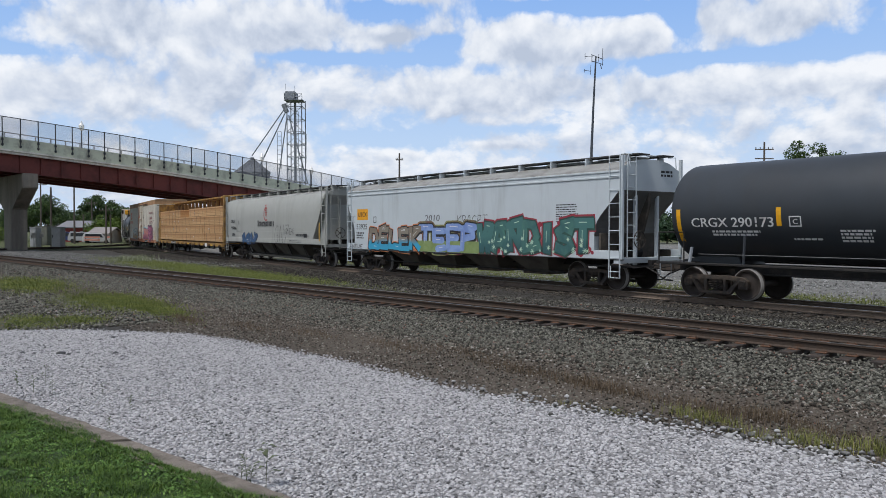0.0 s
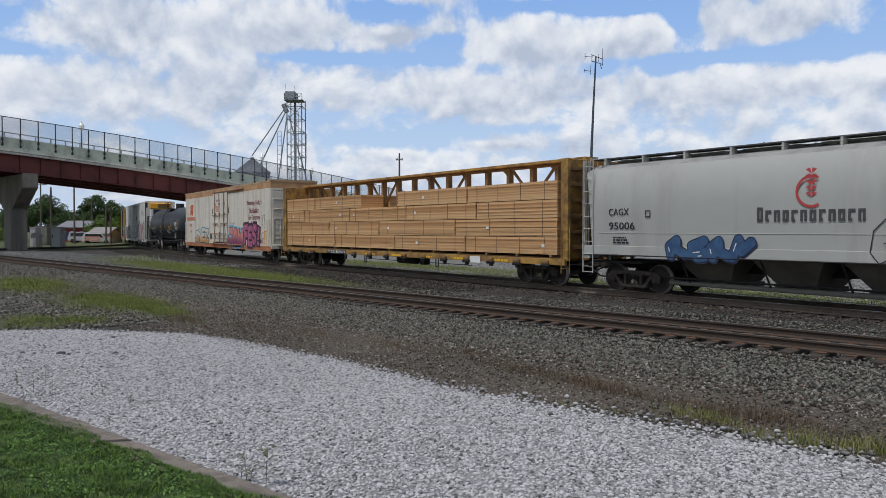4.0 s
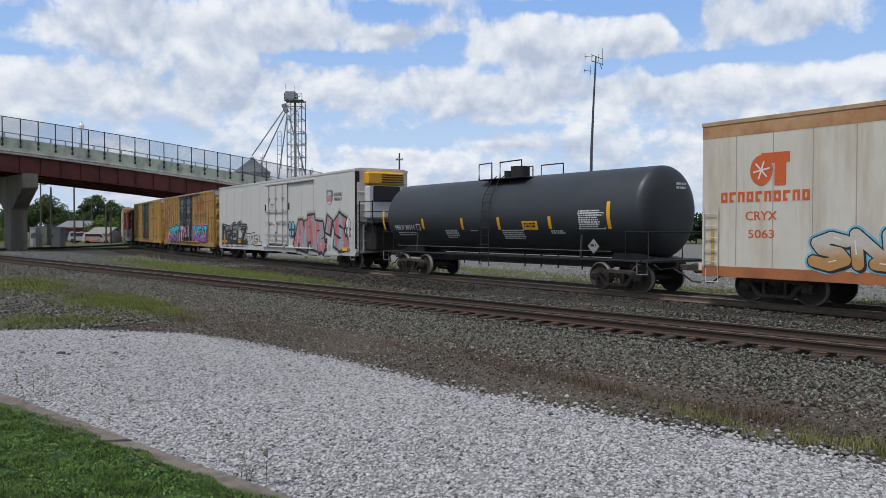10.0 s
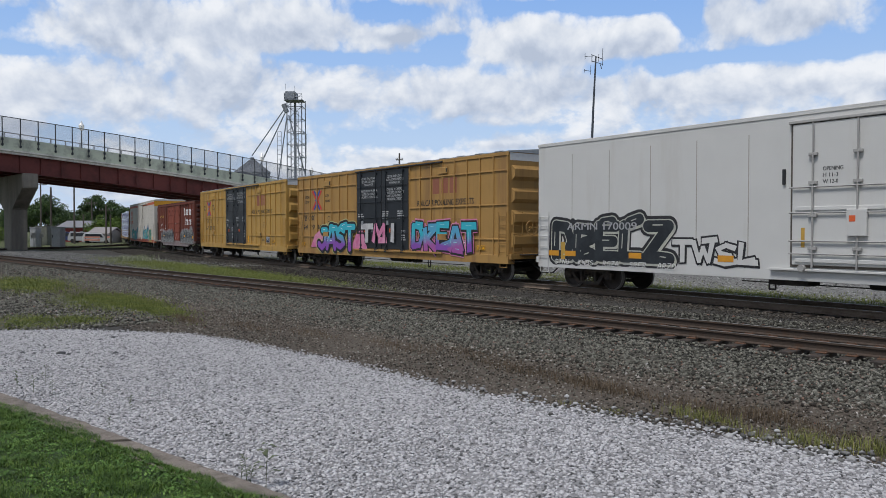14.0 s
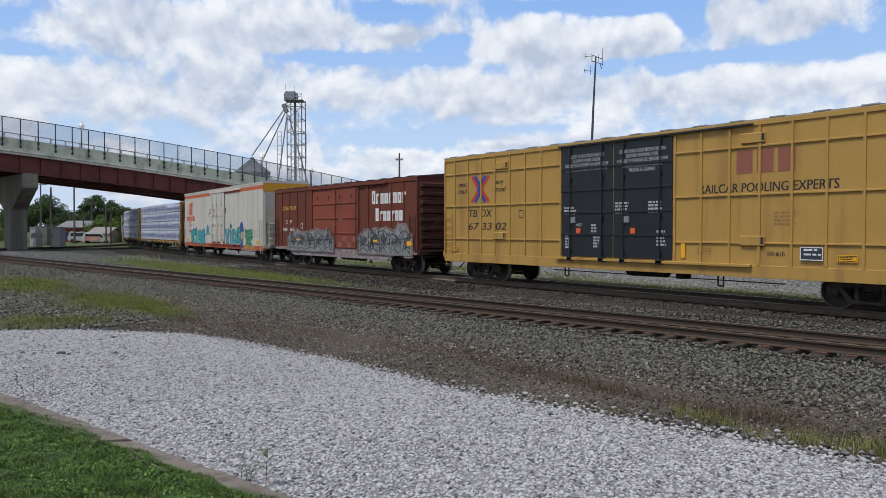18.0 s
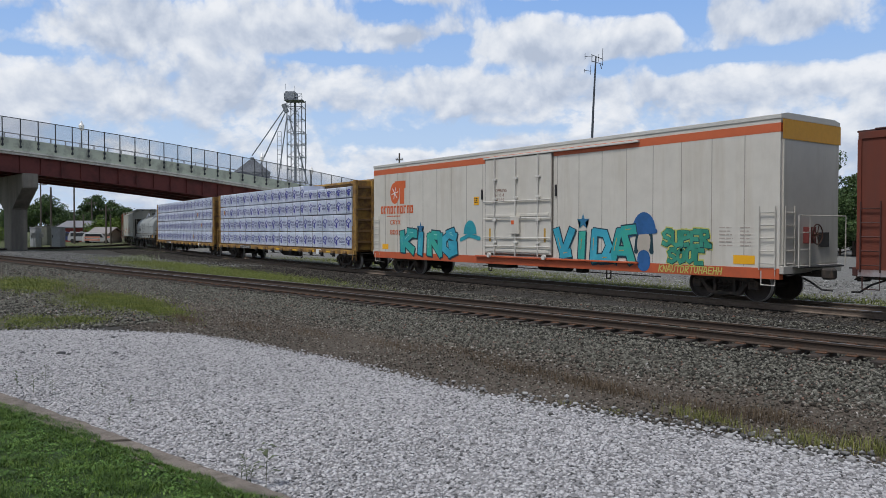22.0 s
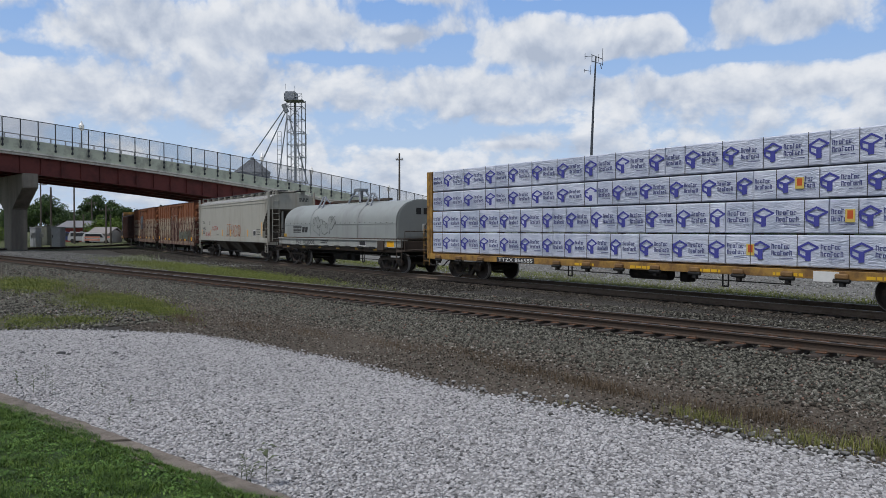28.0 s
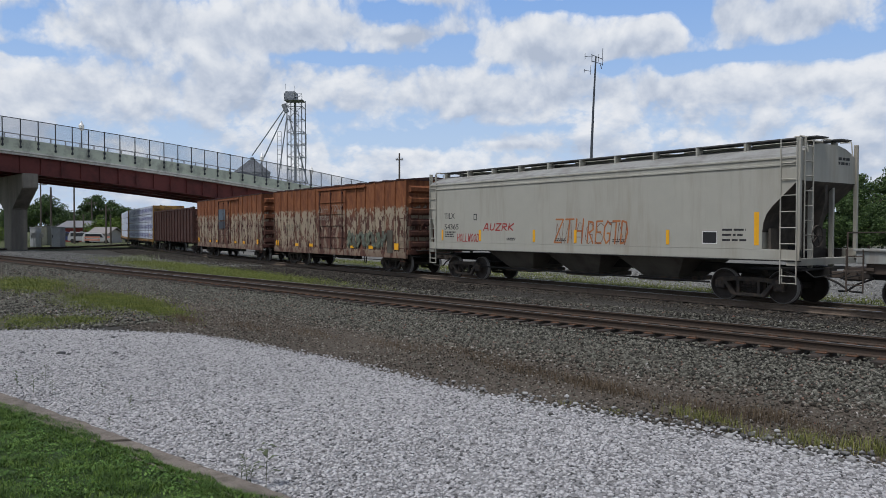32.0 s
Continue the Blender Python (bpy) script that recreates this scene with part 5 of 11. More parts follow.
# ---------------------------------------------------------------- freight cars: shared pieces
DARK = mat("underframe_black", (0.016, 0.015, 0.014), 0.75, var=0.3, grain=10, dirt=(0.055, 0.042, 0.031), dirt_amt=0.28, dirt_scale=2.5)
TRUCKM = mat("truck_casting", (0.042, 0.036, 0.031), 0.8, var=0.3, grain=14, dirt=(0.12, 0.085, 0.06), dirt_amt=0.4, dirt_scale=4)
WHEELM = mat("wheel_plate", (0.05, 0.04, 0.034), 0.75, var=0.25, grain=12)
TREAD = mat("wheel_rim", (0.30, 0.285, 0.27), 0.5, 0.3, var=0.15)
YEL = mat("reflector_yellow", (0.85, 0.42, 0.01), 0.5, var=0.06)
WHITE = mat("stencil_white", (0.72, 0.72, 0.70), 0.6, var=0.08)
BLACK = mat("stencil_black", (0.02, 0.02, 0.022), 0.6)
CARS = []
SPIN = []


def mesh_of(name, bm, mats):
    bmesh.ops.recalc_face_normals(bm, faces=bm.faces)
    me = bpy.data.meshes.new(name)
    bm.to_mesh(me)
    bm.free()
    for m in mats:
        me.materials.append(m)
    return me


def put(name, me, parent, m=None, label=""):
    o = new(name, me)
    o.parent = parent
    if m is not None:
        o.matrix_basis = m
    if label:
        tagged(o, label)
    return o


def wheelset_mesh():
    bm = bmesh.new()
    lathe_y(bm, 0, 0, 0, [(-1.08, 0.05), (-1.06, 0.11), (-0.9, 0.12), (-0.88, 0.085), (0.88, 0.085), (0.9, 0.12), (1.06, 0.11), (1.08, 0.05)], 14)
    for sg in (-1, 1):
        prof = [(0.80, 0.10), (0.80, 0.16), (0.775, 0.20), (0.79, 0.37), (0.833, 0.39), (0.838, 0.432), (0.82, 0.457), (0.72, 0.460), (0.71, 0.484), (0.69, 0.484), (0.685, 0.40), (0.72, 0.36), (0.715, 0.18), (0.68, 0.13), (0.68, 0.1)]
        rings = []
        for y, r in prof:
            rings.append([bm.verts.new((r * math.cos(2 * math.pi * k / 28), sg * y, r * math.sin(2 * math.pi * k / 28))) for k in range(28)])
        for i, (A, B) in enumerate(zip(rings, rings[1:])):
            for k in range(28):
                f = bm.faces.new((A[k], A[(k + 1) % 28], B[(k + 1) % 28], B[k]))
                f.material_index = 1 if i in (5, 6) else 0
                f.smooth = i not in (3, 4, 8)
    for k in range(3):
        a = 2 * math.pi * k / 3
        for sg in (-1, 1):
            t = bmesh.new()
            lathe_y(t, 0.06 * math.cos(a), sg * 1.085, 0.06 * math.sin(a), [(-0.015, 0.02), (0.015, 0.02)], 6)
            merge(bm, t)
    return mesh_of("wheelset", bm, [WHEELM, TREAD])


def side_frame_mesh():
    bm = bmesh.new()
    for poly in ([(-1.06, 0.36), (-1.06, 0.56), (-0.92, 0.66), (-0.45, 0.70), (0.45, 0.70), (0.92, 0.66), (1.06, 0.56), (1.06, 0.36), (0.98, 0.33), (0.93, 0.53), (0.42, 0.585), (-0.42, 0.585), (-0.93, 0.53), (-0.98, 0.33)],
                 [(-0.50, 0.16), (0.50, 0.16), (0.50, 0.255), (-0.50, 0.255)],
                 [(-0.80, 0.545), (-0.68, 0.555), (-0.38, 0.255), (-0.50, 0.16)],
                 [(0.80, 0.545), (0.50, 0.16), (0.38, 0.255), (0.68, 0.555)],
                 [(-0.36, 0.25), (-0.27, 0.25), (-0.27, 0.6), (-0.36, 0.6)],
                 [(0.27, 0.25), (0.36, 0.25), (0.36, 0.6), (0.27, 0.6)]):
        t = bmesh.new()
        prism(t, poly, -0.075, 0.075)
        bmesh.ops.bevel(t, geom=[e for e in t.edges if e.calc_length() > 0.1], offset=0.012, segments=1, affect="EDGES")
        merge(bm, t)
    for sx in (-0.889, 0.889):
        t = bmesh.new()
        box(t, sx - 0.13, sx + 0.13, -0.1, 0.1, 0.33, 0.6)
        bmesh.ops.bevel(t, geom=t.edges[:], offset=0.035, segments=1, affect="EDGES")
        merge(bm, t)
    return mesh_of("side_frame", bm, [TRUCKM])


def spring_mesh():
    bm = bmesh.new()
    for x in (0.0,):
        pts = [(x + 0.066 * math.cos(a * 0.9), 0.05 * math.sin(a * 0.9), 0.26 + 0.26 * a / 28) for a in range(0, 29)]
        tube(bm, pts, 0.014, 5)
    return mesh_of("spring", bm, [TRUCKM])


def bolster_mesh():
    bm = bmesh.new()
    bbox(bm, -0.22, 0.22, -0.98, 0.98, 0.46, 0.68, 0.03)
    lathe = bmesh.new()
    tube(lathe, [(0, 0, 0.66), (0, 0, 0.86)], 0.22, 14)
    merge(bm, lathe)
    box(bm, -0.62, -0.55, -0.7, 0.7, 0.36, 0.46)
    box(bm, 0.55, 0.62, -0.7, 0.7, 0.36, 0.46)
    return mesh_of("truck", bm, [TRUCKM])


WS_ME, SF_ME, SP_ME, BO_ME = wheelset_mesh(), side_frame_mesh(), spring_mesh(), bolster_mesh()


def shoe_mesh():
    bm = bmesh.new()
    bbox(bm, -0.04, 0.04, -0.06, 0.06, -0.16, 0.16, 0.01)
    return mesh_of("brake_shoe", bm, [TRUCKM])


SHOE_ME = shoe_mesh()


def truck(car, x, s_mid):
    t = put("truck", BO_ME, car, pose(x, 0, 0))
    for sg in (-1, 1):
        put("side_frame", SF_ME, t, pose(0, 0.985 * sg, 0))
        for x3 in (-0.17, 0.0, 0.17):
            put("spring", SP_ME, t, pose(x3, 0.985 * sg, 0))
        w = put("wheelset", WS_ME, t, pose(0.889 * sg, 0, 0.457))
        SPIN.append((w, 0.889 * sg, s_mid + x))
        put("brake_shoe", SHOE_ME, t, pose(0.37 * sg, -0.77, 0.46))
        put("brake_shoe", SHOE_ME, t, pose(0.37 * sg, 0.77, 0.46))


def rod(name, parent, pts, r, material, seg=6, label=""):
    bm = bmesh.new()
    tube(bm, pts, r, seg)
    return part(name, bm, material, parent, label)


def block(name, parent, x0, x1, y0, y1, z0, z1, material, r=0.008, label=""):
    bm = bmesh.new()
    bbox(bm, x0, x1, y0, y1, z0, z1, r)
    return part(name, bm, material, parent, label)


def ladder(parent, x, y, z0, z1, material, w=0.42, along="x", rungs=None):
    bm = bmesh.new()
    n = rungs or max(2, int((z1 - z0) / 0.36))
    dx, dy = (w / 2, 0) if along == "x" else (0, w / 2)
    for sg in (-1, 1):
        tube(bm, [(x + sg * dx, y + sg * dy, z0), (x + sg * dx, y + sg * dy, z1)], 0.018, 5)
    for i in range(n):
        z = z0 + (z1 - z0) * (i + 0.5) / n
        tube(bm, [(x - dx, y - dy, z), (x + dx, y + dy, z)], 0.014, 5)
    return part("ladder", bm, material, parent)


def stirrup(parent, x, y, z0, material):
    bm = bmesh.new()
    tube(bm, [(x - 0.2, y, z0), (x - 0.2, y, z0 - 0.38), (x + 0.2, y, z0 - 0.38), (x + 0.2, y, z0)], 0.018, 5)
    return part("stirrup", bm, material, parent)


def brake_wheel(parent, x, y, z, material, r=0.28):
    bm = bmesh.new()
    pts = [(x, y + r * math.cos(2 * math.pi * k / 18), z + r * math.sin(2 * math.pi * k / 18)) for k in range(19)]
    tube(bm, pts, 0.018, 5)
    for k in range(5):
        a = 2 * math.pi * k / 5
        tube(bm, [(x, y, z), (x, y + r * math.cos(a), z + r * math.sin(a))], 0.014, 5)
    tube(bm, [(x - 0.12, y, z), (x + 0.04, y, z)], 0.04, 8)
    return part("brake_wheel", bm, material, parent)


def coupler(parent, x, sg):
    bm = bmesh.new()
    bbox(bm, min(x - sg * 0.4, x + sg * 0.62), max(x - sg * 0.4, x + sg * 0.62), -0.09, 0.09, 0.74, 0.92, 0.02)
    bbox(bm, min(x + sg * 0.5, x + sg * 0.8), max(x + sg * 0.5, x + sg * 0.8), -0.17, 0.17, 0.68, 0.98, 0.05)
    part("coupler", bm, TRUCKM, parent)
    rod("brake_hose", parent, [(x - sg * 0.1, -0.32, 0.78), (x + sg * 0.3, -0.34, 0.62), (x + sg * 0.6, -0.3, 0.42), (x + sg * 0.85, -0.2, 0.4)], 0.028, DARK)
    rod("uncoupling_lever", parent, [(x, -1.4, 0.95), (x + sg * 0.22, -1.38, 0.8), (x + sg * 0.25, -0.3, 0.86), (x + sg * 0.5, -0.1, 0.95)], 0.016, DARK)


def car_base(label, s0, s1, category, pocket=0.55):
    """Empty at the car's middle at rail height, with trucks, couplers and a centre sill."""
    e = tagged(new(category.replace(" ", "_")), label, category, group="cars of the freight train")
    mid, L = (s0 + s1) / 2, s1 - s0
    CARS.append((e, mid, L))
    h = L / 2
    tx = h - 1.95
    for sg in (-1, 1):
        truck(e, sg * tx, mid)
        coupler(e, sg * (h - 0.1), sg)
    block("centre_sill", e, -h + 0.1, h - 0.1, -0.2, 0.2, 0.74, 1.02, DARK)
    return e, h, tx


def brake_gear(e, x, z=0.85):
    rod("air_reservoir", e, [(x - 0.75, -0.75, z - 0.08), (x + 0.75, -0.75, z - 0.08)], 0.2, DARK, 12)
    block("brake_valve", e, x + 1.2, x + 1.55, -0.95, -0.6, z - 0.28, z + 0.1, DARK, 0.03)
    rod("brake_rod", e, [(x - 4.5, -0.5, 0.55), (x + 4.5, -0.5, 0.52)], 0.018, DARK)
    rod("brake_pipe", e, [(x - 5.5, -1.2, 0.78), (x + 5.5, -1.2, 0.78)], 0.022, DARK)
    for dx in (-3.2, 2.9):
        bm = bmesh.new()
        tube(bm, [(x + dx, -1.25, 1.0), (x + dx, -1.25, 0.42)], 0.025, 5)
        tube(bm, [(x + dx + 0.18, -1.25, 1.0), (x + dx + 0.18, -1.25, 0.42)], 0.025, 5)
        tube(bm, [(x + dx, -1.25, 0.42), (x + dx + 0.18, -1.25, 0.42)], 0.025, 5)
        part("hanger", bm, DARK, e)


# ---------------------------------------------------------------- markings
def quad(bm, x0, x1, z0, z1, y, skew=0.0):
    bm.faces.new([bm.verts.new(v) for v in ((x0, y, z0), (x1, y, z0), (x1 + skew, y, z1), (x0 + skew, y, z1))])


def flat(name, parent, bm, material, label=""):
    for f in bm.faces:
        f.normal_update()
        if f.normal.y > 0:
            f.normal_flip()
    me = bpy.data.meshes.new(name)
    bm.to_mesh(me)
    bm.free()
    me.materials.append(material)
    ob = put(name, me, parent, None, label)
    if name.startswith("paint_") or name in ("marking", "sprayed_tag", "name_board", "owner_lettering"):
        ob["kind"] = "stuff"
    return ob


def words(parent, s, x0, x1, z0, z1, material, y=-1.552, slant=0.0):
    """Readable lettering fitted into a box on the car's side."""
    cu = bpy.data.curves.new("lettering", "FONT")
    cu.body, cu.shear = s, slant
    cu.resolution_u = 3
    tmp = bpy.data.objects.new("lettering", cu)
    scene.collection.objects.link(tmp)
    me = bpy.data.meshes.new_from_object(tmp)
    bpy.data.objects.remove(tmp)
    bpy.data.curves.remove(cu)
    n = len(me.vertices)
    co = np.empty(n * 3)
    me.vertices.foreach_get("co", co)
    co = co.reshape(-1, 3)
    lo, hi = co.min(0), co.max(0)
    out = np.zeros_like(co)
    out[:, 0] = x0 + (co[:, 0] - lo[0]) / (hi[0] - lo[0]) * (x1 - x0)
    out[:, 2] = z0 + (co[:, 1] - lo[1]) / (hi[1] - lo[1]) * (z1 - z0)
    out[:, 1] = y
    # struck twice, a little apart, for a bold face
    faces = [tuple(p.vertices) for p in me.polygons]
    bpy.data.meshes.remove(me)
    again = out.copy()
    again[:, 0] += 0.055 * (z1 - z0)
    again[:, 1] -= 0.0006
    me = bpy.data.meshes.new("lettering")
    me.from_pydata(np.concatenate([out, again]).tolist(), [], faces + [tuple(i + n for i in f) for f in faces])
    me.materials.append(material)
    return put("lettering", me, parent)


def bars(parent, x0, x1, z0, z1, rows, material, seed=1, y=-1.552, name="marking", fill=0.62):
    """Lines of small print that cannot be read: short bars of word length."""
    rng = random.Random(seed)
    bm = bmesh.new()
    h = (z1 - z0) / rows
    for i in range(rows):
        x, zt = x0, z1 - i * h
        end = x1 - rng.uniform(0, 0.25) * (x1 - x0)
        while x < end:
            w = rng.uniform(0.6, 2.2) * h
            quad(bm, x, min(x + w, end), zt - h * fill, zt, y)
            x += w + 0.35 * h
    return flat(name, parent, bm, material)


def letter_blocks(parent, n, x0, x1, z0, z1, material, y=-1.552, seed=1, skew=0.0, big_first=False, gap=0.15, name="name_board", hollow=0.0):
    """A firm's name as a row of plain upright blocks, one for each letter."""
    bm = bmesh.new()
    w = (x1 - x0) / n
    for i in range(n):
        t = z1 if i == 0 or not big_first else z0 + (z1 - z0) * 0.78
        a, b = x0 + i * w, x0 + (i + 1 - gap) * w
        if hollow:
            # open frames, every third one open on a side
            quad(bm, a, a + hollow, z0, t, y)
            quad(bm, a + hollow, b, t - hollow, t, y - 0.0005)
            if i % 3 != 1:
                quad(bm, b - hollow, b, z0, t - hollow, y - 0.001)
            if i % 3 != 2:
                quad(bm, a + hollow, b - hollow, z0, z0 + hollow, y - 0.0015)
            continue
        quad(bm, a, b, z0, t, y, skew)
    return flat(name, parent, bm, material)


def end_bars(parent, x, y0, y1, z0, z1, rows, material, seed=1):
    """Small print on the end of a car."""
    rng = random.Random(seed)
    bm = bmesh.new()
    h = (z1 - z0) / rows
    for i in range(rows):
        y = y0
        while y < y1:
            w = rng.uniform(0.7, 1.8) * h
            box(bm, x, x + 0.004, y, min(y + w, y1), z1 - i * h - 0.6 * h, z1 - i * h)
            y += w + 0.4 * h
    ob = part("marking", bm, material, parent)
    ob["kind"] = "stuff"
    return ob


def label_plate(parent, x0, x1, z0, z1, material, y=-1.552, name="reflector", label=""):
    bm = bmesh.new()
    quad(bm, x0, x1, z0, z1, y)
    return flat(name, parent, bm, material, label)


def rim(parent, x0, x1, z0, z1, material, y=-1.552, t=0.035, name="marking"):
    bm = bmesh.new()
    quad(bm, x0, x1, z0, z0 + t, y)
    quad(bm, x0, x1, z1 - t, z1, y)
    quad(bm, x0, x0 + t, z0 + t, z1 - t, y)
    quad(bm, x1 - t, x1, z0 + t, z1 - t, y)
    return flat(name, parent, bm, material)


def paint(name, a, b, scale=2.2, span=None, stripes=False):
    """Sprayed paint that drifts between two colours; span: the heights from a to b."""
    if name in MATS:
        return MATS[name]
    m = bpy.data.materials.new(name)
    m.use_nodes = True
    nt = m.node_tree
    p = nt.nodes["Principled BSDF"]
    tc = nt.nodes.new("ShaderNodeTexCoord").outputs["Object"]
    if stripes:
        mp = nt.nodes.new("ShaderNodeMapping")
        mp.inputs["Scale"].default_value = (1.0, 1.0, 0.12)
        nt.links.new(tc, mp.inputs["Vector"])
    fac = noisen(nt, mp.outputs[0] if stripes else tc, scale, 4, 0.6, 0.3 if stripes else 0.6)
    if span:
        sp = nt.nodes.new("ShaderNodeSeparateXYZ")
        nt.links.new(tc, sp.inputs[0])
        up = mathn(nt, "DIVIDE", mathn(nt, "SUBTRACT", sp.outputs[2], span[0]), span[1] - span[0])
        fac = mathn(nt, "ADD", mathn(nt, "MULTIPLY", up, 0.6), mathn(nt, "ADD", mathn(nt, "MULTIPLY", fac, 0.4), 0.0))
    n = ramp(nt, fac, [(0.38, a), (0.62, b)])
    n = mixc(nt, mathn(nt, "MULTIPLY", noisen(nt, tc, 14.0, 4), 0.25), n, tuple(c * 0.5 for c in a))
    nt.links.new(n, p.inputs["Base Color"])
    p.inputs["Roughness"].default_value = 0.6
    MATS[name] = m
    return m


FORMS = [
    [[(0.0, 0.1), (0.32, 1.0), (0.5, 0.42), (1.0, 0.88)]],
    [[(0.1, 0.92), (0.5, 0.52), (0.04, 0.3), (0.9, 0.0)], [(0.62, 1.0), (0.95, 0.55)]],
    [[(0.02, 0.05), (0.4, 0.5), (0.08, 0.95)], [(0.5, 0.02), (0.88, 0.5), (0.55, 1.0)]],
    [[(0.0, 0.6), (0.3, 0.97), (0.6, 0.55), (0.97, 0.9)], [(0.05, 0.05), (0.45, 0.36), (0.92, 0.02)]],
    [[(0.15, 0.0), (0.02, 0.6), (0.48, 1.0), (0.5, 0.4), (0.98, 0.12)]],
    [[(0.92, 1.0), (0.3, 0.72), (0.75, 0.42), (0.08, 0.0)], [(0.0, 0.85), (0.14, 0.38)]],
    [[(0.08, 0.2), (0.92, 0.3), (0.15, 0.68), (0.88, 1.0)], [(0.5, 0.0), (0.95, 0.05)]],
    [[(0.02, 1.0), (0.28, 0.15), (0.52, 0.82), (0.6, 0.05), (0.98, 0.22)]],
    [[(0.05, 0.45), (0.45, 1.0), (0.9, 0.6)], [(0.1, 0.0), (0.5, 0.5), (0.95, 0.08)]],
]


# plain stick forms of the painted letters, in a unit cell
STICKS = {
    "A": [[(0.0, 0), (0.38, 1), (0.62, 1), (1.0, 0)], [(0.24, 0.32), (0.76, 0.32)]],
    "D": [[(0.08, 0), (0.08, 1), (0.68, 0.94), (0.95, 0.5), (0.68, 0.06), (0.08, 0)]],
    "E": [[(0.95, 1), (0.1, 1), (0.1, 0), (0.95, 0)], [(0.1, 0.5), (0.8, 0.5)]],
    "F": [[(0.95, 1), (0.12, 1), (0.12, 0)], [(0.12, 0.52), (0.8, 0.52)]],
    "G": [[(0.92, 0.86), (0.5, 1), (0.1, 0.72), (0.1, 0.25), (0.5, 0), (0.92, 0.15), (0.9, 0.45), (0.55, 0.45)]],
    "H": [[(0.1, 0), (0.1, 1)], [(0.9, 0), (0.9, 1)], [(0.1, 0.5), (0.9, 0.5)]],
    "I": [[(0.5, 0), (0.5, 0.95)]],
    "J": [[(0.92, 1), (0.82, 0.22), (0.45, 0.0), (0.02, 0.22)], [(0.45, 1), (1.0, 1)]],
    "K": [[(0.1, 0), (0.1, 1)], [(0.95, 1), (0.2, 0.5), (0.98, 0)]],
    "L": [[(0.12, 1), (0.12, 0), (0.92, 0)]],
    "M": [[(0.02, 0), (0.14, 1), (0.5, 0.35), (0.86, 1), (0.98, 0)]],
    "N": [[(0.08, 0), (0.08, 1), (0.92, 0), (0.92, 1)]],
    "O": [[(0.5, 1), (0.1, 0.7), (0.1, 0.3), (0.5, 0), (0.9, 0.3), (0.9, 0.7), (0.5, 1)]],
    "P": [[(0.1, 0), (0.1, 1), (0.8, 0.95), (0.88, 0.62), (0.1, 0.48)]],
    "R": [[(0.1, 0), (0.1, 1), (0.78, 0.95), (0.86, 0.62), (0.3, 0.48), (0.98, 0)]],
    "S": [[(0.92, 0.86), (0.5, 1), (0.1, 0.8), (0.25, 0.57), (0.75, 0.45), (0.92, 0.2), (0.5, 0), (0.04, 0.14)]],
    "T": [[(0.0, 1), (1.0, 1)], [(0.5, 1), (0.5, 0)]],
    "U": [[(0.1, 1), (0.12, 0.2), (0.5, 0), (0.88, 0.2), (0.9, 1)]],
    "V": [[(0.02, 1), (0.5, 0), (0.98, 1)]],
    "W": [[(0.0, 1), (0.25, 0), (0.5, 0.7), (0.75, 0), (1, 1)]],
    "Z": [[(0.05, 1), (0.95, 1), (0.05, 0), (0.95, 0)]],
    "!": [[(0.6, 1), (0.5, 0.38)], [(0.46, 0.06), (0.45, 0.02)]],
    "'": [[(0.55, 1), (0.4, 0.62)]],
}


def stroke(bm, pts, w, y, dy):
    """Fat painted line with round joints."""
    for i, (a, b) in enumerate(zip(pts, pts[1:])):
        a, b = Vector((a[0], 0, a[1])), Vector((b[0], 0, b[1]))
        d = b - a
        if d.length < 1e-5:
            continue
        d.normalize()
        n = Vector((-d.z, 0, d.x)) * w * 0.5
        ring = []
        for k in range(7):
            an = math.pi * k / 6
            ring.append(b + n * math.cos(an) + d * w * 0.5 * math.sin(an))
        for k in range(7):
            an = math.pi * k / 6
            ring.append(a - n * math.cos(an) - d * w * 0.5 * math.sin(an))
        yy = y - dy * (i % 5)
        bm.faces.new([bm.verts.new((v.x, yy, v.z)) for v in ring])


def slab(bm, pts, w, y, dy):
    """Fat painted line with square, slightly flared ends."""
    for i, (a, b) in enumerate(zip(pts, pts[1:])):
        a, b = Vector((a[0], 0, a[1])), Vector((b[0], 0, b[1]))
        d = b - a
        if d.length < 1e-5:
            continue
        d.normalize()
        n = Vector((-d.z, 0, d.x)) * w * 0.5
        fa, fb = (1.22 if i == 0 else 1.0), (1.22 if i == len(pts) - 2 else 1.0)
        yy = y - dy * (i % 5)
        q = [a - d * w * 0.42 - n * fa, b + d * w * 0.42 - n * fb, b + d * w * 0.30 + n * fb, a - d * w * 0.30 + n * fa]
        bm.faces.new([bm.verts.new((v.x, yy, v.z)) for v in q])


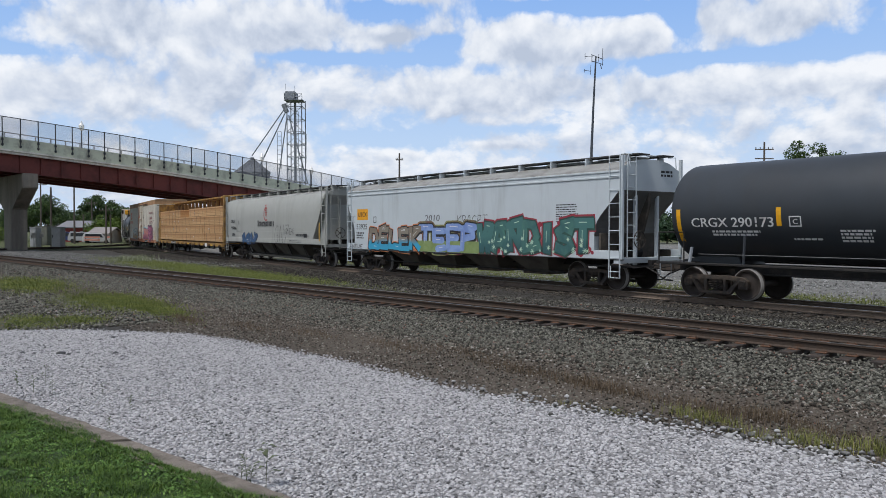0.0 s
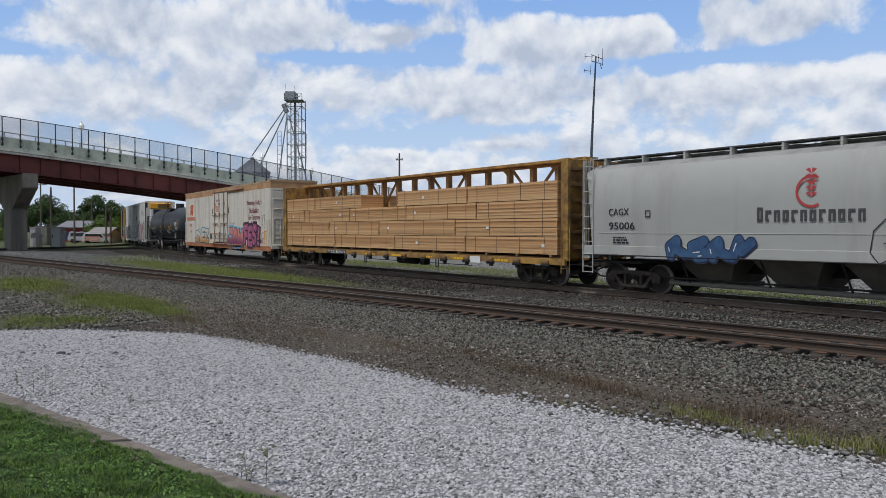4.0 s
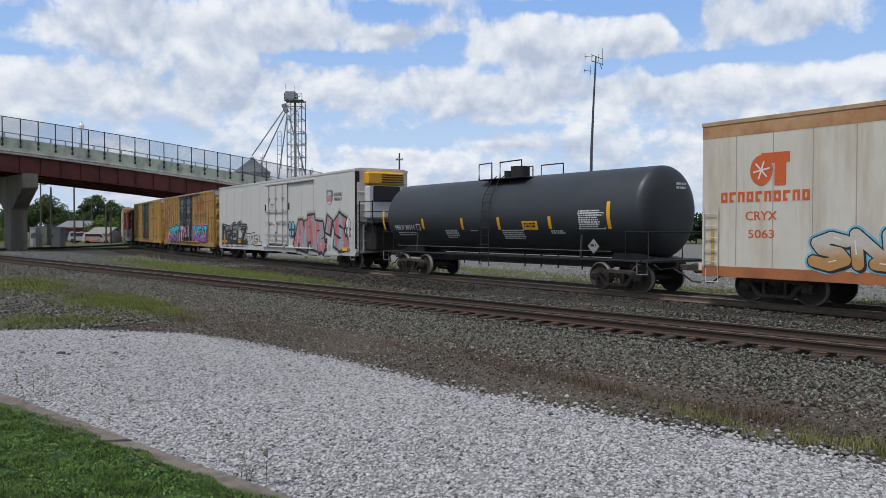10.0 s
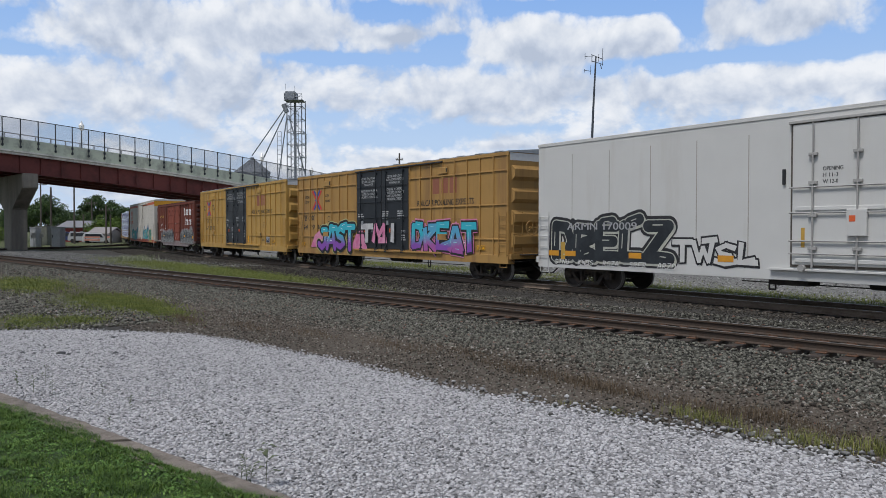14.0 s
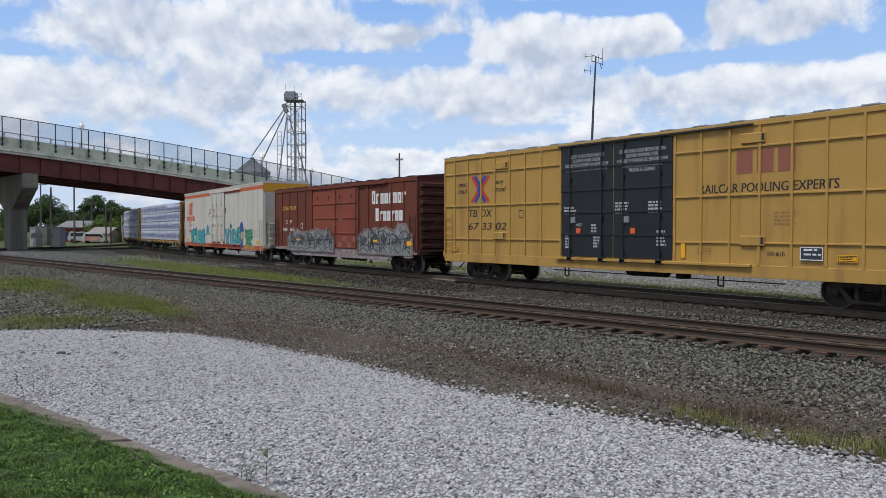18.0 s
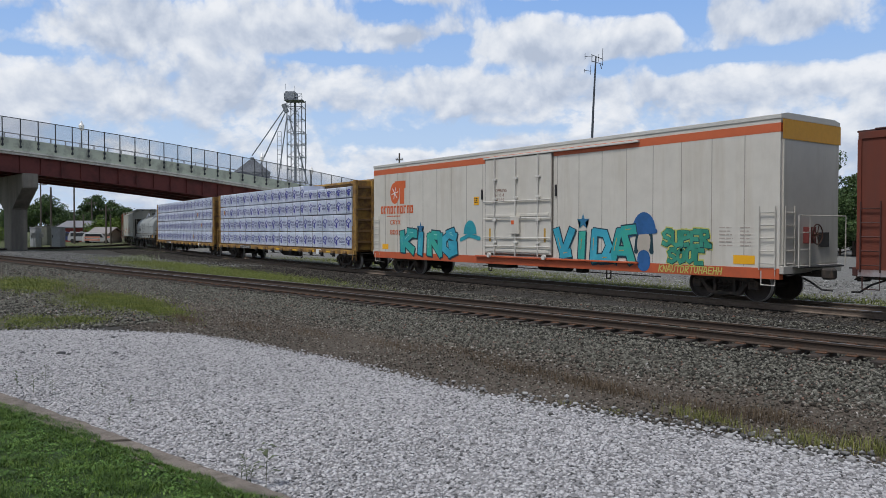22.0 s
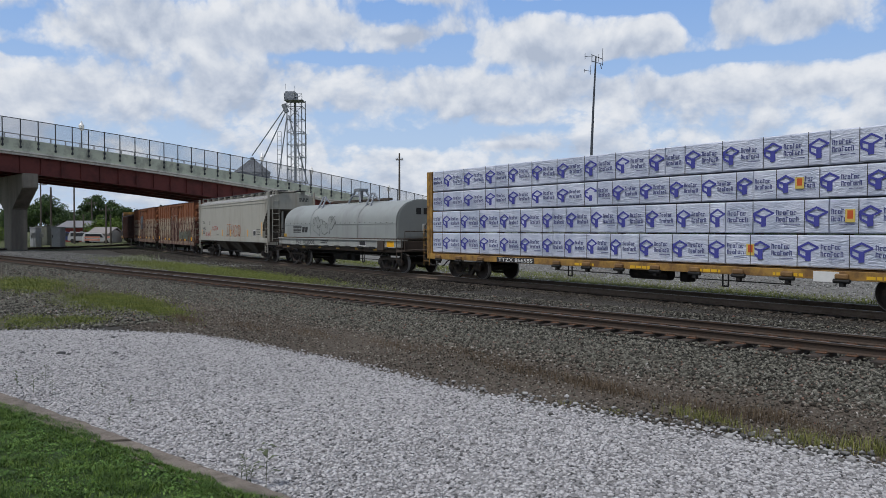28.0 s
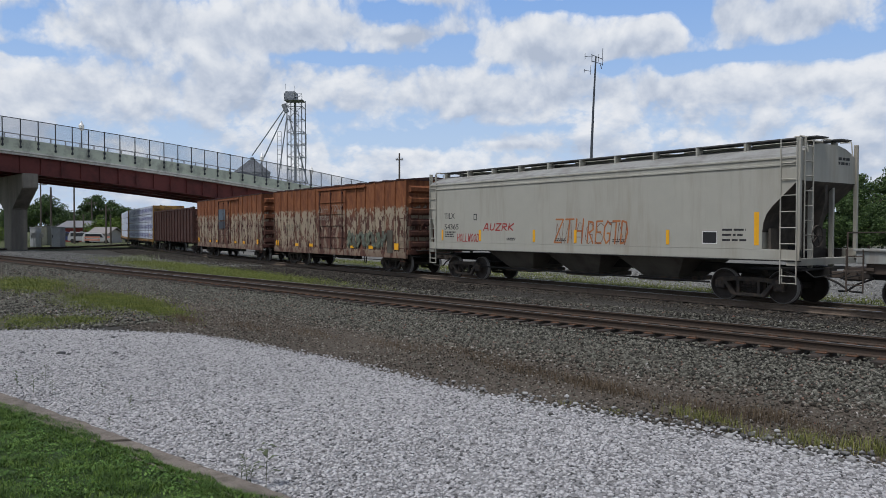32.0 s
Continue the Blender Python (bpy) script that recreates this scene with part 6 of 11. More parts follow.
def graffiti(parent, x0, x1, z0, z1, n, fills, line, seed, y=-1.554, back=None, shine=None, fat=0.3, curvy=False, label="sprayed graffiti lettering", text="", edge=1.24, halo=1.9):
    """Bulging sprayed forms: a ground, an outline, a fill and shine strokes, in layers of paint."""
    rng = random.Random(seed)
    n = len(text) or n
    h = z1 - z0
    w = (x1 - x0) / n
    grid = []
    for i in range(n):
        g = STICKS[text[i]] if text else FORMS[rng.randrange(len(FORMS))]
        dz0, dz1 = rng.uniform(0, 0.1) * h, rng.uniform(-0.12, 0.02) * h
        tilt = rng.uniform(-0.08, 0.12)
        cell = []
        for s in g:
            lead, wide = (0.06, 0.88) if text else (0.12, 0.78)
            cell.append([(x0 + w * (i + lead + wide * (px_ + tilt * (pz_ - 0.5))), z0 + dz0 + 0.14 * h + (0.74 * h + dz1) * pz_) for px_, pz_ in s])
        if text and text[i] not in "FITJ!'":
            # flourishes: a foot that sweeps under the next letter, or a spur at the top
            fx, up = x0 + w * (i + rng.uniform(0.3, 0.6)), rng.random() < 0.5
            fz = z0 + dz0 + (0.86 if up else 0.16) * h
            cell.append([(fx, fz), (fx + w * rng.uniform(0.35, 0.6), fz + rng.uniform(-0.05, 0.1) * h)])
        grid.append(cell)
    fw = 0.78 * fat * min(w, h)
    lay = stroke if curvy else slab
    if back:
        bm = bmesh.new()
        k = 0
        for c in grid:
            for s in c:
                lay(bm, s, fw * halo, y - 0.0002 * (k % 9), 0.00005)
                k += 1
        for j in range(4 * n):
            a, r = rng.uniform(x0, x1), rng.uniform(0.04, 0.11) * h
            zc = rng.choice((rng.uniform(z0 + 0.1 * h, z0 + 0.3 * h), rng.uniform(z0 + 0.75 * h, z1)))
            stroke(bm, [(a, zc), (a + 0.01, zc)], r * 2, y - 0.0001 * (j % 9), 0)
        flat("paint_ground", parent, bm, back)
    bm = bmesh.new()
    k = 0
    for c in grid:
        for s in c:
            lay(bm, [(px_ + 0.16 * fw, pz_ - 0.16 * fw) for px_, pz_ in s], fw * (edge - 0.12), y - 0.0026, 0.00004)
            lay(bm, s, fw * edge, y - 0.003 - 0.0002 * (k % 9), 0.00004)
            k += 1
    flat("paint_outline", parent, bm, line)
    for q, f in enumerate(fills):
        bm = bmesh.new()
        k = 0
        for i, c in enumerate(grid):
            if i % len(fills) != q:
                continue
            for s in c:
                lay(bm, s, fw, y - 0.006 - 0.0002 * (k % 9), 0.00004)
                k += 1
        if k:
            flat("paint_fill", parent, bm, f, label)
        else:
            bm.free()
    if shine:
        bm = bmesh.new()
        k = 0
        for c in grid:
            for s in c:
                a, b = s[0], s[1]
                p = (a[0] * 0.7 + b[0] * 0.3 - 0.1 * fw, a[1] * 0.7 + b[1] * 0.3 + 0.1 * fw)
                q2 = (a[0] * 0.25 + b[0] * 0.75 - 0.1 * fw, a[1] * 0.25 + b[1] * 0.75 + 0.1 * fw)
                stroke(bm, [p, q2], fw * 0.10, y - 0.009 - 0.0002 * (k % 5), 0.00004)
                k += 1
        flat("paint_shine", parent, bm, shine)


def scrawl(parent, x0, x1, z0, z1, n, material, seed, w=0.03, y=-1.554, text=""):
    """Thin sprayed tag."""
    rng = random.Random(seed)
    bm = bmesh.new()
    k = 0
    n = len(text) or n
    cw = (x1 - x0) / n
    for i in range(n):
        for s in STICKS[text[i] if text else rng.choice("RSTKEUNDAZHG")]:
            stroke(bm, [(x0 + cw * (i + 0.05 + 0.8 * a + 0.2 * b), z0 + (z1 - z0) * b) for a, b in s], w, y - 0.0002 * (k % 9), 0.00004)
            k += 1
    flat("sprayed_tag", parent, bm, material)


# ---------------------------------------------------------------- covered hoppers
def hopper(label, s0, s1, paintm, top=4.3, eave=3.9, slope=(9.12, 3.2, 7.2, 1.5), bays=4, round_side=False, bay_z=0.5, sillm=None, housing=False, slopem=None, left=None, roofm=None, cutout=False):
    # dark brown of the end recesses: grime with their shade mixed into the colour
    recess_dark = mat("end_shade_grime", (0.075, 0.064, 0.052), 0.85, var=0.35, grain=3, dirt=(0.16, 0.13, 0.10), dirt_amt=0.3)
    e, h, tx = car_base(label, s0, s1, "hopper car")
    a, zs, b, zb = slope
    W = 1.55
    sillm = sillm or paintm

    def section(zlow):
        if round_side:
            side = [(-W * 0.985, max(zlow, 1.5)), (-W * 0.993, max(zlow + 0.01, 2.1)), (-W, max(zlow + 0.02, 2.8)), (-W * 0.97, max(zlow + 0.03, 3.5)), (-W * 0.88, 4.0)]
        else:
            side = [(-W, zlow), (-W, zlow + (eave - zlow) * 0.4), (-W, zlow + (eave - zlow) * 0.8), (-W, eave), (-W * 0.97, eave + 0.08)]
        roof = [(-W * 0.62, top - 0.12), (-W * 0.3, top - 0.02)]
        left = side + roof
        return left + [(-y, z) for y, z in left[::-1]]

    bl = left or b
    xs = [(-a, zs), (-bl, zb), (b, zb), (a, zs)]
    if cutout:
        # the side sheets end in a curved edge round the end openings
        edge = [(0.0, zb), (0.012, zb + 0.45), (0.05, zb + 0.72), (0.14, zb + 0.95), (0.3, zb + 1.15), (a - b, zs)]
        xs = [(-bl - dx, z) for dx, z in edge[::-1]] + [(b + dx, z) for dx, z in edge]
        xs[0], xs[-1] = (-a, zs), (a, zs)
        xs = sorted(xs)
    bm = bmesh.new()
    loft_x(bm, [(x, section(z)) for x, z in xs])
    bmesh.ops.recalc_face_normals(bm, faces=bm.faces)
    for f in bm.faces:
        f.normal_update()
        # at cut-out ends the downward faces take slopem, darker than the side sheets
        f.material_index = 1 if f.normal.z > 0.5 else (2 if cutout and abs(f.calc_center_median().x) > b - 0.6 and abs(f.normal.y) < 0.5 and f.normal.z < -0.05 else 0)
    # faces that point up get a darker grey than the side paint
    roofm = roofm or mat("hopper_roof_grey", (0.30, 0.30, 0.285), 0.8, var=0.12, grain=3, dirt=(0.15, 0.14, 0.125), dirt_amt=0.4, dirt_scale=1.5)
    slopem = slopem or paintm
    board = mat("walkway_dull_steel", (0.10, 0.10, 0.10), 0.7, 0.3, var=0.15)
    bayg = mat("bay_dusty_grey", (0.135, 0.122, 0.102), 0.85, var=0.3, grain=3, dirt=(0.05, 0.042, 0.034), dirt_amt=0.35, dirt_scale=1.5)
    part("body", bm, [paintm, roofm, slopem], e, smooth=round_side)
    block("roof_hatch_rim", e, -a + 0.5, a - 0.5, -0.35, 0.35, top - 0.06, top + 0.06, paintm)
    n = 7
    for i in range(n):
        x = -a + 1.2 + (2 * a - 2.4) * i / (n - 1)
        block("roof_hatch", e, x - 0.9, x + 0.9, -0.3, 0.3, top + 0.062, top + 0.11, paintm, 0.02)
    for sg in (-1, 1):
        block("running_board", e, -h + 0.1, h - 0.1, sg * 0.62 - 0.3, sg * 0.62 + 0.3, top + 0.1, top + 0.14, board)
        for i in range(11):
            x = -a + 0.3 + (2 * a - 0.6) * i / 10
            bm = bmesh.new()
            box(bm, x - 0.03, x + 0.03, sg * 0.85 - 0.14, sg * 0.85 + 0.14, eave + (0.12 if not round_side else 0.15), top + 0.1)
            part("board_bracket", bm, paintm, e)
        block("side_sill", e, -h + 0.2, h - 0.2, min(sg * (W - 0.09), sg * (W - 0.002)), max(sg * (W - 0.09), sg * (W - 0.002)), zb - 0.28, zb - 0.002, sillm)
        block("sill_flange", e, -h + 0.2, h - 0.2, min(sg * (W - 0.12), sg * (W + 0.02)), max(sg * (W - 0.12), sg * (W + 0.02)), zb - 0.31, zb - 0.282, DARK)
    if not round_side:
        for z in (eave - 0.02, eave - 0.2):
            block("side_stiffener", e, -a + 0.02, a - 0.02, -W - 0.025, -W + 0.01, z - 0.03, z + 0.03, paintm)
    # bays
    inner = 2 * (tx - 1.6)
    bw = inner / bays
    for i in range(bays):
        c = -inner / 2 + bw * (i + 0.5)
        bm = bmesh.new()
        A = [(c - bw * 0.43, -1.42, zb - 0.2), (c + bw * 0.43, -1.42, zb - 0.2), (c + bw * 0.43, 1.42, zb - 0.2), (c - bw * 0.43, 1.42, zb - 0.2)]
        B = [(c - bw * 0.2, -0.72, bay_z), (c + bw * 0.2, -0.72, bay_z), (c + bw * 0.2, 0.72, bay_z), (c - bw * 0.2, 0.72, bay_z)]
        va, vb = [bm.verts.new(v) for v in A], [bm.verts.new(v) for v in B]
        bm.faces.new(va)
        bm.faces.new(vb[::-1])
        for k in range(4):
            bm.faces.new((va[k], vb[k], vb[(k + 1) % 4], va[(k + 1) % 4]))
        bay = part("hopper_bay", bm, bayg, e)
        block("outlet_gate", bay, c - bw * 0.24, c + bw * 0.24, -0.85, 0.85, bay_z - 0.12, bay_z + 0.02, TRUCKM)
    # ends
    for sg in (-1, 1):
        xe = sg * (h - 0.25)
        block("end_sill", e, min(xe, xe - sg * 0.3), max(xe, xe - sg * 0.3), -W, W, zb - 0.42, zb - 0.24, sillm)
        block("end_platform", e, min(sg * b * 0.93, xe), max(sg * b * 0.93, xe), -1.3, 1.3, zb - 0.56, zb - 0.5, DARK)
        for y in (-W + 0.06, W - 0.06):
            block("corner_post", e, xe - 0.05, xe + 0.05, y - 0.05, y + 0.05, zb - 0.2, top + 0.05, paintm)
        for y in (-0.55, 0.55):
            block("end_post", e, sg * (a - 0.2) - 0.06, sg * (a - 0.2) + 0.06, y - 0.05, y + 0.05, zb - 0.5, zs + 0.3, paintm)
        # dirty slope sheet below the body's end
        bm = bmesh.new()
        be = b if sg > 0 else bl
        poly = [(sg * be, zb - 0.004), (sg * (a - 0.02), zs - 0.006), (sg * (a - 0.02), zs - 0.03), (sg * (be + 0.03), zb - 0.03)]
        prism(bm, poly, -W + 0.03, W - 0.03)
        if cutout:
            bm.free()
            block("bolster_web", e, min(sg * (be + 0.12), sg * (be + 0.2)), max(sg * (be + 0.12), sg * (be + 0.2)), -W + 0.12, W - 0.12, zb - 0.3, zb + 0.55, recess_dark)
            for y in (-W + 0.105, W - 0.105):
                block("sill_liner", e, min(sg * (be - 0.4), sg * (h - 0.6)), max(sg * (be - 0.4), sg * (h - 0.6)), y - 0.012, y + 0.012, zb - 0.27, zb - 0.01, recess_dark)
        else:
            part("slope_sheet", bm, slopem, e)
        if housing:
            bm = bmesh.new()
            prism(bm, [(sg * (be + 0.25), zb), (sg * (h - 0.75), zb), (sg * (h - 0.75), top - 0.12), (sg * (a - 0.25), top - 0.12)], -1.22, 1.22)
            part("end_housing", bm, paintm, e)
        else:
            bm = bmesh.new()
            prism(bm, [(sg * (b + 0.1), zb - 0.02), (sg * (a - 0.06), zs - 0.07), (sg * (a - 0.06), zs - 0.5), (sg * (b + 0.6), zb - 0.02)], -0.06, 0.06)
            part("end_web", bm, recess_dark, e)
        ladder(e, xe - sg * 0.24, -W - 0.03, zb - 0.9, top + 0.05, paintm, 0.44, "x", 9)
        ladder(e, xe + sg * 0.02, -W + 0.5, zb - 0.2, top + 0.05, paintm, 0.42, "y", 8)
        bm = bmesh.new()
        for y in (-1.2, 1.2):
            tube(bm, [(xe - sg * 0.3, y, top + 0.12), (xe, y, top + 0.1), (xe + sg * 0.05, y * 0.98, top - 0.3)], 0.02, 5)
        tube(bm, [(xe - sg * 0.1, -1.3, top + 0.12), (xe - sg * 0.1, 1.3, top + 0.12)], 0.02, 5)
        part("end_walkway", bm, paintm, e)
        stirrup(e, xe - sg * 0.22, -W, zb - 0.5, paintm)
        tube_b = bmesh.new()
        tube(tube_b, [(xe - sg * 0.9, -0.6, zb - 0.1), (xe - sg * 0.9, 0.4, zb - 0.1)], 0.2, 12)
        part("brake_cylinder", tube_b, DARK, e)
    brake_wheel(e, h - 0.15, -0.75, zb + 0.35, TRUCKM)
    rod("brake_rod", e, [(-tx + 1.2, -1.1, 0.55), (tx - 1.2, -1.1, 0.5)], 0.03, DARK)
    return e, h


def car_utility():
    p = mat("hopper_light_grey", (0.56, 0.61, 0.635), 0.55, var=0.05, grain=2, dirt=(0.30, 0.31, 0.31), dirt_amt=0.16, dirt_scale=0.9, streak=True)
    # slope faces in a grey far darker than the sides
    e, h = hopper("light grey covered hopper car covered in bright graffiti", -33.2, -14.9, p, 4.36, 3.92, (8.85, 3.3, 7.75, 1.35), 4, slopem=mat("slope_dull_grey", (0.17, 0.17, 0.165), 0.7, var=0.15, grain=3, dirt=(0.10, 0.08, 0.06), dirt_amt=0.35), left=8.15, cutout=True)
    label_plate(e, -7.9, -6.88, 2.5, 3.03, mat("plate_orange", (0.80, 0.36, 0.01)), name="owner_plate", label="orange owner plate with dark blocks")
    words(e, "UTCX", -7.78, -6.98, 2.66, 2.87, BLACK, -1.556, 0.1)
    words(e, "53925", -7.98, -6.96, 2.04, 2.30, BLACK)
    bars(e, -7.98, -7.2, 1.55, 1.9, 3, BLACK, 4)
    bars(e, 5.98, 7.12, 2.25, 2.9, 8, BLACK, 5, fill=0.4)
    end_bars(e, 8.851, 0.5, 1.1, 3.75, 4.0, 2, BLACK, 6)
    rim(e, -6.35, -6.1, 2.35, 2.65, BLACK)
    graffiti(e, -6.75, -2.4, 1.0, 2.15, 5, [paint("spray_cyan", (0.05, 0.38, 0.60), (0.27, 0.20, 0.13), 1.6, (1.25, 1.75)), paint("spray_azure", (0.05, 0.36, 0.58), (0.30, 0.24, 0.17), 1.6, (1.2, 1.8))], BLACK, 11, back=paint("spray_orange", (0.72, 0.20, 0.07), (0.80, 0.32, 0.12)), shine=WHITE, text="DELEK", fat=0.34, edge=1.4, halo=1.7)
    graffiti(e, -2.5, 1.5, 1.0, 2.25, 4, [paint("spray_periwinkle", (0.20, 0.30, 0.62), (0.30, 0.42, 0.72))], BLACK, 12, back=paint("spray_maroon", (0.18, 0.03, 0.05), (0.30, 0.36, 0.12)), shine=WHITE, text="TEEP", fat=0.36, curvy=True, edge=1.4)
    bm = bmesh.new()
    quad(bm, -2.6, 1.7, 1.08, 1.55, -1.5605)
    flat("paint_ground", e, bm, paint("spray_olive", (0.22, 0.30, 0.10), (0.28, 0.36, 0.14)))
    graffiti(e, 1.65, 7.7, 1.06, 2.3, 7, [paint("spray_teal", (0.04, 0.12, 0.13), (0.075, 0.20, 0.185), 1.6, (1.0, 2.2)), paint("spray_green", (0.05, 0.14, 0.14), (0.085, 0.22, 0.18), 1.6)], paint("spray_dkgreen", (0.02, 0.06, 0.05), (0.04, 0.1, 0.08)), 13, back=paint("spray_crimson", (0.30, 0.025, 0.045), (0.38, 0.05, 0.07)), shine=paint("spray_mint", (0.5, 0.7, 0.55), (0.6, 0.8, 0.6)), fat=0.42, text="WANDIST", edge=1.3, halo=1.7)
    bm = bmesh.new()
    rng = random.Random(8)
    for k in range(26):
        cx_, cz_, r = rng.uniform(2.0, 7.5), rng.uniform(1.2, 1.75), rng.uniform(0.05, 0.1)
        for q in range(3):
            a = math.pi * q / 3 + k
            stroke(bm, [(cx_ - r * math.cos(a), cz_ - r * math.sin(a)), (cx_ + r * math.cos(a), cz_ + r * math.sin(a))], 0.025, -1.572 - 0.0003 * q, 0)
    flat("paint_stars", e, bm, paint("spray_mint", (0.5, 0.7, 0.55), (0.6, 0.8, 0.6)))
    words(e, "2010", -2.05, -0.95, 2.38, 2.66, mat("pen_grey", (0.17, 0.18, 0.19)), -1.5535, 0.1)
    scrawl(e, 0.2, 2.2, 2.2, 2.6, 6, BLACK, 15, 0.025)
    scrawl(e, -8.95, -8.1, 2.1, 2.7, 4, BLACK, 16, 0.02)
    scrawl(e, -8.7, -7.4, 1.12, 1.3, 5, BLACK, 17, 0.025)


def car_mill():
    p = mat("hopper_warm_grey", (0.40, 0.405, 0.375), 0.55, var=0.05, grain=2, dirt=(0.27, 0.26, 0.235), dirt_amt=0.22, dirt_scale=0.8, streak=True)
    e, h = hopper("pale grey round-sided covered hopper car, dusty", -52.0, -34.9, p, 4.28, 3.95, (8.15, 3.9, 6.5, 1.5), 4, True, 0.45, None, True, mat("slope_warm_pale", (0.36, 0.36, 0.34), 0.7, var=0.1, grain=3, dirt=(0.2, 0.18, 0.15), dirt_amt=0.25), 7.9)
    red = mat("emblem_red", (0.45, 0.05, 0.05))
    bm = bmesh.new()
    for k in range(14):
        a0, a1 = math.radians(-60 - k * 17), math.radians(-60 - (k + 1) * 17)
        ra, rb = 0.42, 0.35 - 0.0 * k
        q = [(-0.46 + ra * math.cos(a0), 3.0 + ra * math.sin(a0)), (-0.46 + ra * math.cos(a1), 3.0 + ra * math.sin(a1)), (-0.46 + rb * math.cos(a1), 3.0 + rb * math.sin(a1)), (-0.46 + rb * math.cos(a0), 3.0 + rb * math.sin(a0))]
        bm.faces.new([bm.verts.new((x, -1.566, z)) for x, z in q])
    for k in range(5):
        for sg in (-1, 1):
            z = 2.85 + 0.15 * k
            yk = -1.568 - 0.001 * k - 0.0004 * sg
            bm.faces.new([bm.verts.new(v) for v in ((-0.46, yk, z), (-0.46 + sg * 0.15, yk, z + 0.11), (-0.46 + sg * 0.03, yk, z + 0.15))])
    flat("emblem", e, bm, red, "red wheat-ear emblem")
    letter_blocks(e, 12, -1.95, 0.95, 2.24, 2.62, mat("name_grey", (0.06, 0.06, 0.06)), -1.566, 21, gap=0.28, hollow=0.07, big_first=True)
    words(e, "CAGX", -7.17, -6.35, 2.48, 2.70, BLACK, -1.566)
    words(e, "95006", -7.17, -6.13, 2.03, 2.26, BLACK, -1.557)
    bars(e, -7.00, -6.30, 1.55, 1.8, 3, BLACK, 22, -1.55)
    graffiti(e, -4.90, -2.05, 1.1, 1.8, 4, [paint("spray_blue", (0.03, 0.075, 0.17), (0.05, 0.12, 0.24))], paint("spray_ink", (0.012, 0.02, 0.05), (0.02, 0.03, 0.07)), 23, y=-1.556, curvy=True, shine=WHITE, fat=0.5)
    scrawl(e, 0.85, 3.20, 1.2, 2.3, 3, BLACK, 24, 0.025, -1.56)
    scrawl(e, 2.55, 4.00, 1.75, 2.1, 6, BLACK, 25, 0.02, -1.56)
    rim(e, -5.70, -5.50, 2.4, 2.62, BLACK, -1.566)
    bars(e, 4.20, 6.20, 1.62, 1.78, 2, BLACK, 26, -1.55)
    dusty = mat("pipe_dusty", (0.20, 0.185, 0.155), 0.8, var=0.2)
    rod("discharge_pipe", e, [(-5.2, -0.95, 0.40), (5.0, -0.95, 0.36)], 0.075, dusty, 10)
    for x in (-4.6, -2.0, 0.2, 2.4, 4.6):
        rod("pipe_hanger", e, [(x, -1.3, 1.2), (x + 0.15, -1.02, 0.44)], 0.028, DARK)
    block("lower_seam", e, -7.6, 6.4, -1.545, -1.51, 1.90, 1.92, p, 0.004)
    label_plate(e, 5.35, 5.80, 1.58, 1.80, BLACK, -1.552, "notice_panel")
    label_plate(e, 7.50, 7.63, 1.4, 2.4, mat("reflector_ochre", (0.5, 0.3, 0.05)), -1.602)
    bars(e, 3.3, 5.2, 1.26, 1.40, 2, BLACK, 27, -1.552, fill=0.5)


def car_tilx():
    p = mat("hopper_beige_grey", (0.42, 0.41, 0.355), 0.55, var=0.06, grain=2, dirt=(0.27, 0.225, 0.165), dirt_amt=0.27, dirt_scale=1.1, streak=True)
    # slope faces near black: the opening's shade and grime in one colour
    e, h = hopper("beige grey covered hopper car with rusty tags", -301.3, -284.4, p, 4.34, 3.92, (8.2, 3.3, 7.2, 1.5), 3, False, 0.55, slopem=mat("end_shade_grime", (0.075, 0.064, 0.052)), left=7.9, cutout=True)
    words(e, "TILX", -7.16, -6.46, 2.48, 2.70, BLACK)
    words(e, "54365", -7.16, -6.2, 2.03, 2.25, BLACK)
    rim(e, -5.2, -5.0, 2.4, 2.65, BLACK)
    bars(e, -7.1, -6.4, 1.68, 1.95, 3, BLACK, 31)
    rust = paint("spray_rust", (0.42, 0.12, 0.04), (0.5, 0.2, 0.06))
    red = paint("spray_red", (0.35, 0.03, 0.03), (0.45, 0.06, 0.05))
    scrawl(e, -0.7, 0.75, 1.58, 2.38, 3, rust, 33, 0.06)
    scrawl(e, 0.85, 2.65, 1.58, 2.3, 5, rust, 43, 0.06)
    scrawl(e, -0.66, 2.6, 1.55, 2.25, 7, paint("spray_umbra", (0.16, 0.075, 0.05), (0.24, 0.13, 0.09)), 44, 0.02, -1.557)
    scrawl(e, -4.6, -2.8, 2.0, 2.25, 5, red, 34, 0.05)
    scrawl(e, -6.3, -4.85, 1.55, 1.85, 7, red, 35, 0.035, text="HOLLWOOD")
    for x in (-7.35, -4.85, -1.75, 0.3, 4.1):
        label_plate(e, x, x + 0.12, 1.58, 2.02, YEL, -1.562)
    label_plate(e, 6.98, 7.12, 1.6, 2.5, YEL)
    label_plate(e, 5.35, 5.85, 1.62, 1.98, BLACK, name="notice_panel")
    rim(e, 5.35, 5.85, 1.62, 1.98, WHITE, -1.556, 0.025)
    bars(e, 6.0, 6.8, 1.62, 2.05, 3, BLACK, 36, fill=0.4)
    end_bars(e, 8.201, 0.5, 1.1, 3.75, 4.0, 2, BLACK, 38)
    for k in range(3):
        bars(e, -3.2 + k * 2.6, -2.6 + k * 2.6, 1.6, 1.72, 2, BLACK, 37 + k)


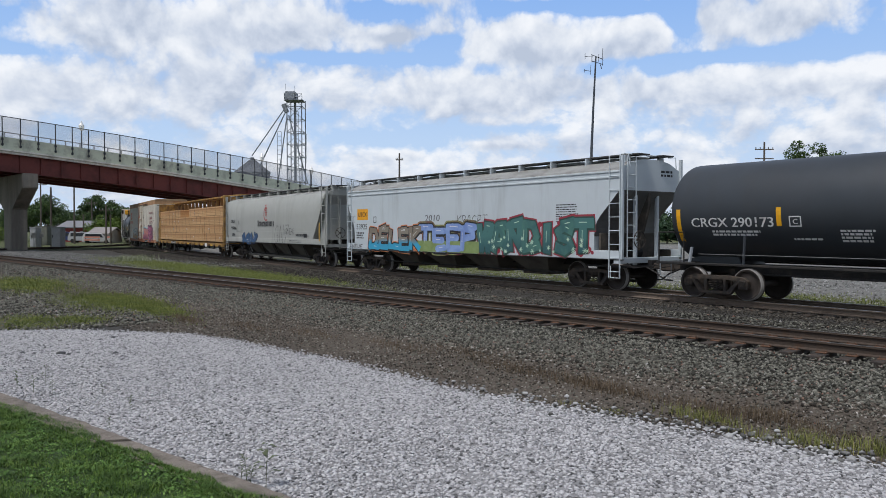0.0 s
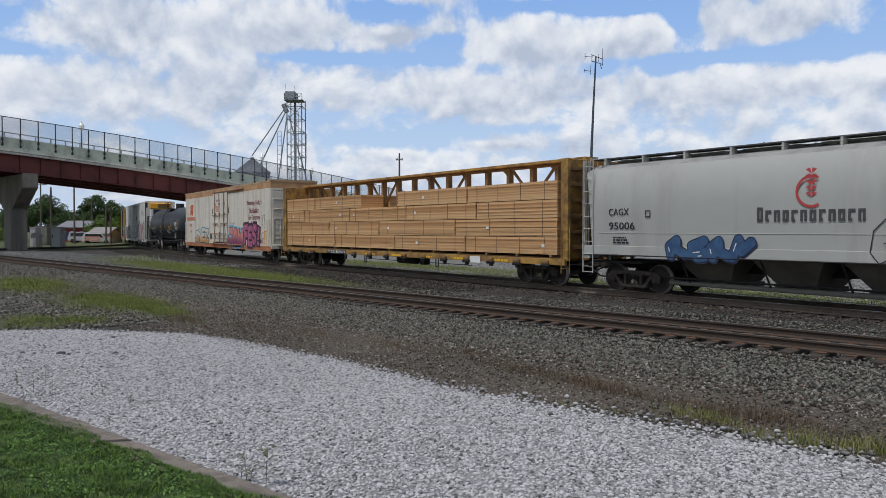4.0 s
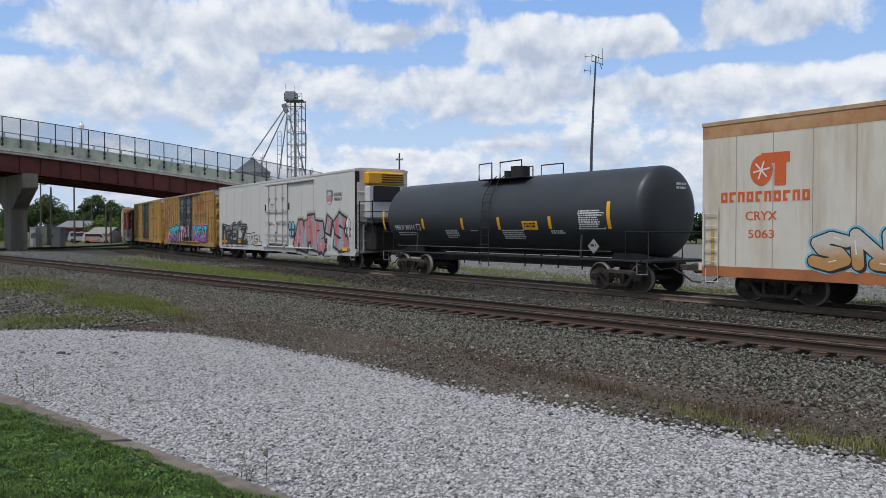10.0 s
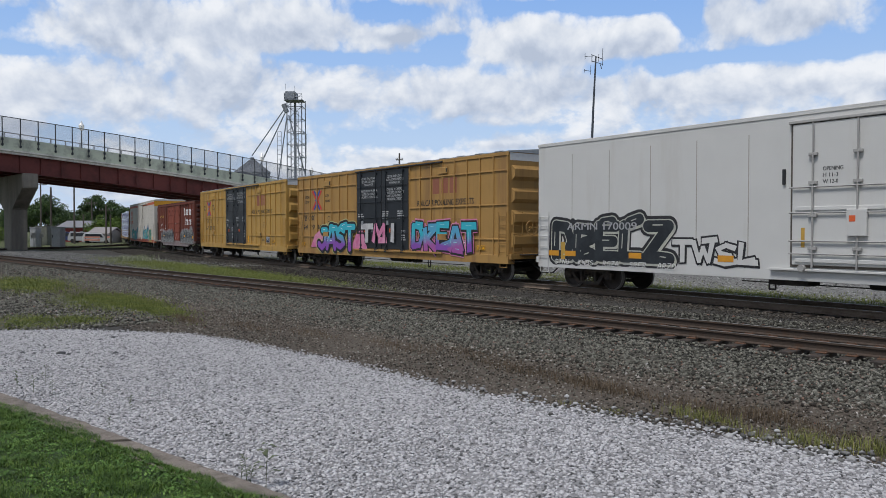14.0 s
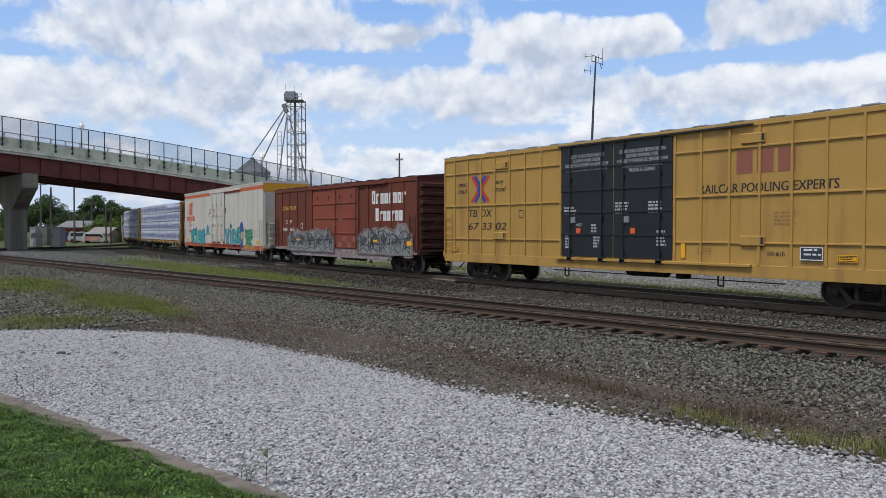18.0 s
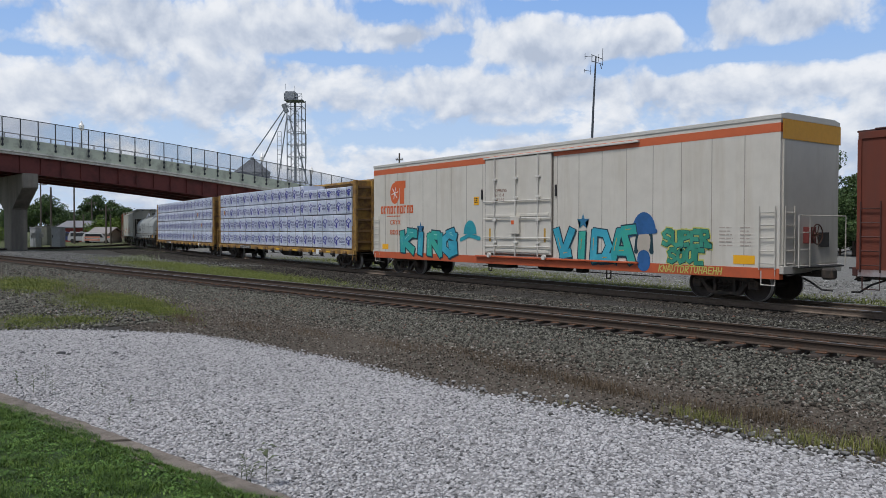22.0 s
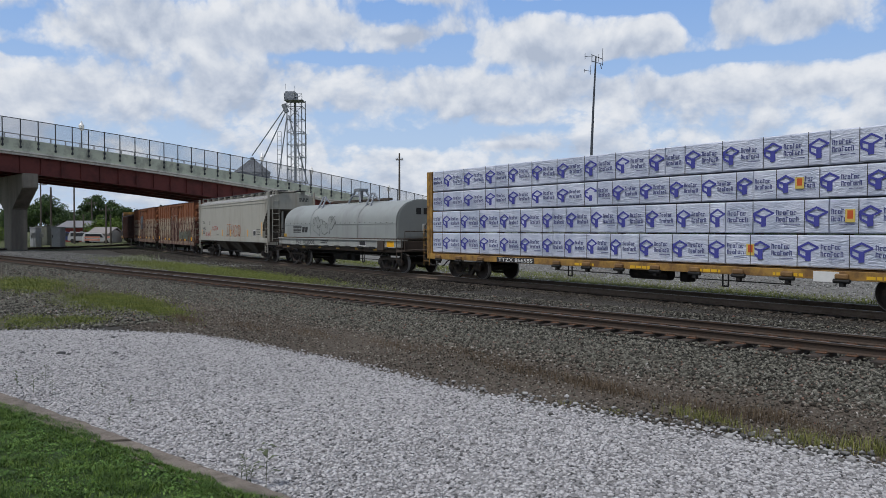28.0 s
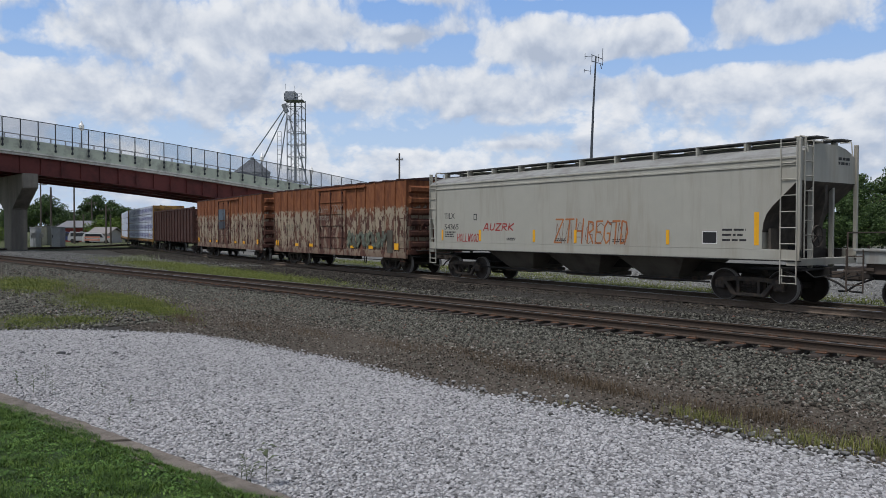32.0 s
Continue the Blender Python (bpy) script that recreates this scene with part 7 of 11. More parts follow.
# ---------------------------------------------------------------- tank cars
def tank(label, s0, s1, R=1.5, zc=2.62, plat=True, shine=0.58):
    e, h, tx = car_base(label, s0, s1, "tank car")
    p = mat("tank_black", (0.034, 0.040, 0.047), shine - 0.08, var=0.2, grain=1.5, dirt=(0.036, 0.037, 0.039), dirt_amt=0.25, dirt_scale=0.8, streak=True)
    half = h - 0.42
    # dished ends: flat in the middle with a tighter knuckle
    prof = [(-half + 0.42 * (1 - math.cos(math.pi / 2 * i / 10)), R * math.sin(math.pi / 2 * i / 10) ** 0.62) for i in range(11)]
    prof = prof + [(x, R) for x in (-half * 0.45, 0, half * 0.45)] + [(-x, r) for x, r in prof[::-1]]
    bm = bmesh.new()
    rings = []
    for x, r in prof:
        r = max(r, 0.02)
        rings.append([bm.verts.new((x, r * math.cos(2 * math.pi * k / 48), zc + r * math.sin(2 * math.pi * k / 48))) for k in range(48)])
    for A, B in zip(rings, rings[1:]):
        for k in range(48):
            bm.faces.new((A[k], A[(k + 1) % 48], B[(k + 1) % 48], B[k]))
    bm.faces.new(rings[0])
    bm.faces.new(rings[-1][::-1])
    part("tank_shell", bm, p, e, smooth=True)
    for sg in (-1, 1):
        bm = bmesh.new()
        poly = [(sg * (tx - 0.6), 0.98), (sg * (half - 0.1), 0.98), (sg * (half - 0.1), 1.1), (sg * (tx + 0.4), 1.3), (sg * (tx - 0.4), 1.35)]
        prism(bm, poly, -0.6, 0.6)
        part("saddle", bm, p, e)
        block("side_running_board", e, -half + 0.1, half - 0.1, sg * 1.42 - 0.12, sg * 1.42 + 0.12, 1.0, 1.06, DARK)
        rod("handrail", e, [(-half + 1.3, sg * 1.54, 1.32), (half - 1.3, sg * 1.54, 1.32)], 0.013, mat("rail_dull", (0.12, 0.12, 0.12), 0.6))
        block("end_platform", e, min(sg * (half - 0.7), sg * (half + 0.25)), max(sg * (half - 0.7), sg * (half + 0.25)), -1.45, 1.45, 0.98, 1.06, DARK)
        bm = bmesh.new()
        x = sg * (half + 0.15)
        tube(bm, [(x - sg * 0.9, -1.45, 1.05), (x - sg * 0.9, -1.45, 1.95), (x, -1.45, 1.95), (x, 1.45, 1.95), (x - sg * 0.9, 1.45, 1.95), (x - sg * 0.9, 1.45, 1.05)], 0.022, 6)
        tube(bm, [(x, -1.45, 1.05), (x, -1.45, 1.95)], 0.022, 6)
        part("end_handrail", bm, DARK, e)
        stirrup(e, sg * (half - 0.1), -1.45, 1.0, GALV)
        rod("shell_post", e, [(sg * (half - 2.7), -1.46, 1.06), (sg * (half - 2.7), -1.40, 1.85)], 0.04, p)
    if plat:
        bm = bmesh.new()
        tube(bm, [(0.25, 0, zc + R - 0.05), (0.25, 0, zc + R + 0.42)], 0.38, 16)
        part("manway", bm, DARK, e)
        bm = bmesh.new()
        tube(bm, [(-0.6, 0.1, zc + R - 0.05), (-0.6, 0.1, zc + R + 0.3)], 0.16, 12)
        part("valve", bm, DARK, e)
        block("top_platform", e, -1.0, 1.6, -1.1, -0.5, zc + R - 0.12, zc + R - 0.08, DARK)
        block("top_platform", e, -1.0, 1.6, 0.5, 1.1, zc + R - 0.12, zc + R - 0.08, DARK)
        for y in (-1.1, 1.1):
            for xa, xb in ((-1.0, -0.2), (0.3, 1.55)):
                bm = bmesh.new()
                zt = zc + R + 0.52
                tube(bm, [(xa, y, zc + R - 0.1), (xa, y, zt), (xb, y, zt + (0.0 if y > 0 else 0.02)), (xb, y, zc + R - 0.1)], 0.03, 6)
                part("platform_railing", bm, DARK, e)
        ladder(e, 0.0, -1.62, 0.62, 2.6, DARK, 0.46, "x", 6)
        bm = bmesh.new()
        for sg in (-0.23, 0.23):
            tube(bm, [(sg, -1.62, 2.6), (sg, -1.5, 3.3), (sg, -1.1, 3.95), (sg, -0.8, 4.15)], 0.02, 5)
        for k in range(4):
            f = k / 4
            tube(bm, [(-0.23, -1.6 + 0.55 * f * f, 2.75 + 0.33 * k), (0.23, -1.6 + 0.55 * f * f, 2.75 + 0.33 * k)], 0.015, 5)
        part("upper_ladder", bm, DARK, e)
    rod("brake_pipe", e, [(-half + 2, -0.6, 0.75), (half - 2, -0.6, 0.75)], 0.03, DARK)
    for x in (-2.6, -1.6, 1.2, 2.1, 3.0, 4.2):
        rod("pipe_hanger", e, [(x, -0.6, 1.15), (x, -0.6, 0.62)], 0.03, DARK)
    return e, half, R, zc


SHELL = [1.5, 2.62]


def tank_y(z, out=0.004):
    R, zc = SHELL
    return -math.sqrt(max(0.01, (R + out) ** 2 - (z - zc) ** 2))


def curved_plate(e, x0, x1, z0, z1, material, out=0.004, name="reflector"):
    bm = bmesh.new()
    n = 5
    A = [[bm.verts.new((x, tank_y(z0 + (z1 - z0) * i / n, out=out), z0 + (z1 - z0) * i / n)) for x in (x0, x1)] for i in range(n + 1)]
    for a, b in zip(A, A[1:]):
        bm.faces.new((a[0], a[1], b[1], b[0]))
    return flat(name, e, bm, material)


def wrap(ob, out=0.004):
    """Lay a flat marking on the round shell."""
    for v in ob.data.vertices:
        v.co.y = tank_y(v.co.z, out=out)


def car_tank_a():
    SHELL[:] = (1.45, 2.55)
    e, half, R, zc = tank("black tank car with white lettering, clean shell", -14.0, 4.6, *SHELL)
    wrap(words(e, "CRGX 290173", -7.90, -5.35, 2.1, 2.36, WHITE))
    wrap(bars(e, -7.25, -5.60, 1.82, 2.0, 2, WHITE, 41))
    curved_plate(e, -8.41, -8.27, 1.68, 2.62, YEL)
    curved_plate(e, -5.25, -5.11, 2.12, 2.62, YEL)
    wrap(rim(e, -4.90, -4.57, 2.1, 2.38, WHITE, t=0.03))
    wrap(words(e, "C", -4.80, -4.67, 2.17, 2.30, WHITE))
    wrap(bars(e, -4.85, -3.95, 1.72, 1.8, 1, WHITE, 42))
    wrap(bars(e, -3.60, -2.75, 1.68, 2.02, 4, WHITE, 43))
    rod("inlet_valve", e, [(-8.0, -1.35, 1.06), (-8.0, -1.25, 1.5)], 0.05, GALV)


def car_tank_b():
    SHELL[:] = (1.5, 2.62)
    e, half, R, zc = tank("black tank car with top platform and side ladder", -117.1, -101.0, *SHELL)
    wrap(words(e, "MBLX 28314", -6.75, -5.2, 2.02, 2.24, WHITE))
    wrap(rim(e, -5.03, -4.73, 2.0, 2.27, WHITE, t=0.03))
    for x, a, b in ((-7.75, 2.0, 2.9), (-4.55, 2.05, 2.5), (-1.75, 2.03, 2.5), (0.55, 2.03, 2.5), (3.35, 2.05, 2.5), (6.1, 2.05, 2.95)):
        curved_plate(e, x, x + 0.15, a, b, YEL)
    end_bars(e, half + 0.0, 0.1, 0.6, 3.3, 3.55, 2, WHITE, 52)
    wrap(bars(e, -6.6, -5.0, 1.72, 1.92, 2, WHITE, 44, fill=0.45))
    wrap(bars(e, -2.93, -2.05, 1.66, 2.02, 5, WHITE, 45))
    wrap(bars(e, -1.2, -0.6, 1.95, 2.0, 1, WHITE, 46))
    wrap(bars(e, 0.75, 2.1, 1.65, 2.02, 5, WHITE, 47))
    wrap(bars(e, 4.84, 5.94, 2.08, 2.68, 8, WHITE, 48))
    wrap(rim(e, 4.8, 5.98, 2.04, 2.6, WHITE, t=0.025))
    curved_plate(e, 1.96, 2.78, 2.02, 2.34, YEL, name="notice_panel")
    wrap(bars(e, 2.05, 2.7, 2.08, 2.28, 2, BLACK, 49), 0.008)
    wrap(bars(e, 3.4, 4.1, 1.86, 2.0, 2, WHITE, 50))
    bm = bmesh.new()
    y = -1.5
    bm.faces.new([bm.verts.new(v) for v in ((5.55, y, 1.22), (5.8, y, 1.47), (5.55, y, 1.72), (5.3, y, 1.47))])
    bm.faces.new([bm.verts.new((v[0], y + 0.012, v[2])) for v in ((5.3, y, 1.47), (5.55, y, 1.72), (5.8, y, 1.47), (5.55, y, 1.22))])
    part("placard", bm, mat("placard_grey", (0.28, 0.28, 0.28)), e)
    bars(e, 5.42, 5.68, 1.42, 1.54, 1, BLACK, 51, -1.506)


# ---------------------------------------------------------------- box cars
STENCIL = mat("stencil_worn", (0.42, 0.43, 0.43), 0.6, var=0.2)


def box_shell(e, h, W, z0, eave, roofz, paintm, roofm, inset=0.0):
    bm = bmesh.new()
    box(bm, -h, h, -W, W, z0, eave)
    part("body", bm, paintm, e)
    bm = bmesh.new()
    poly = [(-W - 0.02, eave + 0.003), (-W - 0.02, eave + 0.05), (0, roofz), (W + 0.02, eave + 0.05), (W + 0.02, eave + 0.003)]
    loft_x(bm, [(-h - 0.03, poly), (h + 0.03, poly)])
    part("roof", bm, roofm, e)
    bm = bmesh.new()
    bbox(bm, -0.22, 0.22, -W - 0.035, -W + 0.3, eave + 0.03, eave + 0.08, 0.015)
    me = mesh_of("roof_seam", bm, [roofm])
    k = int(2 * h / 1.15)
    for i in range(k):
        put("roof_seam", me, e, pose(-h + 2 * h * (i + 0.5) / k, 0, 0))


def end_ribs(e, x, sg, W, z0, z1, n, material):
    for i in range(n):
        z = z0 + (z1 - z0) * (i + 0.5) / n
        d = (z1 - z0) / n * 0.34
        bm = bmesh.new()
        A = [bm.verts.new((x, y, zz)) for y in (-W + 0.12, W - 0.12) for zz in (z - d, z + d)]
        B = [bm.verts.new((x + sg * 0.1, y, zz)) for y in (-W + 0.2, W - 0.2) for zz in (z - d * 0.5, z + d * 0.5)]
        for q in ((A[0], A[1], B[1], B[0]), (A[2], B[2], B[3], A[3]), (A[0], B[0], B[2], A[2]), (A[1], A[3], B[3], B[1]), (B[0], B[1], B[3], B[2])):
            bm.faces.new(q)
        part("end_rib", bm, material, e)


def end_hardware(e, h, W, z0, material, tall):
    for sg in (-1, 1):
        x = sg * h
        ladder(e, x - sg * 0.32, -W - 0.06, z0 + 0.05, z0 + 1.75, material, 0.46, "x", 5)
        ladder(e, x + sg * 0.07, -W + 0.38, z0 + 0.05, z0 + 1.75, material, 0.46, "y", 5)
        stirrup(e, x - sg * 0.32, -W, z0 + 0.02, material)
        block("end_sill", e, min(x, x + sg * 0.12), max(x, x + sg * 0.12), -W, W, z0 - 0.05, z0 + 0.16, material)
        block("crossover_platform", e, min(x + sg * 0.12, x + sg * 0.4), max(x + sg * 0.12, x + sg * 0.4), -1.1, 1.1, z0 + 0.1, z0 + 0.14, DARK)
    if tall:
        bm = bmesh.new()
        for yy in (-1.25, -0.7, 1.2):
            tube(bm, [(h + 0.38, yy, z0 + 0.12), (h + 0.38, yy, z0 + 1.5)], 0.018, 5)
        for zz in (0.6, 1.05, 1.5):
            tube(bm, [(h + 0.38, -1.25, z0 + zz), (h + 0.38, -0.7 if zz < 1.2 else 1.2, z0 + zz)], 0.016, 5)
        part("end_handrail", bm, material, e)
        block("brake_housing", e, h + 0.08, h + 0.26, -0.5, -0.15, z0 + 0.75, z0 + 1.2, mat("housing_red", (0.16, 0.03, 0.025), 0.7, var=0.2))
        block("end_vent", e, h + 0.05, h + 0.1, 0.35, 0.85, z0 + 0.65, z0 + 1.05, DARK)
        brake_wheel(e, h + 0.34, -0.25, z0 + 1.0, mat("wheel_brown", (0.10, 0.05, 0.035), 0.8), 0.27)
    else:
        brake_wheel(e, h + 0.2, -0.55, z0 + 1.15, material)


def posts(e, xs, W, z0, z1, material, wdt=0.07, dep=0.05):
    bm = bmesh.new()
    bbox(bm, -wdt / 2, wdt / 2, -dep, 0.01, z0, z1, 0.006)
    me = mesh_of("side_post", bm, [material])
    for x in xs:
        put("side_post", me, e, pose(x, -W, 0))
        put("side_post", me, e, pose(x, W, 0, 0, 0, 180))


def door_panel(e, x0, x1, z0, z1, W, material, rods, rodm, rows=4, dep=0.04, name="door"):
    bm = bmesh.new()
    bbox(bm, x0 + 0.02, x1 - 0.02, -W - dep, -W + 0.002, z0, z1, 0.012)
    d = part(name, bm, material, e)
    for i in range(1, rows):
        z = z0 + (z1 - z0) * i / rows
        bm = bmesh.new()
        bbox(bm, x0 + 0.03, x1 - 0.03, -W - dep - 0.03, -W - dep + 0.002, z - 0.035, z + 0.035, 0.008)
        part("door_rib", bm, material, d)
    for x in rods:
        bm = bmesh.new()
        tube(bm, [(x, -W - dep - 0.05, z0 - 0.05), (x, -W - dep - 0.05, z1 + 0.02)], 0.022, 6)
        for z in (z0 + 0.15, z0 + (z1 - z0) * 0.35, z0 + (z1 - z0) * 0.7, z1 - 0.15):
            t = bmesh.new()
            box(t, x - 0.05, x + 0.05, -W - dep - 0.07, -W - dep, z - 0.05, z + 0.05)
            merge(bm, t)
        part("lock_rod", bm, rodm, d)
    return d


def rail_box(label, s0, s1, number, door, variant):
    """Big yellow box car with black double doors, posts and a stiffener grid."""
    e, h, tx = car_base(label, s0, s1, "boxcar")
    yel = mat("boxcar_yellow", (0.45, 0.27, 0.065), 0.55, var=0.07, grain=2, dirt=(0.24, 0.13, 0.045), dirt_amt=0.26, dirt_scale=1.6, streak=True) if variant else mat("boxcar_old_yellow", (0.39, 0.225, 0.065), 0.6, var=0.07, grain=2, dirt=(0.2, 0.105, 0.045), dirt_amt=0.32, dirt_scale=1.6, streak=True)
    blk = mat("door_black", (0.0135, 0.017, 0.022), 0.42, var=0.25, grain=2, dirt=(0.032, 0.034, 0.037), dirt_amt=0.15, dirt_scale=1.2, streak=True, bump=0.15, bump_scale=1.5)
    roofm = GALV
    W, z0, eave = 1.52, 0.95, 4.95
    box_shell(e, h, W, z0, eave, 5.14, yel, roofm)
    block("top_chord", e, -h, h, -W - 0.035, -W + 0.01, eave - 0.12, eave + 0.02, yel)
    block("side_sill", e, -h + 0.02, h - 0.02, -W - 0.035, -W + 0.3, 0.72, 1.06, yel)
    block("side_sill", e, -h + 0.02, h - 0.02, W - 0.3, W + 0.035, 0.72, 1.06, yel)
    d0, d1 = door
    xl = [-h + 0.05 + (d0 + h - 0.1) * i / 8 for i in (0, 0.78, 1.81, 2.82, 3.8, 4.83, 5.83, 6.85, 8)]
    xr = [d1 + 0.06 + (h - d1 - 0.12) * i / 8 for i in range(9)]
    posts(e, xl + xr, W, 1.06, eave - 0.12, yel)
    for z in (1.66, 2.98, 4.28):
        for a, b in ((-h + 0.05, d0 - 0.08), (d1 + 0.08, h - 0.05)):
            block("side_stiffener", e, a, b, -W - 0.04, -W + 0.005, z - 0.028, z + 0.028, yel)
    m = (d0 + d1) / 2
    door_panel(e, d0, m, 1.12, 4.82, W, blk, (d0 + 0.45, m - 0.45), blk, 5)
    door_panel(e, m, d1, 1.12, 4.82, W, blk, (m + 0.45, d1 - 0.45), blk, 5)
    block("door_rail", e, d0 - 0.1, d1 + 2.6, -W - 0.1, -W, 4.84, 4.9, blk)
    block("door_track", e, d0 - 0.2, d1 + 2.6, -W - 0.12, -W, 1.0, 1.08, yel)
    for x in (d0 + 0.45, m - 0.45, m + 0.45, d1 - 0.45):
        block("door_roller", e, x - 0.12, x + 0.12, -W - 0.12, -W - 0.02, 0.97, 1.13, blk)
    for sg in (-1, 1):
        end_ribs(e, sg * h, sg, W, 1.2, 4.6, 4, yel)
        bm = bmesh.new()
        box(bm, min(sg * h, sg * (h + 0.004)), max(sg * h, sg * (h + 0.004)), -W + 0.05, W - 0.05, 4.65, 4.93)
        part("end_band", bm, WHITE, e, "white band on the end")
    end_hardware(e, h, W, z0, yel, False)
    brake_gear(e, 0.5, 0.8)
    y = -W - 0.004
    yp = -W - 0.056
    # markings
    blu, red = mat("mark_blue", (0.03, 0.07, 0.32)), mat("mark_red", (0.52, 0.05, 0.03))
    bx, bz = -h + 2.35, 3.62
    for k, (cm, d, sg) in enumerate(((red, 0.5, -1), (blu, 0.30, -1), (blu, 0.30, 1), (red, 0.5, 1))):
        bm = bmesh.new()
        slab(bm, [(bx + sg * d, bz + 0.48), (bx + sg * (d - 0.43), bz), (bx + sg * d, bz - 0.48)], 0.13, y - 0.0012 * k, 0.0004)
        flat("arrow_mark", e, bm, cm)
    words(e, "next", bx - 1.42, bx - 0.85, 3.74, 3.92, BLACK, y, 0.2)
    words(e, "load", bx - 1.42, bx - 0.85, 3.48, 3.68, BLACK, y, 0.2)
    words(e, "any", bx + 0.95, bx + 1.4, 3.72, 3.90, BLACK, y, 0.2)
    words(e, "road", bx + 0.95, bx + 1.52, 3.48, 3.68, BLACK, y, 0.2)
    nx = -h + (1.62 if variant else 0.6)
    words(e, "TB OX", nx, nx + 1.45, 2.52, 2.82, BLACK, y, 0.15)
    words(e, number, nx - 0.02, nx + 2.28, 2.02, 2.3, BLACK, y, 0.15)
    rim(e, nx + 3.0, nx + 3.25, 2.45, 2.75, BLACK, y, 0.03)
    if variant:
        notice = (("CLOSE THIS DOOR BEFORE", "CLOSING MAIN DOOR", "CIERRE ESTA PUERTA ANTES DE", "CERRAR LA PUERTA PRINCIPAL"), ("CLOSE AND LOCK BOTH DOORS", "BEFORE MOVING CAR", "CIERRE Y PONGA EL SEGURO EN", "AMBAS PUERTAS ANTES DE", "MOVER EL CARRO"))
    else:
        notice = (("CLOSE THIS DOOR", "BEFORE CLOSING", "MAIN DOOR", "", "CIERRE ESTA PUERTA", "ANTES DE CERRAR", "LA PUERTA PRINCIPAL"), ("CLOSE AND LOCK", "BOTH DOORS BEFORE", "MOVING CAR", "", "CIERRE Y CIERRE", "EL SEGURO EN AMBAS", "PUERTAS ANTES DE", "MOVER EL CARRO"))
    wide = 0.036 if variant else 0.045
    for cx, lines in zip(((d0 + m) / 2, (m + d1) / 2), notice):
        for k, line in enumerate(lines):
            if line:
                words(e, line, cx - wide * len(line), cx + wide * len(line), 4.44 - 0.15 * k, 4.55 - 0.15 * k, STENCIL, -W - 0.0475)
    words(e, "ASD", d0 + 0.72, d0 + 0.98, 2.14, 2.24, STENCIL, -W - 0.0475)
    for k, (dx, dz, w, r) in enumerate(((d0 + 0.15, 2.5, 0.6, 3), (d0 + 0.2, 1.35, 0.25, 5), (m - 0.8, 1.4, 0.3, 4), (m + 0.15, 2.5, 0.6, 4), (m + 1.5, 2.5, 0.6, 4), (d1 - 0.5, 1.5, 0.35, 5), (m - 0.9, 1.9, 0.25, 3))):
        bars(e, d0 + (dx - d0) * 0.98, d0 + (dx - d0) * 0.98 + w, dz, dz + 0.1 * r, r, STENCIL, 70 + k, -W - 0.046)
    for x in (d0 + 0.75, m + 0.75):
        label_plate(e, x, x + 0.2, 1.9, 2.08, mat("tag_orange", (0.7, 0.12, 0.03)), -W - 0.075, "warning_tag")
        bm = bmesh.new()
        box(bm, x - 0.25, x - 0.05, -W - 0.09, -W - 0.04, 2.25, 2.45)
        part("door_lock", bm, GALV, e)
    label_plate(e, -h + 0.5, -h + 0.95, 1.15, 1.33, YEL, yp + 0.02, "notice_panel")
    lx, rx = -h + 0.05 + (d0 + h - 0.1) * 4.3 / 8, d1 + 2.6
    for zz, xx in ((4.46, lx), (1.79, lx - 0.12), (4.5, rx), (1.72, rx)):
        b = block("lever_box", e, xx - 0.36, xx + 0.36, -W - 0.07, -W, zz - 0.14, zz + 0.14, yel, 0.02)
        block("lever_slot", b, xx + 0.26, xx + 0.34, -W - 0.078, -W - 0.0705, zz - 0.08, zz + 0.1, DARK, 0.002)
    label_plate(e, d1 + 3.95, d1 + 4.55, 1.24, 1.58, mat("panel_dark", (0.03, 0.04, 0.06)), yp, "notice_panel")
    rim(e, d1 + 3.95, d1 + 4.55, 1.24, 1.58, WHITE, yp - 0.003, 0.025)
    label_plate(e, d1 + 4.9, d1 + 5.4, 1.22, 1.4, YEL, yp + 0.02, "notice_panel")
    for px0 in (d1 + 4.9, -h + 0.5):
        zb = 1.22 if px0 > 0 else 1.15
        rim(e, px0 + 0.02, px0 + (0.48 if px0 > 0 else 0.43), zb + 0.02, zb + 0.16, BLACK, yp + 0.018, 0.015)
        bars(e, px0 + 0.06, px0 + 0.42, zb + 0.05, zb + 0.13, 2, BLACK, 82, yp + 0.017)
    bars(e, d1 + 4.05, d1 + 4.5, 1.3, 1.53, 2, WHITE, 83, yp - 0.004, fill=0.4)
    bars(e, d1 + 3.2, d1 + 3.9, 2.1, 2.5, 4, mat("faded_text", (0.3, 0.17, 0.05)), 80, y)
    return e, h, W, y, yp


def pool_mark(e, y):
    """Faded emblem of three plain blocks over the slogan."""
    letter_blocks(e, 3, 4.13, 5.95, 3.55, 4.2, mat("faded_maroon", (0.28, 0.10, 0.06)), y, 1, 0.0, gap=0.2, name="emblem")
    words(e, "RAILCAR POOLING EXPERTS", 2.95, 6.95, 3.05, 3.3, BLACK, y, 0.05)


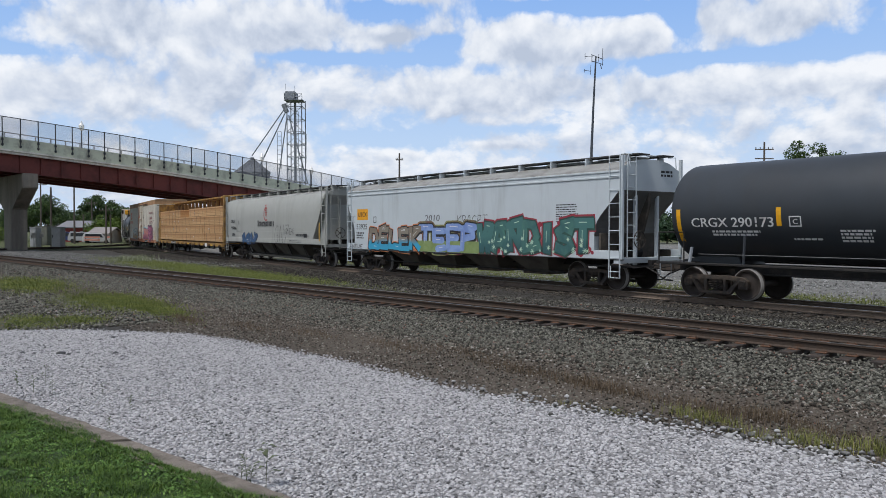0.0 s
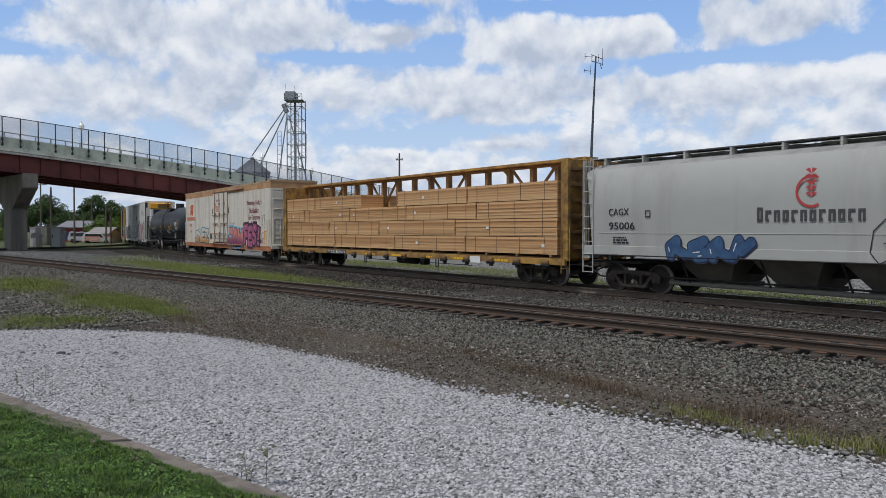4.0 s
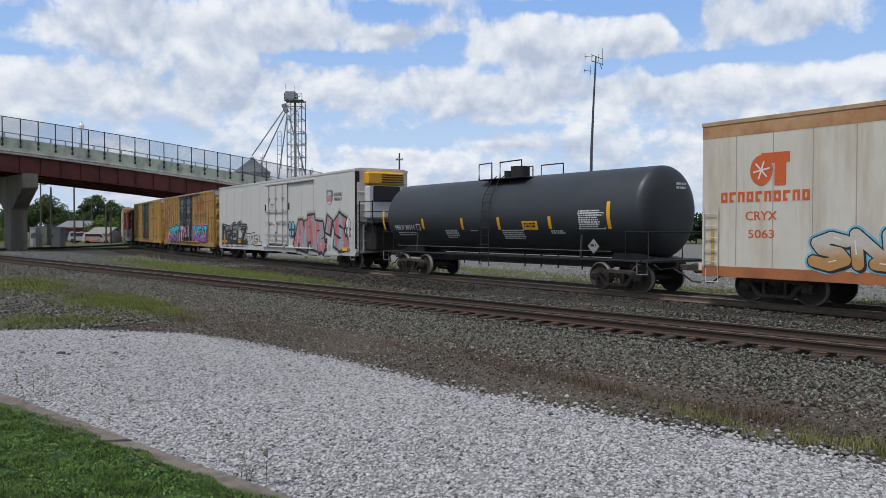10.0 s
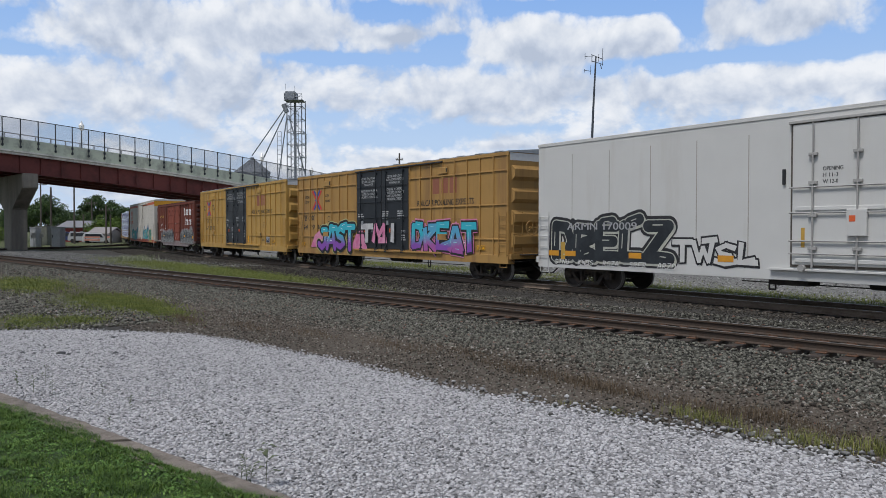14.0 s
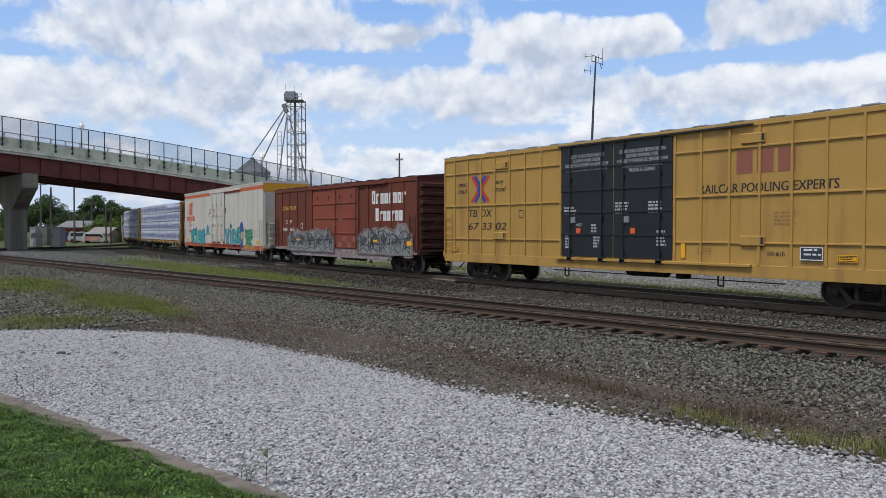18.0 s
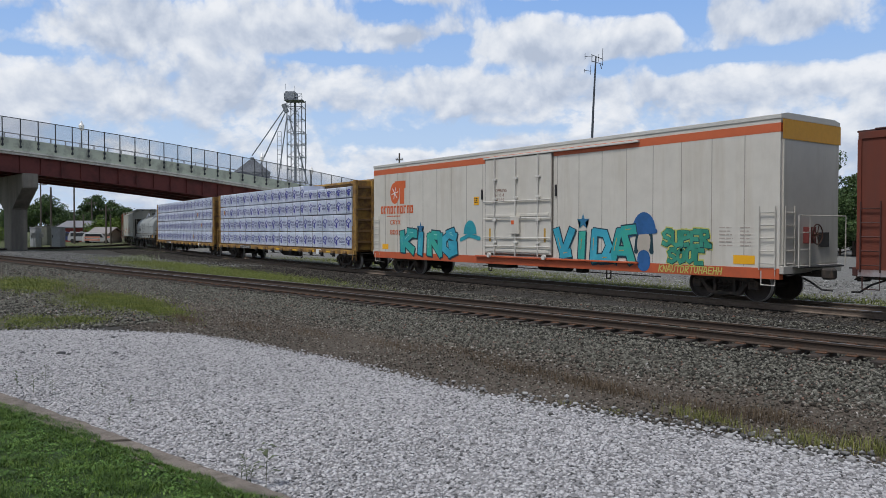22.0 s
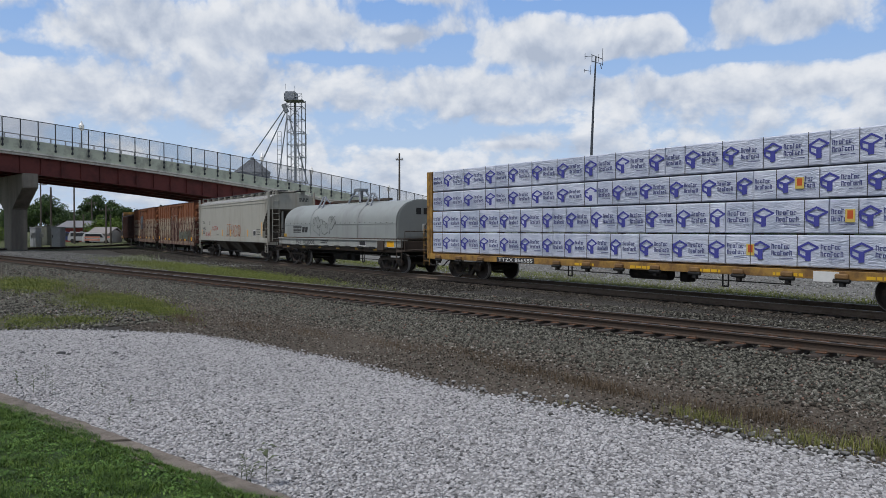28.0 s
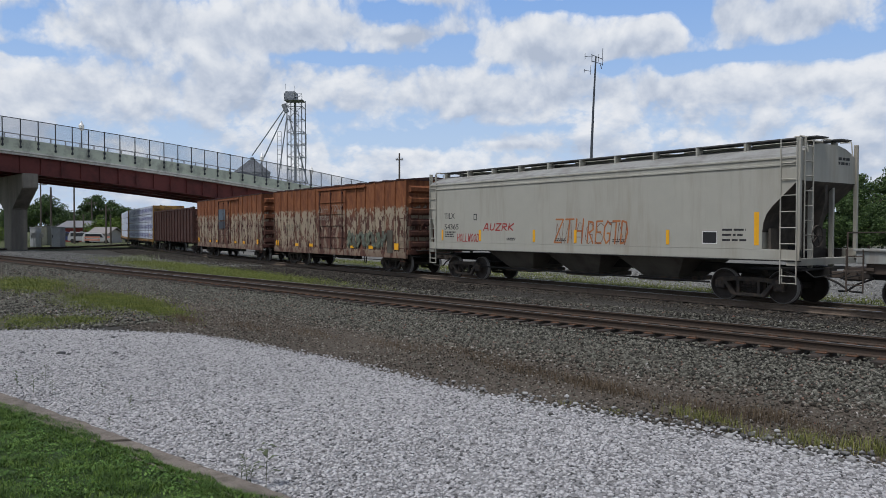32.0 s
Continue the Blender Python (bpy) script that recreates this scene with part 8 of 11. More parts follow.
def car_rail_old():
    e, h, W, y, yp = rail_box("mustard yellow boxcar with black doors and graffiti", -160.5, -142.3, "64 19 36", (-2.35, 2.3), 0)
    pool_mark(e, y)
    pink = paint("spray_pink", (0.6, 0.16, 0.32), (0.7, 0.3, 0.45))
    bm = bmesh.new()
    for k, (a, b, c) in enumerate(((-7.4, -6.2, 2.05), (-2.9, -1.8, 2.1))):
        bm.faces.new([bm.verts.new(v) for v in ((a, yp - 0.002, 1.08), (b + 0.5, yp - 0.002, 1.08), (b, yp - 0.002, c), (a + 0.5, yp - 0.002, c - 0.3))])
    flat("paint_ground", e, bm, pink)
    graffiti(e, -6.5, -2.55, 0.85, 2.3, 4, [paint("spray_aqua", (0.25, 0.08, 0.42), (0.03, 0.48, 0.58), 1.2, (1.0, 2.2))], BLACK, 91, y=yp - 0.004, back=paint("spray_lime", (0.46, 0.50, 0.22), (0.40, 0.36, 0.20)), shine=WHITE, fat=0.40, text="JAST", edge=1.75, halo=2.05, curvy=True)
    graffiti(e, -1.9, 1.6, 1.3, 2.3, 3, [paint("spray_grey", (0.45, 0.45, 0.45), (0.6, 0.6, 0.6)), pink], BLACK, 92, y=-W - 0.08, shine=None, fat=0.30, text="TMI")
    graffiti(e, 2.6, 7.2, 1.0, 2.3, 5, [paint("spray_aqua", (0.25, 0.08, 0.42), (0.03, 0.48, 0.58), 1.2, (1.0, 2.2)), paint("spray_violet", (0.38, 0.10, 0.36), (0.08, 0.4, 0.6), 1.2, (1.0, 2.2))], BLACK, 93, y=yp - 0.004, back=pink, shine=paint("spray_aqualine", (0.25, 0.6, 0.68), (0.35, 0.68, 0.72)), fat=0.34, text="DKEAT", edge=1.5)


def car_rail_new():
    e, h, W, y, yp = rail_box("bright yellow boxcar with black double doors", -180.8, -161.9, "67 33 02", (-2.6, 2.05), 1)
    pool_mark(e, y)
    words(e, "XRH610", 5.05, 5.55, 1.32, 1.44, BLACK, y)
    bars(e, 2.9, 3.4, 1.3, 1.5, 3, mat("faded_text", (0.3, 0.17, 0.05)), 81, y)
    label_plate(e, 2.35, 2.5, 1.2, 1.62, YEL, yp + 0.02)


def silver_mural(parent, x0, x1, z0, z1, seed, y):
    """Wild-style piece: pink haze, silver body, dark wedge lines and pale strokes."""
    rng = random.Random(seed)
    haze = paint("spray_mauve", (0.30, 0.22, 0.22), (0.19, 0.10, 0.09), 2.2)
    silver = paint("spray_silver", (0.19, 0.20, 0.195), (0.35, 0.36, 0.35), 2.4)
    dusk = paint("spray_dusk", (0.06, 0.07, 0.075), (0.12, 0.13, 0.13), 3.0)
    char = paint("spray_char", (0.014, 0.014, 0.016), (0.05, 0.05, 0.05), 3.0)
    pale = paint("spray_chalkwhite", (0.42, 0.42, 0.41), (0.30, 0.30, 0.30), 3.0)
    w, h, n = x1 - x0, z1 - z0, 28
    tops, lift = [], 0.8
    for k in range(n + 1):
        if k % 3 == 0:
            lift = rng.uniform(0.72, 1.0)
        f = k / n
        tops.append(z0 + h * (lift + rng.uniform(-0.05, 0.05)) * min(1.0, 0.45 + 3.2 * f, 0.55 + 3.2 * (1 - f)))

    def body(grow, yy, material, name):
        bm = bmesh.new()
        low = [bm.verts.new((x0 - grow + (w + 2 * grow) * k / n, yy, z0 - grow * 0.3)) for k in range(n + 1)]
        top = [bm.verts.new((x0 - grow + (w + 2 * grow) * k / n, yy, tops[k] + grow * rng.uniform(0.5, 1.2))) for k in range(n + 1)]
        for k in range(n):
            bm.faces.new((low[k], low[k + 1], top[k + 1], top[k]))
        flat(name, parent, bm, material)

    body(0.13, y, haze, "paint_ground")
    body(0.0, y - 0.004, silver, "paint_fill")
    cells = [(x0 + w * (i + 0.1) / 5, x0 + w * (i + 0.95) / 5) for i in range(5)]
    dark, wedge, light = bmesh.new(), bmesh.new(), bmesh.new()
    k = 0
    for i, (a, b) in enumerate(cells):
        t = min(tops[max(2, 5 * i)], tops[5 * i + 4])
        m = rng.uniform(0.35, 0.65)
        c = a + (b - a) * m
        lines = [
            [(a, z0 + 0.12 * h), (a + 0.05, t - 0.1), (c, t - 0.02), (b, t - 0.22 * h)],
            [(a + 0.14, z0 + 0.2 * h), (c - 0.06, t - 0.3 * h), (c + 0.05, z0 + 0.25 * h), (b - 0.05, t - 0.16 * h)],
            [(a + 0.05, z0 + 0.1 * h), (c, z0 + 0.18 * h), (b, z0 + 0.05 * h)],
            [(c, z0 + 0.4 * h), (b - 0.08, z0 + 0.5 * h), (b - 0.1, z0 + 0.28 * h), (c + 0.05, z0 + 0.3 * h)],
            [(a - 0.2, z0 + rng.uniform(0.3, 0.5) * h), (b + 0.25, z0 + rng.uniform(0.25, 0.6) * h)],
            [(a + 0.1, t + 0.04), (a - 0.12, z0 + 0.55 * h), (a + 0.2, z0 + 0.02 * h)],
            [(c - 0.3, z0 + 0.6 * h), (c, z0 + 0.72 * h), (c + 0.25, z0 + 0.58 * h), (c, z0 + 0.48 * h), (c - 0.3, z0 + 0.6 * h)]]
        for q, pts in enumerate(lines):
            pts = [(px_ + rng.uniform(-0.05, 0.05), pz_ + rng.uniform(-0.09, 0.09)) for px_, pz_ in pts]
            stroke(dark, pts, (0.055, 0.05, 0.04, 0.03, 0.045, 0.04, 0.025)[q], y - 0.0105 - 0.0003 * (k % 7), 0.00004)
            if q in (0, 2, 5):
                stroke(light, [(px_ + 0.06, pz_ - 0.07) for px_, pz_ in pts[:2]], 0.03, y - 0.0145 - 0.0003 * (k % 7), 0.00004)
            k += 1
        for q in range(4):
            px_, pz_ = rng.uniform(a, c), rng.uniform(z0 + 0.15 * h, t - 0.3 * h)
            wedge.faces.new([wedge.verts.new((vx, y - 0.0082 - 0.0003 * q, vz)) for vx, vz in ((px_, pz_), (px_ + rng.uniform(0.3, 0.5), pz_ + rng.uniform(0.05, 0.2)), (px_ + rng.uniform(0.1, 0.3), pz_ + rng.uniform(0.3, 0.5)))])
    flat("paint_shade", parent, wedge, dusk)
    flat("paint_outline", parent, dark, char)
    flat("paint_shine", parent, light, pale)


def car_southern():
    e, h, tx = car_base("brown boxcar with double doors and silver graffiti", -198.2, -182.8, "boxcar")
    br = mat("boxcar_brown", (0.150, 0.034, 0.017), 0.8, var=0.12, grain=2.5, dirt=(0.08, 0.035, 0.026), dirt_amt=0.32, dirt_scale=1.1, streak=True)
    dr = mat("door_red_brown", (0.245, 0.056, 0.029), 0.78, var=0.1, grain=2.5, dirt=(0.12, 0.04, 0.03), dirt_amt=0.3, dirt_scale=1.2, streak=True)
    dk = mat("end_dark_brown", (0.062, 0.02, 0.015), 0.7, var=0.2, grain=2.5, dirt=(0.03, 0.018, 0.016), dirt_amt=0.35, dirt_scale=1.2)
    W, z0, eave = 1.52, 0.95, 4.36
    box_shell(e, h, W, z0, eave, 4.56, br, dk)
    block("top_chord", e, -h, h, -W - 0.03, -W + 0.01, eave - 0.16, eave + 0.01, br)
    posts(e, [-h + 0.04, -6.7, -5.65, -4.6, -3.6] + [3.4, 4.5, 5.55, 6.6, h - 0.04], W, 1.06, eave - 0.16, br, 0.09, 0.05)
    door_panel(e, -2.6, 0.0, 1.08, 4.16, W, dr, (), dr, 4, 0.04)
    door_panel(e, 0.02, 2.4, 1.08, 4.16, W, dr, (0.12, 2.28), dr, 4, 0.05)
    for x in (-2.68, 2.48):
        block("door_post", e, x - 0.05, x + 0.05, -W - 0.07, -W, 1.06, 4.2, br)
    for x in (-1.9, -0.6, 0.6, 1.8):
        rod("door_hook", e, [(x, -W - 0.09, 3.62), (x, -W - 0.09, 3.8)], 0.02, dk)
    block("door_rail", e, -2.8, 5.2, -W - 0.1, -W, 4.18, 4.26, br)
    # fish-bellied sill
    for y0, y1 in ((-W - 0.02, -W + 0.08), (W - 0.08, W + 0.02)):
        bm = bmesh.new()
        prism(bm, [(-h + 0.02, 1.06), (h - 0.02, 1.06), (h - 0.02, 0.9), (5.9, 0.9), (5.1, 0.6), (-5.1, 0.6), (-5.9, 0.9), (-h + 0.02, 0.9)], y0, y1)
        part("side_sill", bm, paint("spray_silver_sill", (0.25, 0.17, 0.16), (0.36, 0.33, 0.33)), e)
    for sg in (-1, 1):
        end_ribs(e, sg * h, sg, W, 1.1, 4.2, 8, dk)
    end_hardware(e, h, W, z0, dk, False)
    brake_gear(e, 0.2, 0.72)
    y = -W - 0.004
    letter_blocks(e, 8, 3.75, 6.83, 3.25, 3.88, WHITE, y, 101, 0.0, True, 0.16, name="owner_lettering", hollow=0.135)
    letter_blocks(e, 7, 4.09, 6.55, 2.44, 3.04, WHITE, y, 102, 0.0, True, 0.16, name="owner_lettering", hollow=0.135)
    words(e, "CUSHION-CAR", -6.65, -4.8, 3.16, 3.38, mat("letter_gold", (0.62, 0.42, 0.06)), y, 0.25)
    words(e, "S  P", -6.2, -5.4, 2.37, 2.58, WHITE, y, 0)
    words(e, "248  060", -6.69, -5.05, 1.94, 2.15, WHITE, y, 0)
    rim(e, -4.2, -3.95, 2.1, 2.4, WHITE, y, 0.03)
    silver_mural(e, -5.75, -0.15, 0.86, 2.2, 103, -W - 0.075)
    silver_mural(e, 2.5, 7.3, 0.86, 2.3, 104, -W - 0.062)
    scrawl(e, 3.65, 4.5, 1.35, 2.0, 2, BLACK, 105, 0.04, -W - 0.08)
    for k in range(4):
        scrawl(e, 0.4 + 0.5 * k, 0.85 + 0.5 * k, 1.15 + 0.3 * (k % 2), 1.35 + 0.3 * (k % 2), 3, paint("spray_blush", (0.45, 0.28, 0.26), (0.4, 0.25, 0.24)), 106 + k, 0.02, -W - 0.105)
    label_plate(e, -4.55, -4.1, 1.42, 1.52, YEL, -W - 0.1, "notice_panel")
    label_plate(e, 4.0, 4.4, 1.42, 1.55, YEL, -W - 0.085)
    label_plate(e, 6.95, 7.35, 1.3, 1.52, YEL, -W - 0.085)
    label_plate(e, 0.5, 0.85, 2.55, 2.62, WHITE, -W - 0.06, "notice_panel")


def rusted(name, seed, cover):
    """Orange-brown oxide paint with rust, and below a straight edge old cream overpaint that peels off in strips."""
    m = bpy.data.materials.new(name)
    m.use_nodes = True
    nt = m.node_tree
    b = nt.nodes["Principled BSDF"]
    tc = nt.nodes.new("ShaderNodeTexCoord").outputs["Object"]
    mp = nt.nodes.new("ShaderNodeMapping")
    mp.inputs["Scale"].default_value = (1, 1, 0.4)
    mp.inputs["Location"].default_value = (seed * 3.1, 0, 0)
    nt.links.new(tc, mp.inputs["Vector"])
    fine, broad = noisen(nt, mp.outputs[0], 3.0, 8, 0.7), noisen(nt, mp.outputs[0], 1.0, 5)
    sep = nt.nodes.new("ShaderNodeSeparateXYZ")
    nt.links.new(tc, sep.inputs[0])
    z = mathn(nt, "MULTIPLY", sep.outputs[2], 0.2)
    upper = ramp(nt, fine, [(0.3, (0.095, 0.030, 0.013)), (0.5, (0.205, 0.069, 0.025)), (0.7, (0.30, 0.118, 0.044))])
    lower = ramp(nt, fine, [(0.32, (0.045, 0.018, 0.014)), (0.5, (0.10, 0.042, 0.030)), (0.68, (0.17, 0.075, 0.042))])
    col = mixc(nt, ramp(nt, z, [(0.52, 0.0), (0.625, 1.0)]), lower, upper)
    if cover > 0:
        ragged = mathn(nt, "ADD", z, mathn(nt, "MULTIPLY", mathn(nt, "SUBTRACT", fine, 0.5), 0.14))
        band = ramp(nt, ragged, [(0.15, 0.35), (0.22, 0.7), (0.36, 0.95), (0.605, 1.0), (0.622, 0.0)])
        flake = ramp(nt, noisen(nt, mp.outputs[0], 4.2, 10, 0.68), [(0.54 - 0.07 * cover, 0.0), (0.57 - 0.07 * cover, 1.0)])
        peel = mathn(nt, "MULTIPLY", mathn(nt, "MULTIPLY", flake, band), 0.55 + 0.4 * cover)
        col = mixc(nt, peel, col, mixc(nt, broad, (0.46, 0.385, 0.275), (0.25, 0.205, 0.15)))
    nt.links.new(col, b.inputs["Base Color"])
    b.inputs["Roughness"].default_value = 0.85
    bp = nt.nodes.new("ShaderNodeBump")
    bp.inputs["Strength"].default_value = 0.3
    bp.inputs["Distance"].default_value = 0.01
    nt.links.new(fine, bp.inputs["Height"])
    nt.links.new(bp.outputs[0], b.inputs["Normal"])
    return m


def car_rusty(label, s0, s1, seed, door):
    e, h, tx = car_base(label, s0, s1, "boxcar")
    m = rusted("rusted_orange_brown", seed, 1.0)
    md = rusted("rusted_door_brown", seed, 0.35)
    me = rusted("rusted_end_brown", seed, 0.0)
    dk = mat("end_dark_brown", (0.085, 0.026, 0.02))
    W, z0, eave = 1.52, 0.95, 4.26
    box_shell(e, h, W, z0, eave, 4.46, m, dk)
    xs = [-h + 0.04 + (2 * h - 0.08) * i / 16 for i in range(17)]
    posts(e, [x for x in xs if x < door[0] - 0.1 or x > door[1] + 0.1], W, 1.0, eave, m, 0.09, 0.05)
    door_panel(e, door[0], door[1], 1.05, 4.06, W, md, (door[0] + 0.3, (door[0] + door[1]) / 2, door[1] - 0.3), dk, 5, 0.06)
    block("door_rail", e, door[0] - 0.1, door[1] + 2.0, -W - 0.1, -W, 4.08, 4.16, m)
    block("side_sill", e, -h + 0.02, h - 0.02, -W - 0.04, -W + 0.1, 0.72, 1.06, m)
    for sg in (-1, 1):
        end_ribs(e, sg * h, sg, W, 1.1, 4.1, 6, me)
    end_hardware(e, h, W, z0, me, False)
    brake_gear(e, 0.2, 0.78)
    for x, w in ((-h + 0.3, 0.42), (-4.3, 0.42), (-2.5, 0.45), (2.2, 0.42), (4.05, 0.45), (h - 0.95, 0.42)):
        tall = 0.16 if abs(x) < 5.5 else 0.3
        label_plate(e, x, x + w, 1.1, 1.1 + tall, YEL, -W - 0.056)
    if seed == 1:
        graffiti(e, 1.9, 5.7, 1.02, 2.0, 8, [paint("spray_moss", (0.085, 0.10, 0.07), (0.19, 0.21, 0.15), 5.0), paint("spray_verdigris", (0.15, 0.19, 0.15), (0.075, 0.06, 0.045), 5.0)], paint("spray_umber", (0.05, 0.045, 0.035), (0.11, 0.12, 0.09), 4.0), 141, y=-W - 0.055, fat=0.34, edge=1.3)
        chalk = paint("spray_chalk", (0.36, 0.34, 0.30), (0.22, 0.19, 0.16))
        scrawl(e, door[0] + 0.25, door[0] + 1.3, 2.95, 3.25, 4, chalk, 142, 0.025, -W - 0.13)
        scrawl(e, door[0] + 1.7, door[1] - 0.2, 2.95, 3.3, 4, chalk, 143, 0.025, -W - 0.13)
        scrawl(e, door[0] + 0.25, door[0] + 1.4, 2.55, 2.75, 5, chalk, 144, 0.025, -W - 0.13)
        scrawl(e, -5.9, -3.6, 1.95, 2.3, 5, paint("spray_umber", (0.05, 0.045, 0.035), (0.09, 0.07, 0.05)), 145, 0.03, -W - 0.055)
        label_plate(e, 5.75, 6.25, 0.95, 2.0, paint("primer_grey", (0.12, 0.11, 0.085), (0.07, 0.06, 0.045)), -W - 0.054, "repair_patch")
    else:
        slate = mat("panel_slate", (0.10, 0.135, 0.17), 0.7, var=0.25, grain=3, dirt=(0.06, 0.05, 0.045), dirt_amt=0.3)
        label_plate(e, door[0] + 0.3, door[0] + 2.0, 2.72, 3.5, slate, -W - 0.1, "notice_panel")
        label_plate(e, door[0] + 0.3, door[0] + 2.0, 2.1, 2.62, mat("panel_slate_dark", (0.05, 0.06, 0.075), 0.7, var=0.25), -W - 0.1, "notice_panel")


# ---------------------------------------------------------------- refrigerator cars
def plug_door(e, d0, d1, z0, z1, W, paintm, rodm):
    bm = bmesh.new()
    bbox(bm, d0, d1, -W - 0.07, -W + 0.002, z0, z1, 0.02)
    d = part("door", bm, paintm, e)
    rim(e, d0 - 0.07, d1 + 0.07, z0 - 0.07, z1 + 0.07, mat("door_gasket", (0.10, 0.085, 0.07), 0.8, var=0.3), -W - 0.0085, 0.065, "door_gasket")
    for i in range(3):
        x = d0 + (d1 - d0) * (0.17 + 0.33 * i)
        bm = bmesh.new()
        tube(bm, [(x, -W - 0.13, z0 - 0.06), (x, -W - 0.13, z1)], 0.024, 6)
        part("lock_rod", bm, rodm, d)
        for f in (0.12, 0.35, 0.58, 0.78):
            block("rod_clamp", d, x - 0.11, x + 0.11, -W - 0.15, -W - 0.07, z0 + (z1 - z0) * f - 0.04, z0 + (z1 - z0) * f + 0.04, rodm)
    for f in (0.08, 0.17, 0.37, 0.55):
        bm = bmesh.new()
        tube(bm, [(d0 - 0.05, -W - 0.12, z0 + (z1 - z0) * f), (d1 + 0.05, -W - 0.12, z0 + (z1 - z0) * f)], 0.022, 6)
        part("cross_rod", bm, rodm, d)
    for z in (z0 + 0.12, z0 + (z1 - z0) * 0.4):
        block("door_rib", d, d0 + 0.1, d1 - 0.1, -W - 0.1, -W - 0.065, z - 0.05, z + 0.05, paintm)
    m = (d0 + d1) / 2
    block("lock_box", d, m - 0.24, m + 0.24, -W - 0.17, -W - 0.07, z0 + 0.75, z0 + 1.4, paintm)
    label_plate(e, m - 0.17, m - 0.02, z0 + 1.1, z0 + 1.25, mat("tag_orange", (0.7, 0.12, 0.03)), -W - 0.174, "warning_tag")
    for x in (d0 + 0.25, d1 - 0.35):
        label_plate(e, x, x + 0.1, z0 + 0.45, z0 + 0.95, mat("reflector_ochre", (0.5, 0.3, 0.05)), -W - 0.074)
    for k in range(2):
        bm = bmesh.new()
        lathe_y(bm, d0 + 0.3 + k * (d1 - d0 - 0.6), -W - 0.12, z0 - 0.08, [(-0.05, 0.09), (0.05, 0.09)], 12)
        part("door_roller", bm, rodm, d)
    return d


def reefer(label, s0, s1, bodym, stripem, sillm, roofm, door, rail_to, stripe=0.46, end_m=None, rodm=None, n=20):
    e, h, tx = car_base(label, s0, s1, "refrigerator car")
    W, z0, eave = 1.52, 0.98, 5.02
    bm = bmesh.new()
    box(bm, -h, h, -W, W, z0, eave)
    part("body", bm, bodym, e)
    if stripem:
        bm = bmesh.new()
        box(bm, -h - 0.004, h + 0.004, -W - 0.004, W + 0.004, 4.6, 4.6 + stripe - 0.06)
        part("stripe", bm, stripem, e)
    bm = bmesh.new()
    poly = [(-W - 0.02, eave - 0.06), (-W - 0.02, eave + 0.04), (-W * 0.8, eave + 0.1), (W * 0.8, eave + 0.1), (W + 0.02, eave + 0.04), (W + 0.02, eave - 0.06)]
    loft_x(bm, [(-h - 0.02, poly), (h + 0.02, poly)])
    part("roof", bm, roofm, e)
    for yy in ((-W - 0.004, -W + 0.2), (W - 0.2, W + 0.004)):
        block("side_sill", e, -h, h, yy[0], yy[1], 0.70, 1.0, sillm)
    # raised seams of the side sheets
    bm = bmesh.new()
    bbox(bm, -0.012, 0.012, -0.006, 0.004, 1.02, 4.6, 0.002)
    me = mesh_of("panel_seam", bm, [mat("seam_grime", (0.36, 0.335, 0.29), 0.7, var=0.3, grain=5, dirt=(0.2, 0.15, 0.1), dirt_amt=0.3)])
    for i in range(1, n):
        x = -h + 2 * h * i / n
        if not (door[0] - 0.2 < x < door[1] + 0.2):
            put("panel_seam", me, e, pose(x, -W, 0))
    plug_door(e, door[0], door[1], 1.12, 4.72, W, bodym, rodm or bodym)
    block("door_rail", e, door[0] - 0.1, rail_to, -W - 0.1, -W, 4.74, 4.81, rodm or bodym)
    for x in (door[0] - 0.25, door[1] + 0.2):
        block("door_stop", e, x - 0.04, x + 0.04, -W - 0.05, -W, 3.2, 3.6, BLACK)
    block("lower_track", e, door[0] - 0.6, rail_to, -W - 0.1, -W - 0.02, 0.96, 1.02, sillm)
    end_hardware(e, h, W, 0.9, end_m or bodym, True)
    bm = bmesh.new()
    box(bm, h, h + 0.05, -W + 0.1, W - 0.1, 1.1, 4.4)
    part("end_panel", bm, end_m or bodym, e)
    for k in range(0 if end_m else 5):
        z = 1.5 + 0.6 * k
        block("end_rib", e, h + 0.05, h + 0.08, -W + 0.15, W - 0.15, z - 0.03, z + 0.03, end_m or bodym)
    brake_gear(e, 1.2, 0.8)
    block("equipment_box", e, -2.0, -0.9, -1.3, -0.7, 0.55, 0.98, DARK)
    return e, h, W


def cold_mark(e, x0, x1, z0, z1, material, y, seed):
    """Rounded block emblem with a pale six-armed star beside an upright bar."""
    w, h = x1 - x0, z1 - z0
    cx, cz, r = x0 + w * 0.36, z0 + h * 0.48, h * 0.47
    bm = bmesh.new()
    bm.faces.new([bm.verts.new((cx + r * 0.8 * math.cos(2 * math.pi * k / 24), y, cz + r * math.sin(2 * math.pi * k / 24))) for k in range(24)])
    quad(bm, cx, x1, z1 - h * 0.32, z1, y - 0.0008, 0.0)
    quad(bm, x0 + w * 0.66, x0 + w * 0.92, z0, z1 - h * 0.32, y - 0.0008, 0.0)
    flat("emblem", e, bm, material, "orange-red block emblem with a pale star")
    bm = bmesh.new()
    for k in range(3):
        a = math.pi * k / 3 + 0.2
        dx, dz = math.cos(a) * h * 0.26, math.sin(a) * h * 0.26
        stroke(bm, [(cx - dx, cz - dz), (cx + dx, cz + dz)], 0.045, y - 0.003 - 0.0005 * k, 0)
    flat("emblem_star", e, bm, WHITE)


